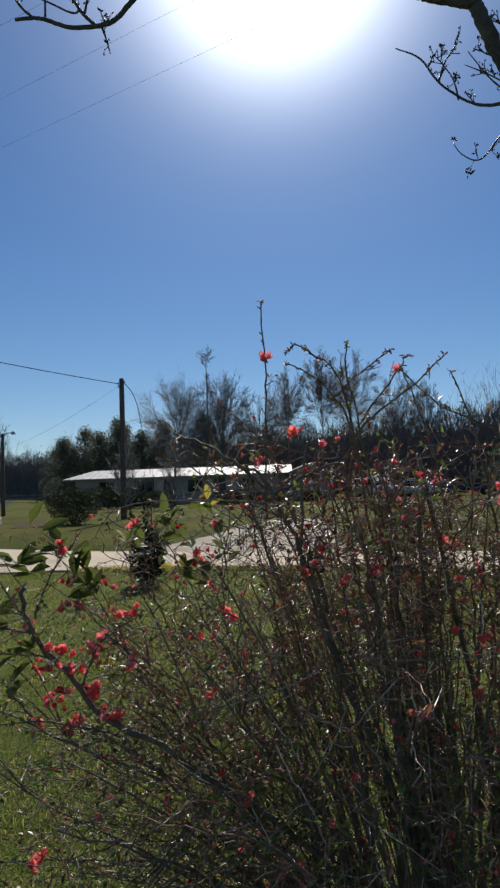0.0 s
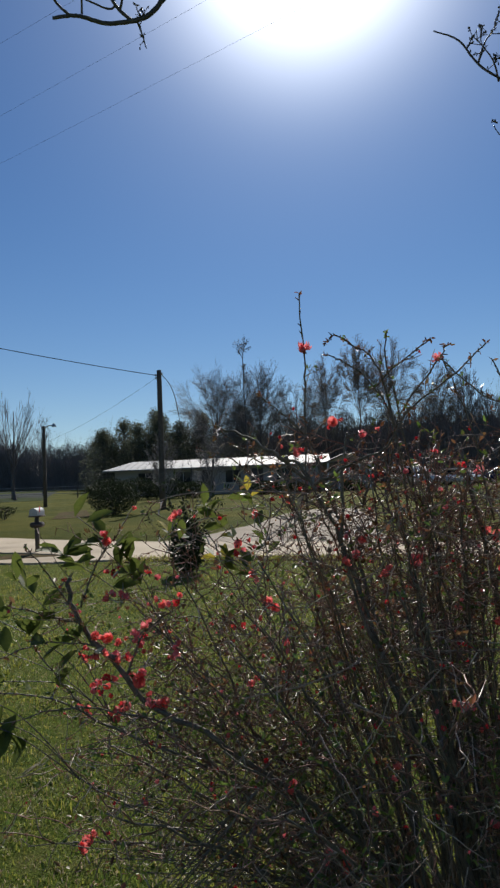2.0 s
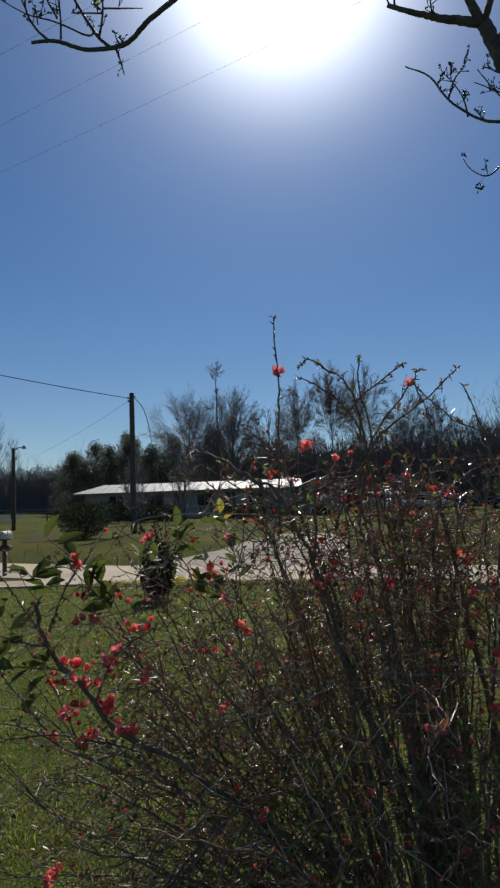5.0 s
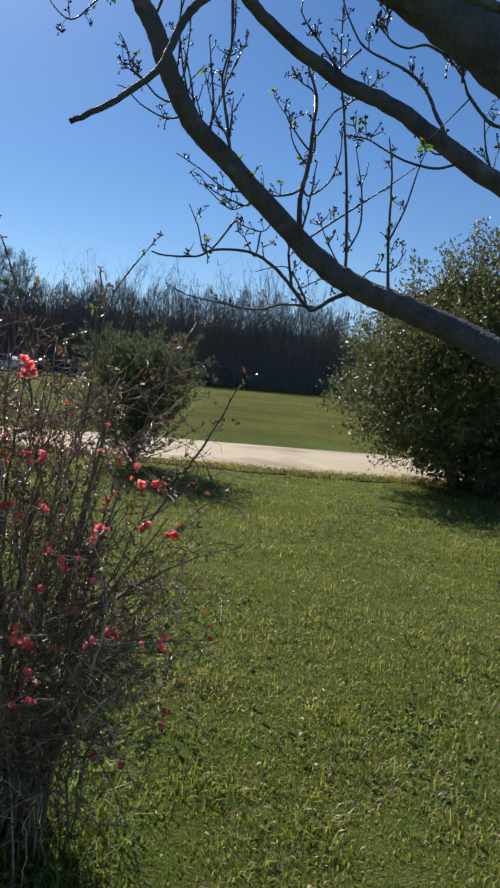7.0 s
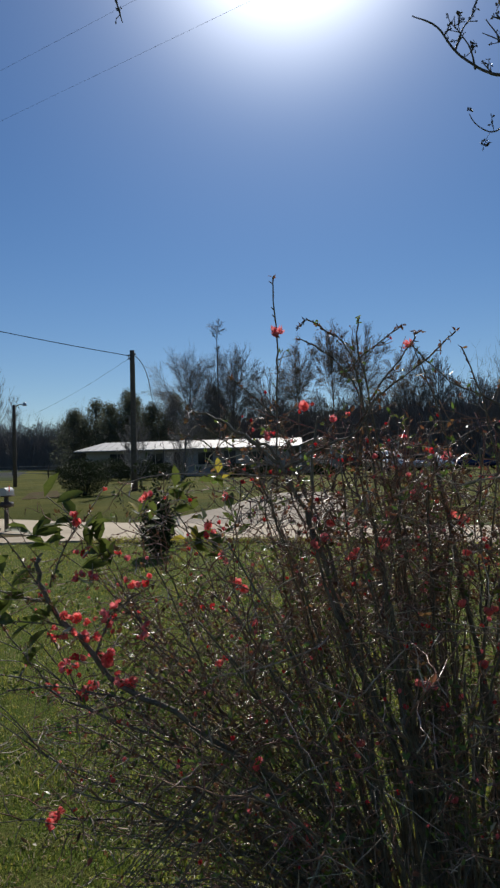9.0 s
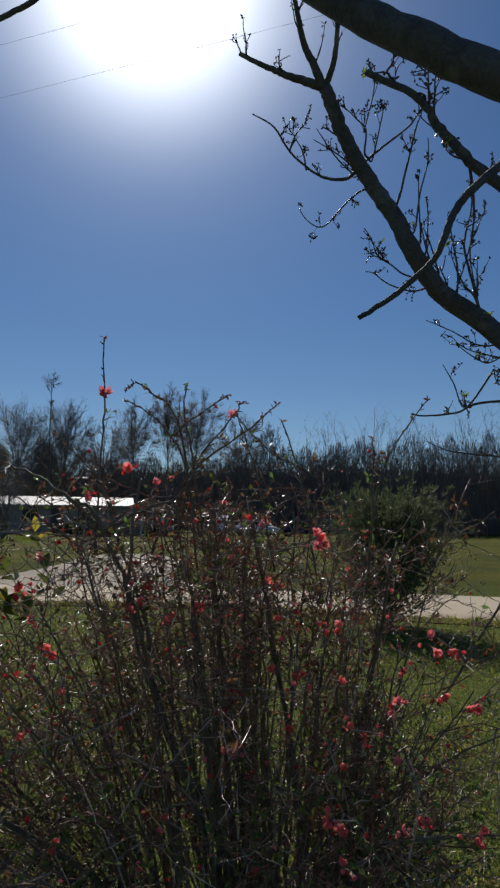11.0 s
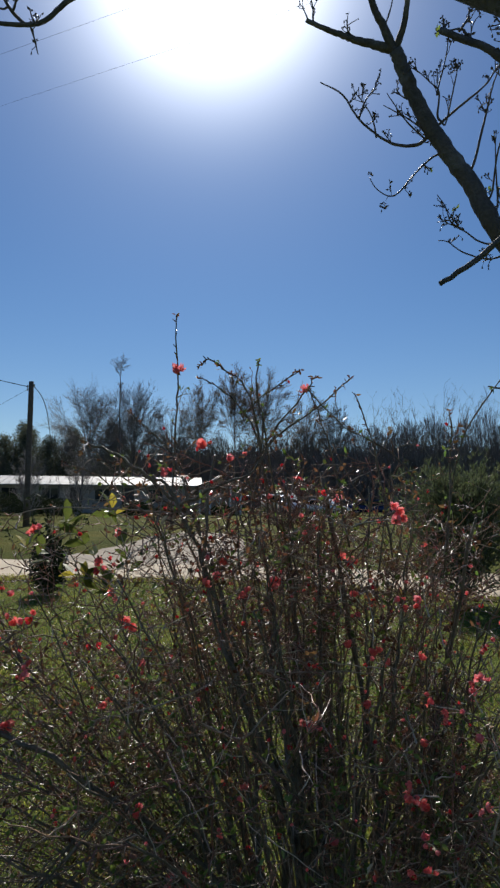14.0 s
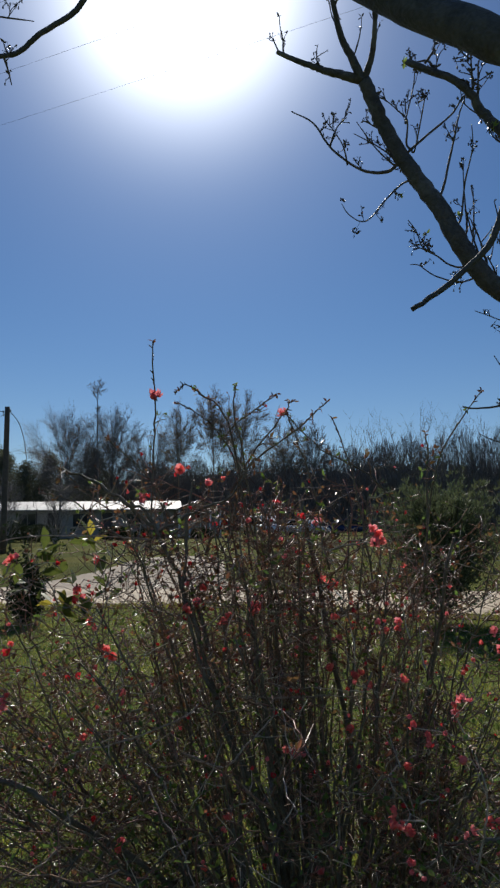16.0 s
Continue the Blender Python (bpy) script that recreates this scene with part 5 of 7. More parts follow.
limb("branch", [(0.99, 2.54, 2.94), (0.93, 2.57, 2.94), (0.86, 2.59, 2.97), (0.76, 2.60, 3.05), (0.69, 2.59, 3.14), (0.60, 2.60, 3.19)], 0.0080, 0.0024, 6, 5, 0.08)
limb("branch", [(1.03, 2.54, 2.88), (0.97, 2.57, 2.82), (0.92, 2.60, 2.76), (0.88, 2.61, 2.75), (0.83, 2.61, 2.78), (0.80, 2.59, 2.81)], 0.0045, 0.0016, 6, 5, 0.08)
limb("branch", [(1.02, 2.51, 2.98), (0.96, 2.52, 3.08), (0.91, 2.53, 3.12), (0.88, 2.54, 3.14)], 0.0045, 0.0016, 6, 5, 0.08)
limb("branch", [(1.01, 2.52, 2.97), (0.95, 2.54, 3.03), (0.85, 2.57, 3.10)], 0.0040, 0.0016, 6, 5, 0.08)
limb("branch", [(1.01, 2.53, 2.95), (0.92, 2.50, 3.00), (0.82, 2.44, 3.07)], 0.0040, 0.0016, 6, 5, 0.08)
limb("branch", [(1.05, 2.50, 3.00), (1.11, 2.46, 3.05), (1.19, 2.40, 3.11), (1.22, 2.37, 3.16), (1.24, 2.35, 3.18)], 0.0065, 0.0019, 6, 5, 0.08)
limb("branch", [(1.17, 2.47, 2.82), (1.19, 2.41, 2.97), (1.20, 2.36, 3.08), (1.21, 2.33, 3.13)], 0.0065, 0.0019, 6, 5, 0.08)
limb("branch", [(1.24, 2.46, 2.71), (1.23, 2.39, 2.83), (1.23, 2.32, 2.93), (1.21, 2.28, 3.00)], 0.0050, 0.0016, 6, 5, 0.08)
limb("branch", [(1.26, 2.45, 2.66), (1.23, 2.40, 2.81), (1.21, 2.36, 2.89)], 0.0045, 0.0016, 6, 5, 0.08)
limb("branch", [(1.04, 2.49, 3.03), (1.03, 2.45, 3.10), (0.99, 2.44, 3.13), (0.93, 2.43, 3.17)], 0.0050, 0.0016, 6, 5, 0.08)
limb("branch", [(1.03, 2.47, 3.11), (1.05, 2.43, 3.23), (1.05, 2.40, 3.32)], 0.0040, 0.0016, 6, 5, 0.08)
limb("branch", [(1.07, 2.48, 3.00), (1.07, 2.39, 3.12), (1.07, 2.37, 3.15)], 0.0040, 0.0016, 6, 5, 0.08)
limb("branch", [(0.76, 2.60, 3.06), (0.78, 2.58, 3.12), (0.82, 2.55, 3.17)], 0.0040, 0.0016, 6, 5, 0.08)
limb("branch", [(0.83, 2.60, 2.98), (0.80, 2.56, 3.04), (0.74, 2.53, 3.10)], 0.0040, 0.0016, 6, 5, 0.08)
limb("branch", [(1.03, 1.93, 2.88), (0.93, 1.96, 2.97), (0.90, 1.96, 3.00), (0.86, 1.99, 3.01)], 0.0070, 0.0021, 6, 5, 0.08)
limb("branch", [(0.89, 1.96, 2.99), (0.91, 1.94, 3.02), (0.91, 1.93, 3.04)], 0.0045, 0.0016, 6, 5, 0.08)
limb("branch", [(1.03, 1.92, 2.89), (1.00, 1.87, 2.97)], 0.0045, 0.0016, 6, 5, 0.08)
limb("branch", [(1.05, 1.93, 2.87), (1.03, 1.88, 2.96)], 0.0045, 0.0016, 6, 5, 0.08)
limb("branch", [(1.16, 1.91, 2.72), (1.21, 1.97, 2.63), (1.24, 2.02, 2.56), (1.26, 2.08, 2.47), (1.32, 2.14, 2.36)], 0.0055, 0.0016, 6, 5, 0.08)
limb("branch", [(1.16, 1.91, 2.71), (1.12, 1.93, 2.73), (1.09, 1.93, 2.75)], 0.0040, 0.0016, 6, 5, 0.08)
limb("branch", [(-0.51, 2.45, 3.21), (-0.56, 2.42, 3.25), (-0.61, 2.36, 3.32), (-0.64, 2.31, 3.37), (-0.64, 2.27, 3.42)], 0.0070, 0.0021, 7, 5, 0.08)
limb("branch", [(-0.72, 2.40, 3.21), (-0.76, 2.37, 3.24), (-0.78, 2.33, 3.28), (-0.77, 2.29, 3.34), (-0.77, 2.25, 3.40)], 0.0055, 0.0016, 7, 5, 0.08)
limb("branch", [(-0.78, 2.33, 3.28), (-0.80, 2.29, 3.33), (-0.81, 2.27, 3.35)], 0.0035, 0.0016, 7, 5, 0.08)
limb("branch", [(-0.68, 2.41, 3.22), (-0.67, 2.37, 3.28), (-0.67, 2.32, 3.34)], 0.0045, 0.0016, 7, 5, 0.08)
limb("branch", [(-0.68, 2.37, 3.27), (-0.71, 2.32, 3.33), (-0.70, 2.27, 3.40)], 0.0050, 0.0016, 7, 5, 0.08)
limb("branch", [(-0.59, 2.42, 3.24), (-0.69, 2.37, 3.26), (-0.78, 2.34, 3.27), (-0.87, 2.29, 3.30)], 0.0045, 0.0016, 7, 5, 0.08)
limb("branch", [(-0.54, 2.42, 3.25), (-0.52, 2.38, 3.31), (-0.52, 2.33, 3.38), (-0.51, 2.29, 3.43)], 0.0055, 0.0016, 7, 5, 0.08)
limb("branch", [(-0.52, 2.39, 3.30), (-0.63, 2.37, 3.29)], 0.0040, 0.0016, 7, 5, 0.08)
limb("branch", [(-0.52, 2.38, 3.31), (-0.38, 2.40, 3.32)], 0.0040, 0.0016, 7, 5, 0.08)
limb("branch", [(-0.49, 2.46, 3.21), (-0.48, 2.48, 3.18), (-0.47, 2.51, 3.14)], 0.0050, 0.0016, 7, 5, 0.08)
limb("branch", [(-0.75, 2.37, 3.25), (-0.75, 2.34, 3.29)], 0.0030, 0.0016, 7, 5, 0.08)

tw, buds, green = Geo(), Geo(), Geo()


def bud(p, s):
    for k in range(3):
        buds.scrap(p, (rand_dir(rng) + Vector((0, 0, 0.4))).normalized(), rand_dir(rng), s * rng.uniform(0.7, 1.3), s * 0.6)


for path, r0 in twigs_of:
    n = len(path)
    if r0 > 0.03:
        lo, many, reach = int(n * 0.42), 4, (0.06, 0.20)
    elif r0 > 0.0115:
        lo, many, reach = int(n * 0.25), 4, (0.05, 0.16)
    else:
        lo, many, reach = int(n * 0.25), 4, (0.015, 0.075)
    if path is limb_c:
        many, lo = 5, int(n * 0.3)
    if path is limb_d:
        many = 0
    if path[-1].x < -0.2:
        many, reach = 2, (0.015, 0.06)
    lo = min(lo, n - 3)
    for _ in range(many):
        i = rng.randint(lo, n - 2)
        along = (path[i + 1] - path[i]).normalized()
        side = along.cross(rand_dir(rng)).normalized()
        d = (along * 0.5 + side * 0.8 + Vector((0, 0, 0.75))).normalized()
        w = wander(path[i], d, rng.uniform(*reach), 6, 0.22, rng, 0.06)
        tw.tube(w, min(r0 * 0.35, 0.0042), 0.0014, 5, 0.15, rng, cap=False)
        bud(w[-1], 0.016)
        for _ in range(rng.randint(1, 3)):
            j = rng.randint(1, 5)
            dd = ((w[j] - w[j - 1]).normalized() * 0.6 + rand_dir(rng) * 0.9 + Vector((0, 0, 0.3))).normalized()
            s = wander(w[j], dd, rng.uniform(0.012, 0.05), 4, 0.3, rng, 0.05)
            tw.tube(s, 0.0021, 0.0011, 4, cap=False)
            bud(s[-1], rng.uniform(0.007, 0.016))
            if rng.random() < 0.3:
                c = s[-1] + rand_dir(rng) * 0.015 - Vector((0, 0, 0.012))
                tw.tube([s[-1], c], 0.0008, 0.0007, 3, cap=False)
                tw.tube([c, c - Vector((0, 0, 0.004)), c - Vector((0, 0, 0.009))], 0.0022, 0.003, 5)
            if rng.random() < 0.05:
                for _ in range(6):
                    green.leaf(s[-1], (rand_dir(rng) + Vector((0, 0, 0.5))).normalized(), rand_dir(rng), rng.uniform(0.012, 0.026), 0.009)
for c, s in (((0.88, 2.67, 2.73), 0.030), ((1.02, 1.93, 2.92), 0.040), ((0.82, 2.64, 2.85), 0.02)):
    for _ in range(14):
        buds.scrap(Vector(c) + rand_dir(rng) * s * 0.3, rand_dir(rng), rand_dir(rng), s * 0.6, s * 0.4)
for _ in range(7):
    i = rng.randint(int(len(limb_a) * 0.44), int(len(limb_a) * 0.64))
    d = Vector((rng.uniform(-0.25, 0.45), rng.uniform(-0.5, 0.1), 1)).normalized()
    w = wander(limb_a[i], d, rng.uniform(0.12, 0.42), 7, 0.13, rng, 0.03)
    tw.tube(w, rng.uniform(0.004, 0.0068), 0.0022, 5, 0.15, rng, cap=False)
    bud(w[-1], 0.015)
    for j in (2, 3, 4, 5, 6):
        if rng.random() < 0.75:
            s = wander(w[j], (d + rand_dir(rng) * 0.9).normalized(), rng.uniform(0.02, 0.07), 3, 0.25, rng, 0.12)
            tw.tube(s, 0.0030, 0.0018, 4, cap=False)
            bud(s[-1], rng.uniform(0.007, 0.014))
tw.tube([Vector((0.90, 2.655, 2.775)), Vector((0.885, 2.668, 2.745))], 0.0012, 0.001, 3)
for c in ((1.50, 2.36, 2.36), (1.55, 2.33, 2.30), (1.36, 1.24, 2.13)):
    near = min((q for path, r in twigs_of for q in path), key=lambda q: (q - Vector(c)).length)
    tw.tube([near, Vector(c)], 0.002, 0.001, 4)
    for _ in range(10):
        green.leaf(Vector(c), (rand_dir(rng) + Vector((0, 0, 0.4))).normalized(), rand_dir(rng), rng.uniform(0.014, 0.03), 0.011)
M_BUDLEAF = shade("fresh_green_leaf", (0.20, 0.30, 0.05), (0.32, 0.42, 0.09), 40, 0.4, 0, 100, translucent=0.5, spread=0.2)
tagged(part("twig_mass", tw, M_TWIG, tree, "fine knobbly twigs with small round fruits"), kind="stuff")
tagged(part("bud_mass", buds, M_TWIG, tree, "dark swelling buds"), kind="stuff")
tagged(part("new_foliage", green, M_BUDLEAF, tree, "fresh yellow-green leaf tufts"), kind="stuff")


# ---------------------------------------------------------------- shrubs round the lawn
def leaf_crown(g, centre, radii, count, size, r, shell=0.55, up=0.2, floor=0.03, lobes=0):
    """Leaves in an uneven crown, thicker towards its outside."""
    c = Vector(centre)
    bumps = [(rand_dir(r), r.uniform(0.10, 0.28)) for _ in range(lobes)]
    made = 0
    while made < count:
        d = rand_dir(r)
        k = r.uniform(shell ** 3, 1) ** (1 / 3)
        for b, s in bumps:
            k *= 1 + s * max(0, d.dot(b)) ** 6 - s * 0.4 * max(0, -d.dot(b)) ** 6
        p = c + Vector((d.x * radii[0], d.y * radii[1], d.z * radii[2])) * k
        if p.z < floor:
            continue
        made += 1
        out = (d * 0.7 + rand_dir(r) + Vector((0, 0, up))).normalized()
        g.scrap(p, out, rand_dir(r), size * r.uniform(0.6, 1.4), size * r.uniform(0.35, 0.65))


def big_shrub():
    r = random.Random(41)
    s = thing("evergreen_shrub", (9.5, 7.5, 0), "large dense broadleaf evergreen shrub with glinting olive leaves", "shrub")
    g = Geo()
    stems = []
    for k in range(26):
        a = r.uniform(0, 6.28)
        end = Vector((9.5 + 1.9 * math.cos(a) * r.uniform(0.3, 1), 7.5 + 1.8 * math.sin(a) * r.uniform(0.3, 1), r.uniform(1.3, 3.3)))
        b = Vector((9.5 + 0.35 * math.cos(a), 7.5 + 0.35 * math.sin(a), -0.03))
        path = smooth_path([b, b.lerp(end, 0.5) + Vector((0, 0, 0.35)), end], 5)
        g = Geo()
        g.tube(path, r.uniform(0.02, 0.045), 0.008, 6)
        part("stem", g, M_BARK, s)
    g = Geo()
    tw = Geo()
    for k in range(560):
        d = rand_dir(r)
        lob = 1 + 0.12 * math.sin(5 * d.x + 3 * d.z) * math.sin(4 * d.y + 2) + 0.07 * math.sin(11 * d.x + 2) * math.sin(9 * d.z + 1)
        c = Vector((9.5 + 2.45 * d.x * lob * r.uniform(0.6, 1.03), 7.5 + 2.2 * d.y * lob * r.uniform(0.6, 1.03), 1.80 + 2.0 * d.z * lob * r.uniform(0.6, 1.03)))
        if c.x < 8.6 and c.z < 1.6:
            c.x -= 0.28
        c.z = max(c.z, r.uniform(0.15, 0.5) + 0.5 * max(0, 8.9 - c.x))
        w = wander(c - d * 0.30, d, 0.55, 4, 0.3, r, 0.12)
        tw.tube(w, 0.006, 0.002, 3, cap=False)
        for _ in range(88):
            q = w[r.randint(1, 4)] + rand_dir(r) * r.uniform(0.02, 0.24)
            if q.z > 0.04:
                g.scrap(q, (d * 0.5 + rand_dir(r) + Vector((0, 0, 0.35))).normalized(), rand_dir(r), r.uniform(0.055, 0.10), r.uniform(0.022, 0.038))
    leaf_crown(g, (9.5, 7.5, 1.80), (1.85, 1.75, 1.70), 16000, 0.13, r, 0.3)
    tagged(part("twig_mass", tw, M_TWIG, s), kind="stuff")
    tagged(part("leaves", g, M_HOLLY, s), kind="stuff")


def juniper():
    r = random.Random(43)
    base = Vector((4.45, 9.9, 0))
    s = thing("juniper", base, "feathery dark green juniper bush on the lawn by the lane", "shrub")
    g, n = Geo(), Geo()
    g.tube([base, base + Vector((0.02, 0, 0.6)), base + Vector((0.0, 0.03, 1.5))], 0.06, 0.02, 7)
    for k in range(330):
        a = r.uniform(0, 6.28)
        h = r.uniform(0.06, 2.15)
        wide = 1.12 * math.sin(math.pi * min(1, 0.30 + h / 3.3)) ** 0.8
        d = Vector((math.cos(a), math.sin(a), r.uniform(0.3, 1.0))).normalized()
        p = base + Vector((0.05 * math.cos(a), 0.05 * math.sin(a), h * 0.75))
        w = wander(p, d, wide * r.uniform(0.6, 1.5), 6, 0.14, r, 0.12)
        g.tube(w, 0.008, 0.002, 3, cap=False)
        for i in range(2, 7):
            for _ in range(14):
                q = w[i] + rand_dir(r) * r.uniform(0, 0.13 - 0.013 * i)
                if q.z > 0.03:
                    n.scrap(q, ((w[i] - w[i - 1]).normalized() * 0.9 + rand_dir(r) * 0.8 + Vector((0, 0, 0.3))).normalized(), rand_dir(r), r.uniform(0.05, 0.12), r.uniform(0.007, 0.016))
    for k in range(34):
        a, lean = r.uniform(0, 6.28), r.uniform(0.1, 0.9)
        p = base + Vector((0.3 * math.cos(a), 0.3 * math.sin(a), r.uniform(0.6, 1.2)))
        w = wander(p, Vector((lean * math.cos(a), lean * math.sin(a), 1)), r.uniform(0.7, 1.25), 8, 0.12, r, 0.05)
        g.tube(w, 0.008, 0.002, 3, cap=False)
        for i in range(2, 9):
            for _ in range(9):
                q = w[i] + rand_dir(r) * r.uniform(0, 0.10 - 0.009 * i)
                n.scrap(q, ((w[i] - w[i - 1]).normalized() + rand_dir(r) * 0.7).normalized(), rand_dir(r), r.uniform(0.05, 0.11), r.uniform(0.006, 0.014))
    leaf_crown(n, (base.x, base.y, 0.95), (0.66, 0.66, 0.80), 1200, 0.09, r, 0.2, 0.8, 0.03, 9)
    tagged(part("branch_frame", g, M_TWIG, s), kind="stuff")
    tagged(part("needles", n, M_JUNIPER, s), kind="stuff")


def small_shrub(name, at, radius, height, seed, label, leaves=1500, size=0.06, trunk=0.0, material=None, group=""):
    r = random.Random(seed)
    x, y = at
    s = thing(name, (x, y, 0), label, "shrub", group)
    g, n = Geo(), Geo()
    for k in range(9):
        a = r.uniform(0, 6.28)
        end = Vector((x + radius * 0.7 * math.cos(a), y + radius * 0.7 * math.sin(a), height * r.uniform(0.6, 0.95)))
        g.tube(smooth_path([(x + 0.05 * math.cos(a), y + 0.05 * math.sin(a), -0.02), (x + radius * 0.25 * math.cos(a), y + radius * 0.25 * math.sin(a), trunk + height * 0.4), end], 4), 0.012 + radius * 0.012, 0.004, 5)
    tagged(part("stem_tangle", g, M_TWIG, s), kind="stuff")
    leaf_crown(n, (x, y, trunk + (height - trunk) * 0.5), (radius, radius, (height - trunk) * 0.52), leaves, size, r, 0.25, 0.3, 0.02, 7)
    tagged(part("foliage", n, material or M_SHRUB, s), kind="stuff")
    return s


big_shrub()
juniper()


def roadside_shrub():
    r = random.Random(47)
    x, y = -1.70, 11.2
    s = thing("roadside_shrub", (x, y, 0), "low dark shrub with loose leafy shoots at the lawn's edge", "shrub")
    g, n, m = Geo(), Geo(), Geo()
    leaf_crown(n, (x + 0.04, y, 0.42), (0.27, 0.27, 0.48), 3600, 0.05, r, 0.2, 0.3, 0.02)
    for k in range(16):
        a = r.uniform(0, 6.28)
        w = wander(Vector((x + 0.04 * math.cos(a), y, -0.02)), Vector((math.cos(a) * 0.55, math.sin(a) * 0.55, 1.3)), r.uniform(0.9, 1.65), 8, 0.14, r, 0.04)
        g.tube(w, 0.012, 0.003, 4)
        for i in range(3, 9):
            for _ in range(7):
                n.scrap(w[i] + rand_dir(r) * 0.05, (rand_dir(r) + Vector((0, 0, 0.2))).normalized(), rand_dir(r), r.uniform(0.05, 0.11), r.uniform(0.02, 0.035))
    tagged(part("stem_tangle", g, M_TWIG, s), kind="stuff")
    tagged(part("foliage", n, M_SHRUB, s), kind="stuff")


roadside_shrub()
small_shrub("clipped_shrub", (-12.1, 29.2), 0.42, 0.55, 51, "small rounded clipped shrub on the far lawn", 700, 0.07, 0.08, group="clipped shrubs")
small_shrub("clipped_shrub", (-15.2, 30.4), 0.40, 0.62, 52, "small rounded clipped shrub on the far lawn beside a slim tree", 700, 0.07, 0.05, group="clipped shrubs")
small_shrub("clipped_shrub", (-7.6, 30.2), 1.05, 1.5, 53, "large dark clipped shrub near the utility pole", 12000, 0.06, 0.0, group="clipped shrubs")
for k, (x, y, w, h) in enumerate(((-13.2, 50.5, 1.6, 1.35), (-11.0, 50.0, 1.7, 1.55), (-8.9, 50.2, 1.6, 1.45), (-6.8, 50.6, 1.5, 1.25), (-1.6, 53.0, 1.1, 0.95), (0.6, 53.2, 1.0, 0.8), (4.9, 55.0, 0.9, 0.75))):
    small_shrub("hedge_shrub", (x, y), w, h, 60 + k, "dark green foundation shrub in front of the low house", 6000, 0.10, 0, group="shrubs before the house")


# ---------------------------------------------------------------- mailbox, stump, poles, wires
mail = thing("mailbox", (-5.56, 15.2, 0), "light grey mailbox on a wooden post by the lane", "mailbox")
g = Geo()
g.box((-5.60, 15.16, -0.05), (-5.52, 15.24, 0.79))
part("post", g, M_POLE, mail, bevel=0.008)
g = Geo()
g.box((-5.70, 15.02, 0.79), (-5.42, 15.38, 0.82))
part("shelf", g, M_POLE, mail, bevel=0.006)
g = Geo()
g.prism([(-5.56 - 0.09 * math.cos(a), 0.90 + 0.085 * math.sin(a)) for a in [math.pi * i / 10 for i in range(11)]] + [(-5.47, 0.822), (-5.65, 0.822)], 14.98, 15.44)
part("box", g, M_BOXPAINT, mail, "light grey arched letter box", smooth=False)
g = Geo()
g.box((-5.468, 15.10, 0.90), (-5.458, 15.13, 1.02))
part("flag", g, M_PETAL_DARK, mail, "small red flag")
g = Geo()
g.box((-5.68, 15.08, 0.56), (-5.44, 15.36, 0.67))
part("paper_holder", g, M_DOOR, mail, "dark newspaper tube", bevel=0.02)

stump = thing("tree_stump", (-6.58, 13.1, 0), "short dark sawn tree stump at the lane's edge", "stump")
g = Geo()
r = random.Random(71)
g.tube([Vector((-6.58, 13.1, z)) for z in (-0.05, 0.02, 0.10, 0.20, 0.30)], 0.17, 0.125, 12, 0.08, r)
part("stump_wood", g, M_POLE, stump)

pole = thing("utility_pole", (-6.04, 33.46, 0), "tall weathered wooden utility pole with service cables", "pole")
g = Geo()
g.tube([Vector((-6.04, 33.46, z)) for z in (-0.3, 1.5, 3, 4.5, 6, 6.75)], 0.15, 0.115, 10, 0.02, r)
part("post", g, M_POLE, pole)
for z, dx in ((6.50, -0.16), (6.36, -0.15), (6.56, 0.15)):
    g = Geo()
    g.tube([Vector((-6.04, 33.46, z)), Vector((-6.04 + dx, 33.40, z))], 0.02, 0.02, 6)
    g.tube([Vector((-6.04 + dx, 33.40, z - 0.05)), Vector((-6.04 + dx, 33.40, z)), Vector((-6.04 + dx, 33.40, z + 0.05))], 0.03, 0.04, 8)
    part("insulator", g, M_STEEL, pole)


def cable(name, a, b, sag, radius, label, parent=None):
    a, b = Vector(a), Vector(b)
    pts = [a.lerp(b, t / 24) - Vector((0, 0, sag * 4 * (t / 24) * (1 - t / 24))) for t in range(25)]
    g = Geo()
    g.tube(pts, radius, radius, 4)
    if parent:
        return part(name, g, M_WIRE, parent, label)
    return tagged(part(name, g, M_WIRE), label, "cable", "overhead cables", "structure")


cable("cable", (-6.2, 33.40, 6.50), (-24.0, 17.0, 9.7), 0.40, 0.022, "black cable slung from the pole")
cable("cable", (-6.2, 33.40, 6.36), (-30, 75, 5.2), 0.8, 0.006, "thin cable running to the far lamp post")
g = Geo()
g.tube(smooth_path([(-5.89, 33.4, 6.5), (-5.63, 34.0, 6.13), (-5.56, 35.0, 5.63), (-5.73, 37.0, 5.10), (-8.2, 57.95, 2.5)], 8), 0.018, 0.018, 5)
tagged(part("cable", g, M_WIRE), "service cable drooping from the pole to the house", "cable", "overhead cables", "structure")
for p, q in (((-3.34, 9.5, 7), (-1.66, 8.39, 7)), ((-3.84, 10.91, 7), (-1.59, 9.37, 7)), ((-2.78, 7.95, 7), (-2.46, 7.76, 7))):
    p, q = Vector(p), Vector(q)
    d = (q - p).normalized() * 34
    cable("overhead_line", p - d + Vector((0, 0, 0.4)), q + d + Vector((0, 0, 0.4)), 0.4, 0.0013, "thin overhead line crossing the sky")

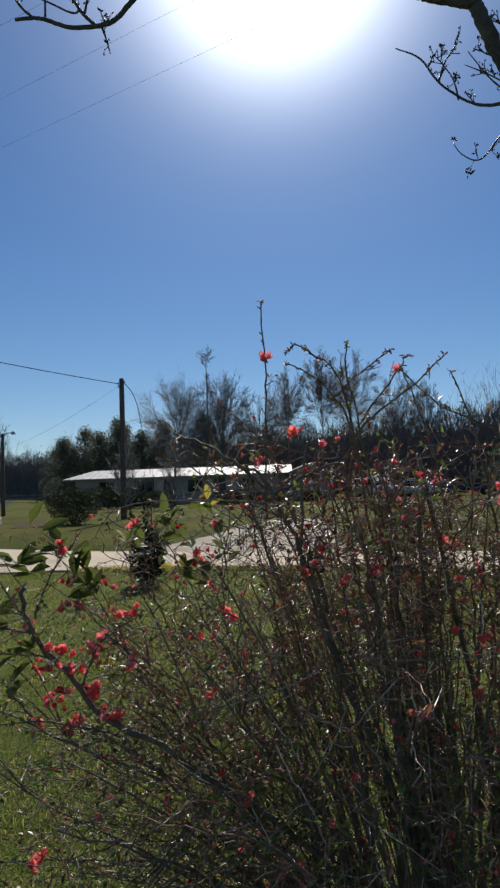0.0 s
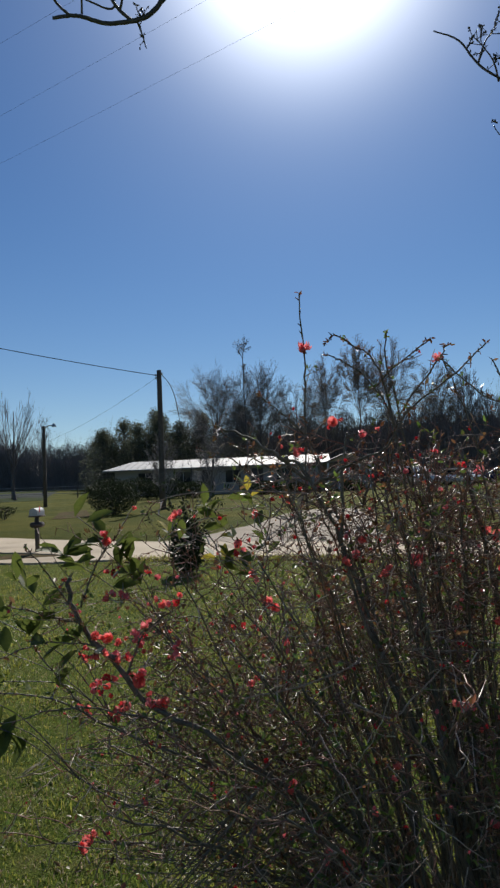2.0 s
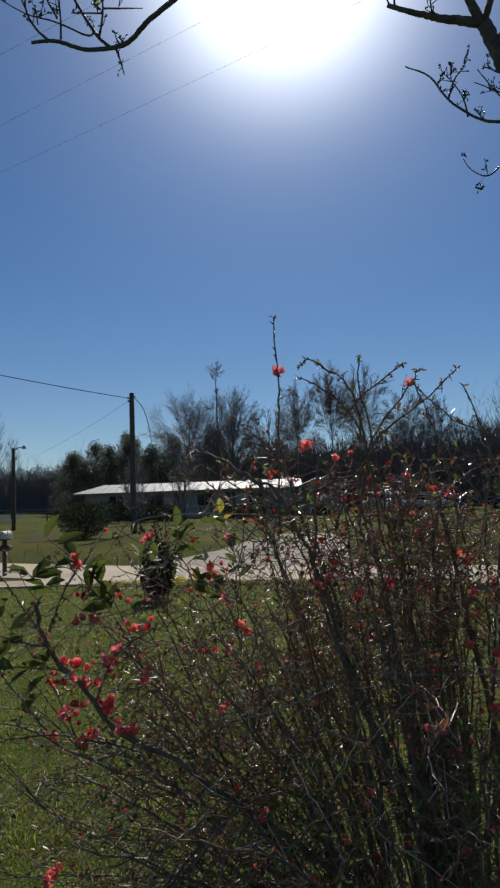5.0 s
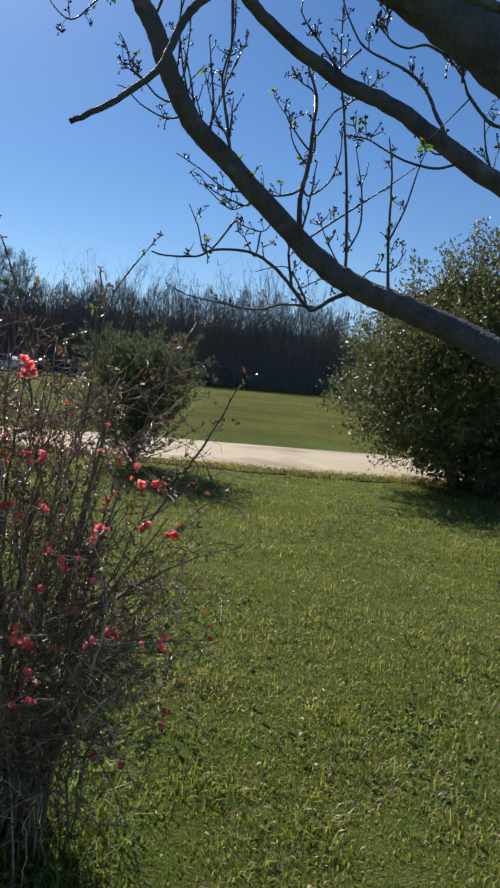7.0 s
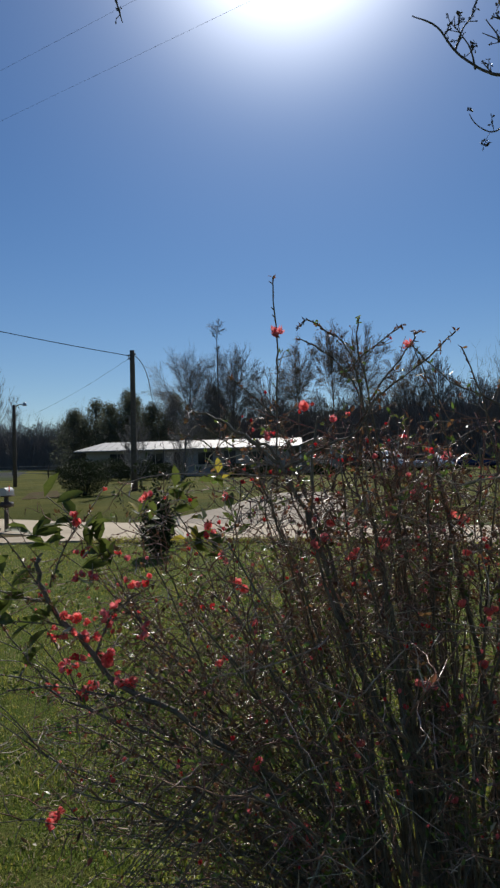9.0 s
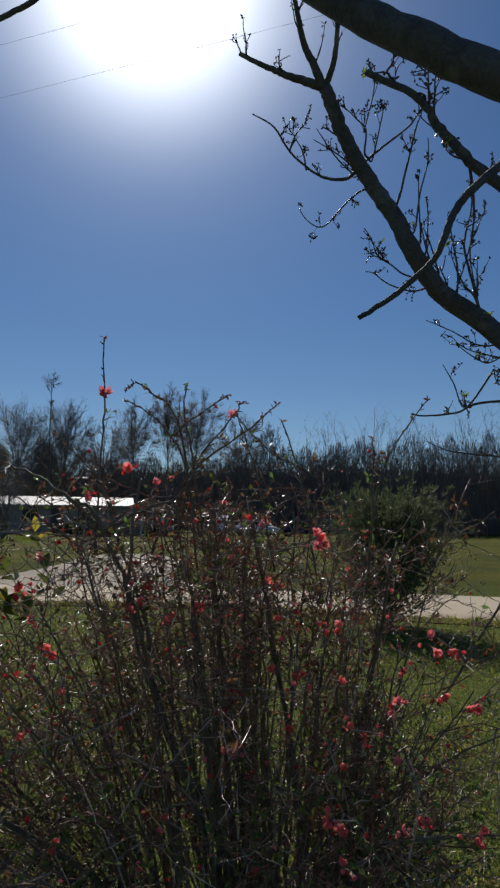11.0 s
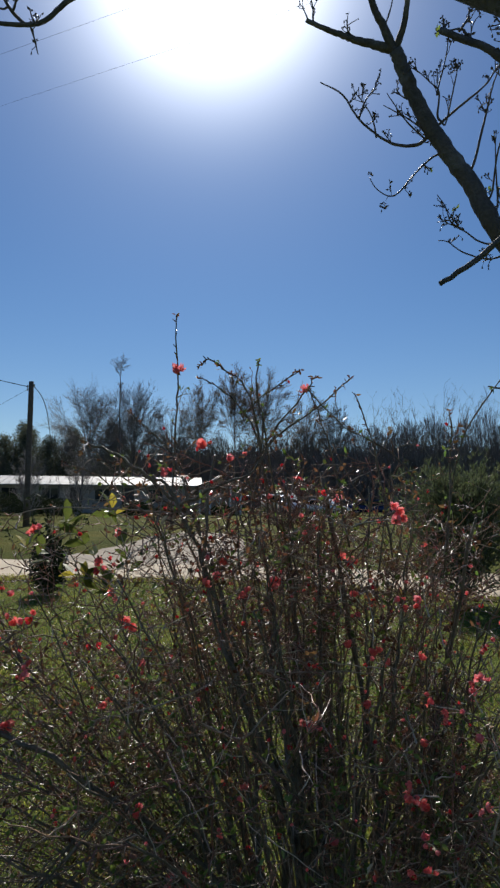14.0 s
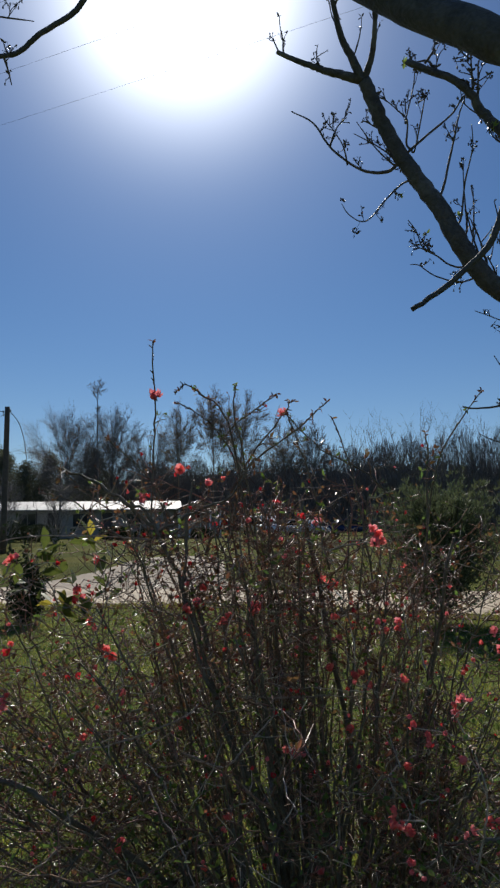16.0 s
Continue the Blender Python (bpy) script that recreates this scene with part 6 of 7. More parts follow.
lamp_post = thing("yard_lamp", (-14.8, 42, 0), "wooden yard light pole with a lamp on a short arm", "lamp post")
g = Geo()
g.tube([Vector((-14.8, 42, z)) for z in (-0.3, 2, 4, 4.95)], 0.12, 0.09, 8)
part("post", g, M_POLE, lamp_post)
g = Geo()
g.tube(smooth_path([(-14.8, 42, 4.75), (-14.5, 41.95, 4.95), (-14.15, 41.9, 4.98)], 4), 0.03, 0.03, 6)
part("arm", g, M_STEEL, lamp_post)
g = Geo()
g.tube([Vector((-14.12, 41.9, z)) for z in (5.08, 5.02, 4.94, 4.88)], 0.06, 0.15, 10)
part("lamp_head", g, M_STEEL, lamp_post)

fence = thing("field_fence", (-34, 70, 0), "low wire fence with thin posts along the field", "fence")
for i in range(16):
    g = Geo()
    x, y = -62 + i * 3.1, 66 - i * 0.35
    g.tube([Vector((x, y, -0.1)), Vector((x, y, 1.15))], 0.06, 0.055, 6)
    part("post", g, M_POLE, fence)
for z in (0.45, 0.75, 1.05):
    g = Geo()
    g.tube([Vector((-62, 66, z)), Vector((-15.5, 60.75, z))], 0.02, 0.02, 4)
    part("rail", g, M_STEEL, fence)


# ---------------------------------------------------------------- house
house = thing("low_house", (-6, 60, 0), "long low grey house with a white metal roof and front porch", "house")
g = Geo()
g.box((-14.6, 58.6, 0), (3.0, 58.8, 2.3))
g.box((-14.6, 66.0, 0), (3.0, 66.2, 2.3))
g.box((-14.6, 58.8, 0), (-14.4, 66.0, 2.3))
g.box((2.8, 58.8, 0), (3.0, 66.0, 2.3))
part("wall", g, M_WALL, house, smooth=False)
g = Geo()
# hipped at one end, ridge along the house
ridge_a, ridge_b = (-13.9, 62.4, 3.02), (3.7, 62.4, 3.12)
ea, eb, ec, ed = (-15.5, 57.9, 2.25), (3.55, 57.9, 2.36), (3.55, 66.9, 2.36), (-15.5, 66.9, 2.25)
top = [ea, eb, ec, ed, ridge_a, ridge_b]
g.v = [tuple(p) for p in top] + [(x, y, z - 0.10) for x, y, z in top]
g.f = [(0, 1, 5, 4), (2, 3, 4, 5), (3, 0, 4), (1, 2, 5), (7, 6, 10, 11), (9, 8, 11, 10), (6, 9, 10), (8, 7, 11), (0, 6, 7, 1), (1, 7, 8, 2), (2, 8, 9, 3), (3, 9, 6, 0)]
roof = part("roof", g, M_ROOF, house, "white ribbed metal roof", smooth=False)
for i in range(32):
    t = (i + 0.5) / 32
    g = Geo()
    x = -15.3 + t * 18.7
    z0, z1 = 2.25 + t * 0.11, 3.02 + t * 0.10
    y0, y1 = 57.92, 62.38
    if x < -13.9:
        y1 = y0 + (x + 15.5) / 1.6 * 4.4
        z1 = z0 + (x + 15.5) / 1.6 * 0.77
    g.add([(x - 0.02, y0, z0 + 0.004), (x + 0.02, y0, z0 + 0.004), (x + 0.02, y1, z1 + 0.004), (x - 0.02, y1, z1 + 0.004), (x - 0.012, y0, z0 + 0.03), (x + 0.012, y0, z0 + 0.03), (x + 0.012, y1, z1 + 0.03), (x - 0.012, y1, z1 + 0.03)],
          [(4, 5, 6, 7), (0, 1, 5, 4), (1, 2, 6, 5), (2, 3, 7, 6), (3, 0, 4, 7)])
    seam = part("seam", g, M_ROOF, roof, smooth=False)


def window(x0, x1, z0, z1, y):
    f = Geo()
    f.box((x0 - 0.07, y - 0.05, z1), (x1 + 0.07, y + 0.02, z1 + 0.07))
    f.box((x0 - 0.07, y - 0.05, z0 - 0.07), (x1 + 0.07, y + 0.02, z0))
    f.box((x0 - 0.07, y - 0.05, z0), (x0, y + 0.02, z1))
    f.box((x1, y - 0.05, z0), (x1 + 0.07, y + 0.02, z1))
    f.box(((x0 + x1) / 2 - 0.025, y - 0.04, z0), ((x0 + x1) / 2 + 0.025, y + 0.02, z1))
    w = part("window", f, M_WALL, house, "grey framed window", smooth=False)
    p = Geo()
    p.box((x0, y - 0.015, z0), (x1, y - 0.005, z1))
    part("pane", p, M_GLASS, w, smooth=False)


for x in (-12.6, -9.4, -5.2, -0.9):
    window(x, x + 1.25, 0.95, 1.95, 58.6)
for x in (-3.0, -7.2):
    g = Geo()
    g.box((x, 58.54, 0.05), (x + 0.95, 58.6, 2.05))
    d = part("door", g, M_DOOR, house, "dark front door", smooth=False)
    g = Geo()
    g.tube([Vector((x + 0.84, 58.53, 1.0)), Vector((x + 0.84, 58.49, 1.0))], 0.02, 0.03, 8)
    part("door_knob", g, M_STEEL, d)
# porch wing with a tan gable
g = Geo()
g.prism([(3.2, 2.35), (6.9, 2.35), (5.05, 3.05)], 58.0, 58.1)
part("gable", g, M_TAN, house, "tan boarded porch gable", smooth=False)
g = Geo()
g.add([(3.0, 57.8, 2.30), (5.05, 57.8, 3.12), (7.1, 57.8, 2.30), (3.0, 66, 2.30), (5.05, 66, 3.12), (7.1, 66, 2.30), (3.0, 57.8, 2.22), (5.05, 57.8, 3.04), (7.1, 57.8, 2.22), (3.0, 66, 2.22), (5.05, 66, 3.04), (7.1, 66, 2.22)],
      [(0, 1, 4, 3), (1, 2, 5, 4), (7, 6, 9, 10), (8, 7, 10, 11), (0, 6, 7, 1), (1, 7, 8, 2), (0, 3, 9, 6), (2, 8, 11, 5), (3, 4, 10, 9), (4, 5, 11, 10)])
part("porch_roof", g, M_DOOR, house, "dark shingled porch roof", smooth=False)
g = Geo()
g.box((3.05, 61.0, 0), (6.9, 61.2, 2.3))
part("porch_wall", g, M_WALL, house, smooth=False)
for x in (3.35, 4.2, 5.05, 5.9, 6.75):
    g = Geo()
    g.box((x - 0.07, 57.98, 0), (x + 0.07, 58.12, 2.30))
    part("porch_post", g, M_TRIM, house, "white porch post", smooth=False)
for x in (-8.0, -4.0, 0.0):
    g = Geo()
    g.box((x - 0.05, 57.98, 0), (x + 0.05, 58.08, 2.24))
    part("eave_post", g, M_DOOR, house, "dark post under the eave", smooth=False)


# ---------------------------------------------------------------- parked vehicles
def vehicle(name, at, turn, paint, length, height, label, boxy):
    e = thing(name, (0, 0, 0), label, "car", "vehicles parked beyond the driveway")
    L, H, w = length / 2, height, 0.88
    if boxy:
        side = [(-L, 0.35), (L, 0.35), (L, 0.85), (L * 0.62, 1.0), (L * 0.42, H), (-L * 0.92, H), (-L, 1.0)]
        glass = [(L * 0.57, 1.02), (L * 0.40, H - 0.10), (-L * 0.86, H - 0.10), (-L * 0.9, 1.02)]
    else:
        side = [(-L, 0.32), (L, 0.32), (L, 0.66), (L * 0.5, 0.86), (L * 0.18, H), (-L * 0.45, H), (-L * 0.78, 0.92), (-L, 0.86)]
        glass = [(L * 0.44, 0.88), (L * 0.16, H - 0.07), (-L * 0.43, H - 0.07), (-L * 0.70, 0.92)]
    g = Geo()
    g.prism(side, -w, w)
    part("body", g, paint, e, bevel=0.07)
    for y0 in (-w - 0.006, w - 0.002):
        g = Geo()
        g.prism(glass, y0, y0 + 0.008)
        part("side_window", g, M_GLASS, e, smooth=False)
    for (xa, za), (xb, zb) in (((glass[0][0] + 0.10, glass[0][1] + 0.01), (glass[1][0] + 0.09, glass[1][1] + 0.02)), ((glass[3][0] - 0.10, glass[3][1]), (glass[2][0] - 0.09, glass[2][1]))):
        g = Geo()
        g.add([(xa, -w + 0.1, za), (xa, w - 0.1, za), (xb, w - 0.14, zb), (xb, -w + 0.14, zb)], [(0, 1, 2, 3)])
        g.add([(xa - 0.02, -w + 0.1, za - 0.01), (xa - 0.02, w - 0.1, za - 0.01), (xb - 0.02, w - 0.14, zb - 0.01), (xb - 0.02, -w + 0.14, zb - 0.01)], [(3, 2, 1, 0)])
        part("windscreen", g, M_GLASS, e, smooth=False)
    for sx in (-0.62, 0.64):
        for sy in (-w + 0.04, w - 0.24):
            g = Geo()
            g.tube([Vector((sx * L, sy, 0.33)), Vector((sx * L, sy + 0.20, 0.33))], 0.33, 0.33, 20)
            wheel = part("wheel", g, M_TYRE, e)
            g = Geo()
            g.tube([Vector((sx * L, sy - 0.006, 0.33)), Vector((sx * L, sy + 0.206, 0.33))], 0.20, 0.20, 14)
            part("rim", g, M_STEEL, wheel)
    for sy in (-0.62, 0.62):
        g = Geo()
        g.box((L - 0.05, sy - 0.16, 0.60), (L + 0.012, sy + 0.16, 0.72))
        part("headlight", g, M_LAMP, e, bevel=0.01)
    e.matrix_world = pose(*at, 0, 0, turn)
    return e


vehicle("white_van", (11.0, 62.0, 0.0), -65, M_WHITECAR, 4.6, 1.75, "white parked van with glinting windscreen near the house", True)
vehicle("white_car", (14.6, 60.5, 0.0), -40, M_WHITECAR, 4.4, 1.40, "white parked car on the far lawn", False)
vehicle("blue_car", (18.6, 60.0, 0.0), -8, M_BLUECAR, 4.5, 1.40, "dark blue parked car on the far lawn before the woods", False)


# ---------------------------------------------------------------- trees beyond
def bare_crown(g, base, height, spread, r, limbs=9, lean=0.0, low=0.3, fine=4, thick=1.0, steep=0.6, mids=5):
    """A leafless tree: trunk, limbs, branches and twigs."""
    ends = []
    b = Vector(base)
    top = b + Vector((lean + r.uniform(-0.3, 0.3), r.uniform(-0.3, 0.3), height * 0.8))
    trunk = [p + rand_dir(r) * 0.05 for p in smooth_path([b, b.lerp(top, 0.5) + Vector((r.uniform(-0.3, 0.3), 0, 0)), top], 5)]
    g.tube(trunk, 0.018 * height * thick, 0.004 * height * thick, 6)
    for k in range(limbs):
        t = low + (1 - low) * (k + r.random()) / limbs
        i = min(int(t * (len(trunk) - 1)), len(trunk) - 2)
        a = r.uniform(0, 6.28)
        reach = spread * (1.15 - 0.6 * t) * r.uniform(0.7, 1.15)
        d = Vector((math.cos(a), math.sin(a), steep + t * 0.9)).normalized()
        w = wander(trunk[i], d, reach, 6, 0.16, r, 0.10)
        g.tube(w, 0.0055 * height * thick * (1.2 - t * 0.6), 0.0012 * height, 4, cap=False)
        for m in range(mids):
            q = w[r.randint(2, 6)]
            d2 = (d * 0.7 + rand_dir(r) * 0.7 + Vector((0, 0, 0.35))).normalized()
            w2 = wander(q, d2, reach * r.uniform(0.25, 0.5), 4, 0.2, r, 0.08)
            g.tube(w2, 0.0026 * height * thick, 0.0012 * height, 3, cap=False)
            for _ in range(fine):
                q2 = w2[r.randint(1, 4)]
                w3 = wander(q2, (d2 + rand_dir(r) * 0.8 + Vector((0, 0, 0.2))).normalized(), reach * r.uniform(0.10, 0.24), 2, 0.2, r)
                g.tube(w3, 0.0017 * height * thick, 0.0009 * height, 3, cap=False)
                ends.append(w3[-1])
    return ends


def round_crown(g, base, height, wide, low, r, limbs=26, subs=8, fine=8, thick=1.0, upright=0.0):
    """A leafless tree whose limbs fan out to a rounded crown of fine twigs."""
    b = Vector(base)
    fork = b + Vector((r.uniform(-0.3, 0.3), 0, height * low))
    crown = b + Vector((0, 0, height * (0.5 + low * 0.5)))
    tall = height * (0.5 - low * 0.5)
    g.tube(smooth_path([b, b.lerp(fork, 0.5) + rand_dir(r) * 0.1, fork, crown, crown + Vector((0, 0, tall * 0.6))], 4), 0.016 * height * thick, 0.02, 6)
    ends = []
    for k in range(limbs):
        u = rand_dir(r)
        if upright:
            u.z = 0.35 + abs(u.z)
            u.normalize()
        if u.z < -0.35:
            u.z = -u.z
        k2 = r.uniform(0.72, 1.0)
        goal = crown + Vector((u.x * wide * k2, u.y * wide * k2, u.z * tall * k2))
        start = fork.lerp(crown, r.uniform(0.0, 0.7))
        path = smooth_path([start, start.lerp(goal, 0.45) + rand_dir(r) * 0.3 + Vector((0, 0, -0.05 * height * abs(u.x))), goal], 4)
        g.tube(path, 0.0034 * height * thick, 0.012, 4, cap=False)
        for m in range(subs):
            i = r.randint(3, len(path) - 2)
            out = Vector(((path[i].x - crown.x) / wide, (path[i].y - crown.y) / wide, (path[i].z - crown.z) / tall))
            d = ((path[i + 1] - path[i]).normalized() * 0.8 + rand_dir(r) * 0.55 + out * 0.8 + Vector((0, 0, upright))).normalized()
            w = wander(path[i], d, min(wide, tall) * r.uniform(0.22, 0.5), 3, 0.16, r)
            g.tube(w, 0.014, 0.007, 3, cap=False)
            for _ in range(fine):
                q = w[r.randint(1, 3)]
                w2 = wander(q, (d + rand_dir(r) * 0.7 + Vector((0, 0, upright))).normalized(), min(wide, tall) * r.uniform(0.12, 0.28), 1, 0.2, r)
                g.tube(w2, 0.0105, 0.006, 3, cap=False)
                ends.append(w2[-1])
    return ends


def bare_tree(at, height, spread, seed, label, limbs=11, lean=0.0, low=0.3, fine=5, thick=1.0, fuzz=0, fuzz_at=None, steep=0.6, mids=5, material=None, leafy=0, tuft=False, group="leafless trees at the wood's edge"):
    r = random.Random(seed)
    e = thing("bare_tree", (at[0], at[1], 0), label, "tree", group)
    g = Geo()
    ends = bare_crown(g, (at[0], at[1], -0.1), height, spread, r, limbs, lean, low, fine, thick, steep, mids)
    if tuft:
        round_crown(g, (at[0] - 0.15, at[1], height * 0.745), 2.5, 1.15, 0.1, r, 18, 5, 5, 0.5)
    part("wood", g, material or M_WOODS, e)
    if leafy:
        n = Geo()
        for p in ends:
            for _ in range(leafy):
                n.scrap(p + rand_dir(r) * r.uniform(0, 0.18), rand_dir(r), rand_dir(r), r.uniform(0.06, 0.13), r.uniform(0.03, 0.06))
        tagged(part("foliage", n, M_PINE, e), kind="stuff")
    if fuzz:
        n = Geo()
        c, rad = fuzz_at or ((at[0] + lean, at[1], height * 0.74), (spread * 0.8, spread * 0.8, height * 0.28))
        leaf_crown(n, c, rad, fuzz, 0.11, r, 0.1, 0.5, lobes=6)
        tagged(part("budding_crown", n, M_FUZZ, e), kind="stuff")
    return e


def round_tree(at, height, wide, low, seed, label, limbs=26, subs=8, fine=8, thick=1.0, material=None, upright=0.0):
    r = random.Random(seed)
    e = thing("bare_tree", (at[0], at[1], 0), label, "tree", "leafless trees at the wood's edge")
    g = Geo()
    round_crown(g, (at[0], at[1], -0.1), height, wide, low, r, limbs, subs, fine, thick, upright)
    part("wood", g, material or M_WOODS, e)
    return e


round_tree((-8.4, 86), 14.6, 5.0, 0.25, 81, "spreading leafless tree at the wood's edge", 44, 12, 13)
bare_tree((-4.6, 84), 21.0, 1.6, 82, "leafless tree with a lone round tuft of twigs at its top", 8, -0.15, 0.40, 6, 0.45, tuft=True)
round_tree((-3.2, 87), 14.6, 4.2, 0.3, 83, "rounded leafless tree behind the low house", 38, 12, 13)
round_tree((1.4, 87), 13.2, 3.6, 0.3, 84, "rounded leafless tree behind the low house", 30, 11, 12)
round_tree((5.0, 85), 16.0, 2.6, 0.42, 85, "tall slender leafless tree with pale budding crown", 30, 11, 15, 0.42, M_FUZZ)
round_tree((8.9, 85), 17.7, 2.5, 0.44, 86, "tall slender leafless tree with pale budding crown", 32, 11, 15, 0.42, M_FUZZ)
round_tree((12.6, 85), 17.4, 3.0, 0.42, 87, "tall slender leafless tree with pale budding crown", 34, 11, 15, 0.42, M_FUZZ)
round_tree((18.0, 85), 14.8, 2.6, 0.42, 88, "leafless tree with pale reddish budding crown", 28, 11, 14, 0.42, M_FUZZ)
round_tree((21.6, 84), 13.8, 2.0, 0.42, 89, "leafless tree with pale budding crown", 26, 10, 12, 0.6)
round_tree((-23.8, 60), 9.4, 3.3, 0.22, 90, "lone leafless tree with upright limbs beyond the yard light", 22, 5, 4, 1.1, M_TWIG, 0.9)
bare_tree((-27, 76), 8.2, 3.6, 91, "lone leafless tree beside the field", 14, 0.2, 0.25, 6, 0.6, steep=1.5, material=M_BARK)
bare_tree((-15.5, 30.6), 9.0, 2.2, 92, "slim tree with sparse leaves beside the dark evergreen", 26, -0.1, 0.22, 5, 0.7, steep=0.5, material=M_BARK, leafy=5)
bare_tree((-5.2, 46), 4.0, 2.2, 93, "bare many-stemmed ornamental shrub before the house", 26, 0.1, 0.06, 8, 1.5, steep=0.9)
bare_tree((-8.2, 46.5), 3.9, 2.1, 94, "bare many-stemmed ornamental shrub before the house", 26, -0.1, 0.06, 8, 1.5, steep=0.9)


def conifer(name, at, height, radius, seed, label, clumps, per, size, material, low=0.12, group=""):
    r = random.Random(seed)
    x, y = at
    e = thing(name, (x, y, 0), label, "tree", group)
    g, n = Geo(), Geo()
    g.tube([Vector((x + r.uniform(-0.05, 0.05) * z, y, z)) for z in [height * k / 6 - 0.1 for k in range(7)]], height * 0.022, height * 0.004, 7)
    for k in range(clumps):
        t = low + (1 - low) * r.random() ** 0.85
        wide = radius * math.sin(math.pi * min(0.97, 0.30 + 0.68 * t)) * r.uniform(0.35, 1.08)
        a = r.uniform(0, 6.28)
        c = Vector((x + wide * math.cos(a), y + wide * math.sin(a), t * height + r.uniform(-0.2, 0.2)))
        g.tube([Vector((x, y, max(0.1, c.z - wide * 0.35))), c.lerp(Vector((x, y, c.z)), 0.4), c], 0.03, 0.01, 3, cap=False)
        leaf_crown(n, c, (0.22 + size * 2.6, 0.22 + size * 2.6, 0.16 + size * 1.8), per, size, r, 0.1, 0.3, 0.05)
    part("trunk", g, M_BARK, e)
    part("crown", n, material, e)
    return e


conifer("dark_evergreen", (-19.6, 29.6), 12.1, 4.3, 101, "large dense dark evergreen tree beside the far track", 640, 150, 0.14, M_CEDAR, 0.05)
for k, (x, y, h, w) in enumerate(((-22.8, 86, 7.4, 2.6), (-20.6, 88, 8.8, 2.9), (-18.2, 85, 8.0, 2.8), (-15.8, 87, 9.3, 3.0), (-13.2, 86, 8.0, 2.8), (-10.8, 89, 9.6, 3.0), (-5.5, 90, 9.8, 3.0), (-17.0, 91, 10.2, 3.0))):
    conifer("pine_tree", (x, y), h, w, 110 + k, "dark rounded pine tree behind the low house", 300, 30, 0.20, M_PINE, 0.06, "pines behind the house")


# the woods that close the view
WOODS = [(-260, 190, 9, 12), (-150, 175, 8.5, 11), (-60, 140, 8, 10), (-30, 106, 6.2, 7.5), (-24, 94, 6.4, 8.2), (0, 92, 8.2, 9.6), (14, 86, 8.6, 9.8), (24, 78, 8.6, 10.8), (31, 70, 8.4, 11.4), (48, 71, 9.0, 12.8), (66, 78, 9.4, 13.0), (100, 86, 10, 14), (200, 60, 11, 14), (260, -40, 11, 14)]


def woods_at(s):
    k = min(int(s), len(WOODS) - 2)
    t = s - k
    return [WOODS[k][i] * (1 - t) + WOODS[k + 1][i] * t for i in range(4)]


def spread_s(r):
    """A place along the wood's edge, most of them where the view dwells."""
    seg = r.choices(range(len(WOODS) - 1), weights=(3, 7, 14, 8, 9, 10, 10, 10, 14, 12, 8, 6, 3))[0]
    return seg + r.random()


# flat panels added behind the trees to close sky gaps and darken the wood
g = Geo()
r = random.Random(77)
for k in range((len(WOODS) - 1) * 40):
    x0, y0, h0, t0 = woods_at(k / 40)
    x1, y1, h1, t1 = woods_at(min((k + 1) / 40, len(WOODS) - 1.0001))
    for shift, part_of in ((9.0, 0.92), (11.0, 1.0)):
        a = Vector((x0, y0, 0)) + Vector((x0, y0, 0)).normalized() * shift
        b = Vector((x1, y1, 0)) + Vector((x1, y1, 0)).normalized() * shift
        ha, hb = h0 * part_of * r.uniform(0.80, 0.98), h1 * part_of * r.uniform(0.80, 0.98)
        m = a.lerp(b, 0.5)
        g.add([(a.x, a.y, -0.5), (b.x, b.y, -0.5), (b.x, b.y, hb), (m.x, m.y, max(ha, hb) * r.uniform(0.98, 1.08)), (a.x, a.y, ha)], [(0, 1, 2, 3, 4)])
tagged(part("woods_backdrop", g, M_BRUSH, smooth=False), "flat brush-coloured panels added behind the leafless wood to close its gaps", "woods", kind="stuff")
r = random.Random(131)
g = Geo()
for _ in range(165000):
    x, y, h, top = woods_at(spread_s(r))
    dep = r.random() ** 1.4 * 9
    z = h * (1 - r.random() ** 1.3) * r.uniform(0.75, 1.22)
    z *= 0.82 + 0.18 * math.sin(x * 0.9) * math.sin(x * 0.37 + 1)
    if r.random() < 0.45:
        z = top * (0.50 + 0.48 * r.random() ** 1.4) * (0.90 + 0.10 * math.sin(x * 1.9) * math.sin(x * 0.71 + 2))
    away = Vector((x, y, 0)).normalized() * dep
    far = 1.0 if y < 130 else 1.7
    g.scrap(Vector((x, y, z * 0.95)) + away, (rand_dir(r) * 0.35 + Vector((0, 0, 1))).normalized(), rand_dir(r), r.uniform(0.5, 1.4) * far, r.uniform(0.025, 0.07) * far)
tagged(part("woodland_brush", g, M_BRUSH), "dense shaded brush and saplings along the wood's edge", "woods", kind="stuff")
g = Geo()
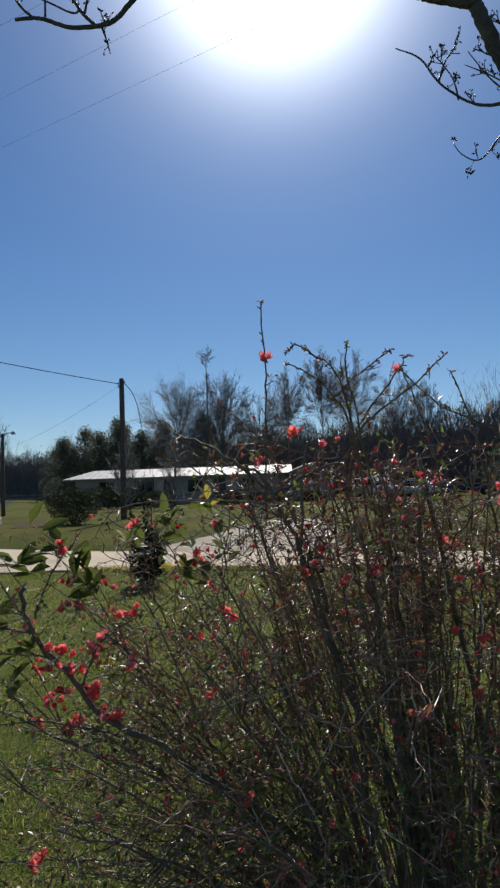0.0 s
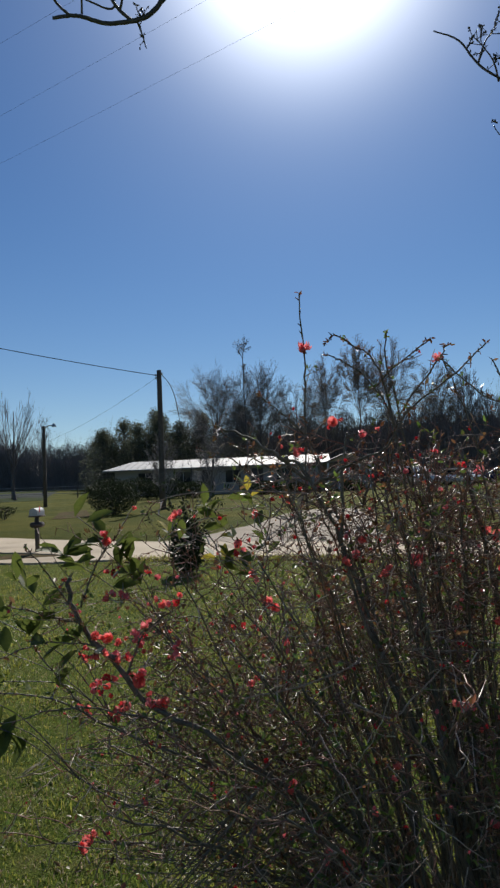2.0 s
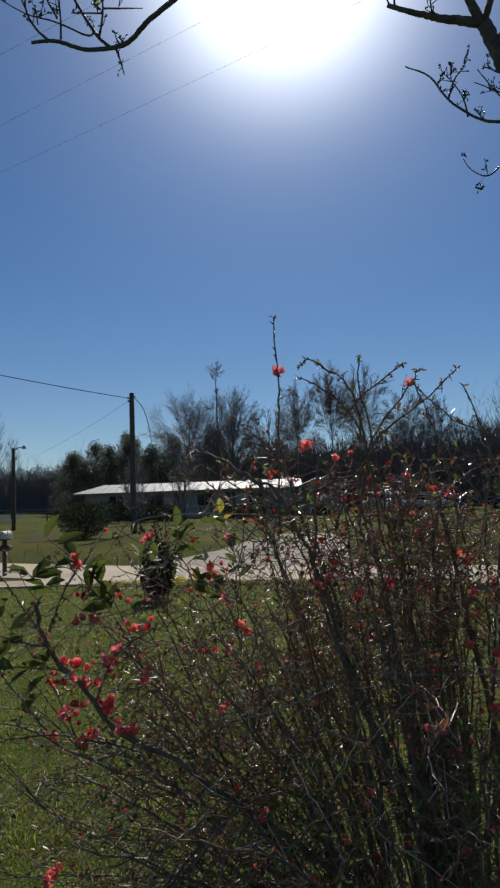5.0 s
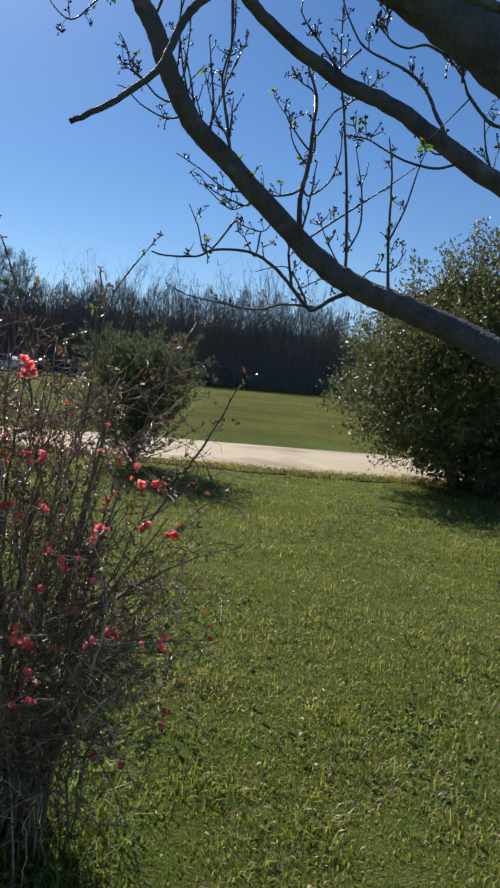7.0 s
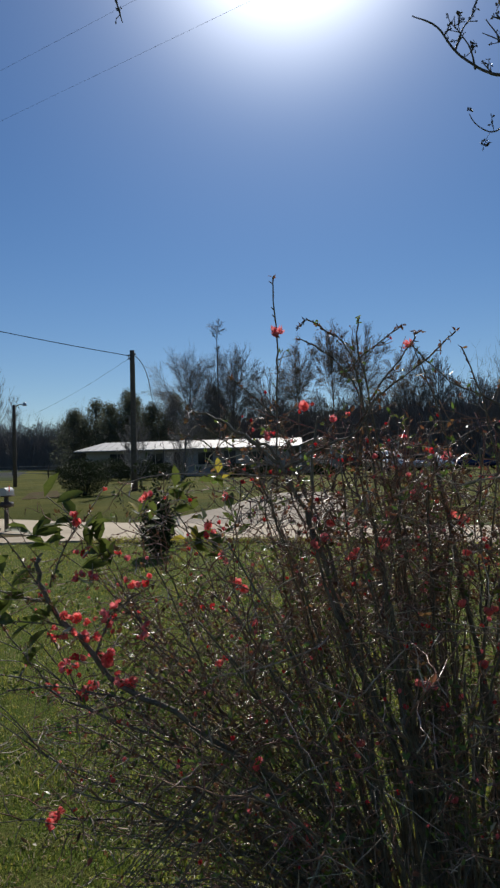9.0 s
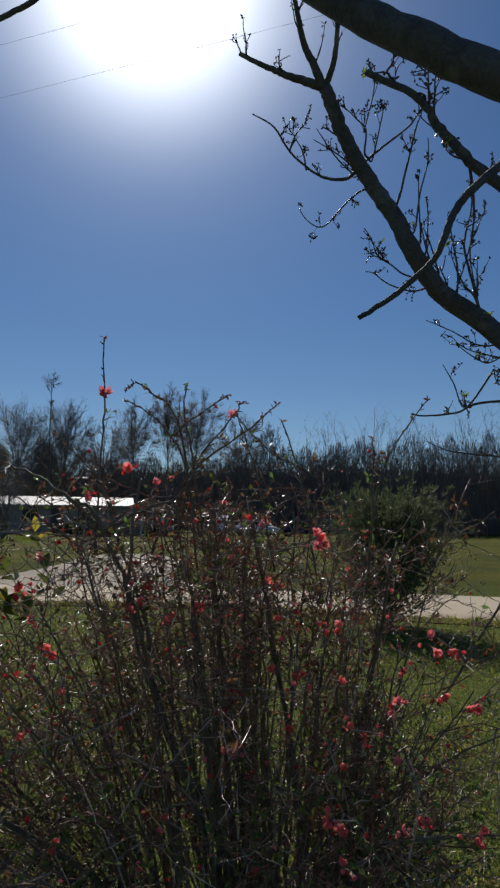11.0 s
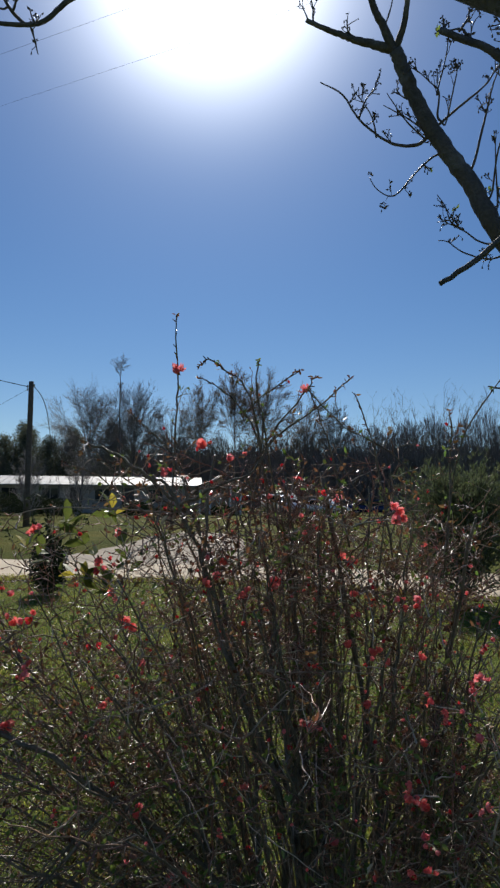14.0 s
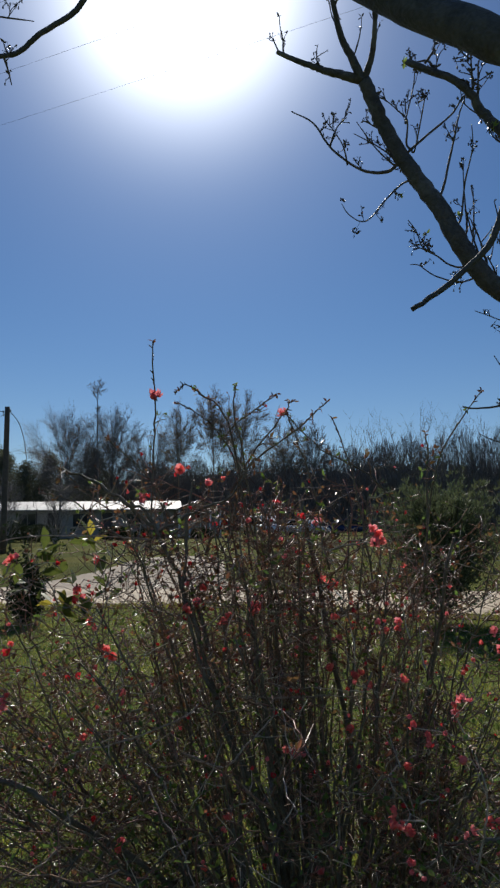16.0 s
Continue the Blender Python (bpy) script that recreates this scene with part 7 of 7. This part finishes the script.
for _ in range(700):
    x, y, h, top = woods_at(spread_s(r))
    away = Vector((x, y, 0)).normalized() * r.uniform(0, 10)
    b = Vector((x, y, -0.1)) + away
    H = top * r.uniform(0.72, 1.08)
    t = wander(b, Vector((0, 0, 1)), H * 0.95, 7, 0.035, r, 0.08)
    g.tube(t, 0.0055 * H, 0.0006 * H, 4, cap=False)
    for k in range(8):
        q = t[r.randint(2, 7)]
        w = wander(q, (rand_dir(r) * 0.5 + Vector((0, 0, 1))).normalized(), H * r.uniform(0.10, 0.26), 2, 0.14, r, 0.1)
        g.tube(w, 0.0017 * H, 0.0005 * H, 3, cap=False)
        for m in range(4):
            w2 = wander(w[r.randint(1, 2)], (rand_dir(r) * 0.7 + Vector((0, 0, 0.8))).normalized(), H * r.uniform(0.04, 0.12), 1, 0.15, r)
            g.tube(w2, 0.0010 * H, 0.0005 * H, 3, cap=False)
tagged(part("far_woods", g, M_WOODS), "wall of tall leafless trees closing the far lawn", "woods", kind="stuff")
g = Geo()
for _ in range(46):
    x, y, h, top = woods_at(spread_s(r))
    away = Vector((x, y, 0)).normalized() * r.uniform(2, 9)
    c = Vector((x, y, h * r.uniform(0.75, 1.0))) + away
    leaf_crown(g, c, (1.2, 1.2, 1.6), 150, 0.28, r, 0.1, 0.4)
tagged(part("woods_evergreens", g, M_PINE), "dark evergreen tops among the leafless woods", "woods", kind="stuff")


# ---------------------------------------------------------------- dead wood on the lawn
def dead_twig(at, turn, seed):
    r = random.Random(seed)
    e = thing("dead_twig", (at[0], at[1], 0), "bleached dry twig lying on the lawn", "twig", "dry twigs on the lawn")
    for k in range(6):
        d = Vector((math.cos(turn + r.uniform(-0.7, 0.7)), math.sin(turn + r.uniform(-0.7, 0.7)), r.uniform(0.02, 0.3))).normalized()
        p = Vector((at[0] + r.uniform(-0.05, 0.05), at[1] + r.uniform(-0.05, 0.05), 0.03))
        w = wander(p, d, r.uniform(0.10, 0.22), 5, 0.35, r)
        g = Geo()
        g.tube([Vector((q.x, q.y, max(q.z, 0.02))) for q in w], 0.0035, 0.0012, 5)
        part("stick", g, M_PALE, e)
    return e


dead_twig((-1.44, 3.67), 0.5, 301)
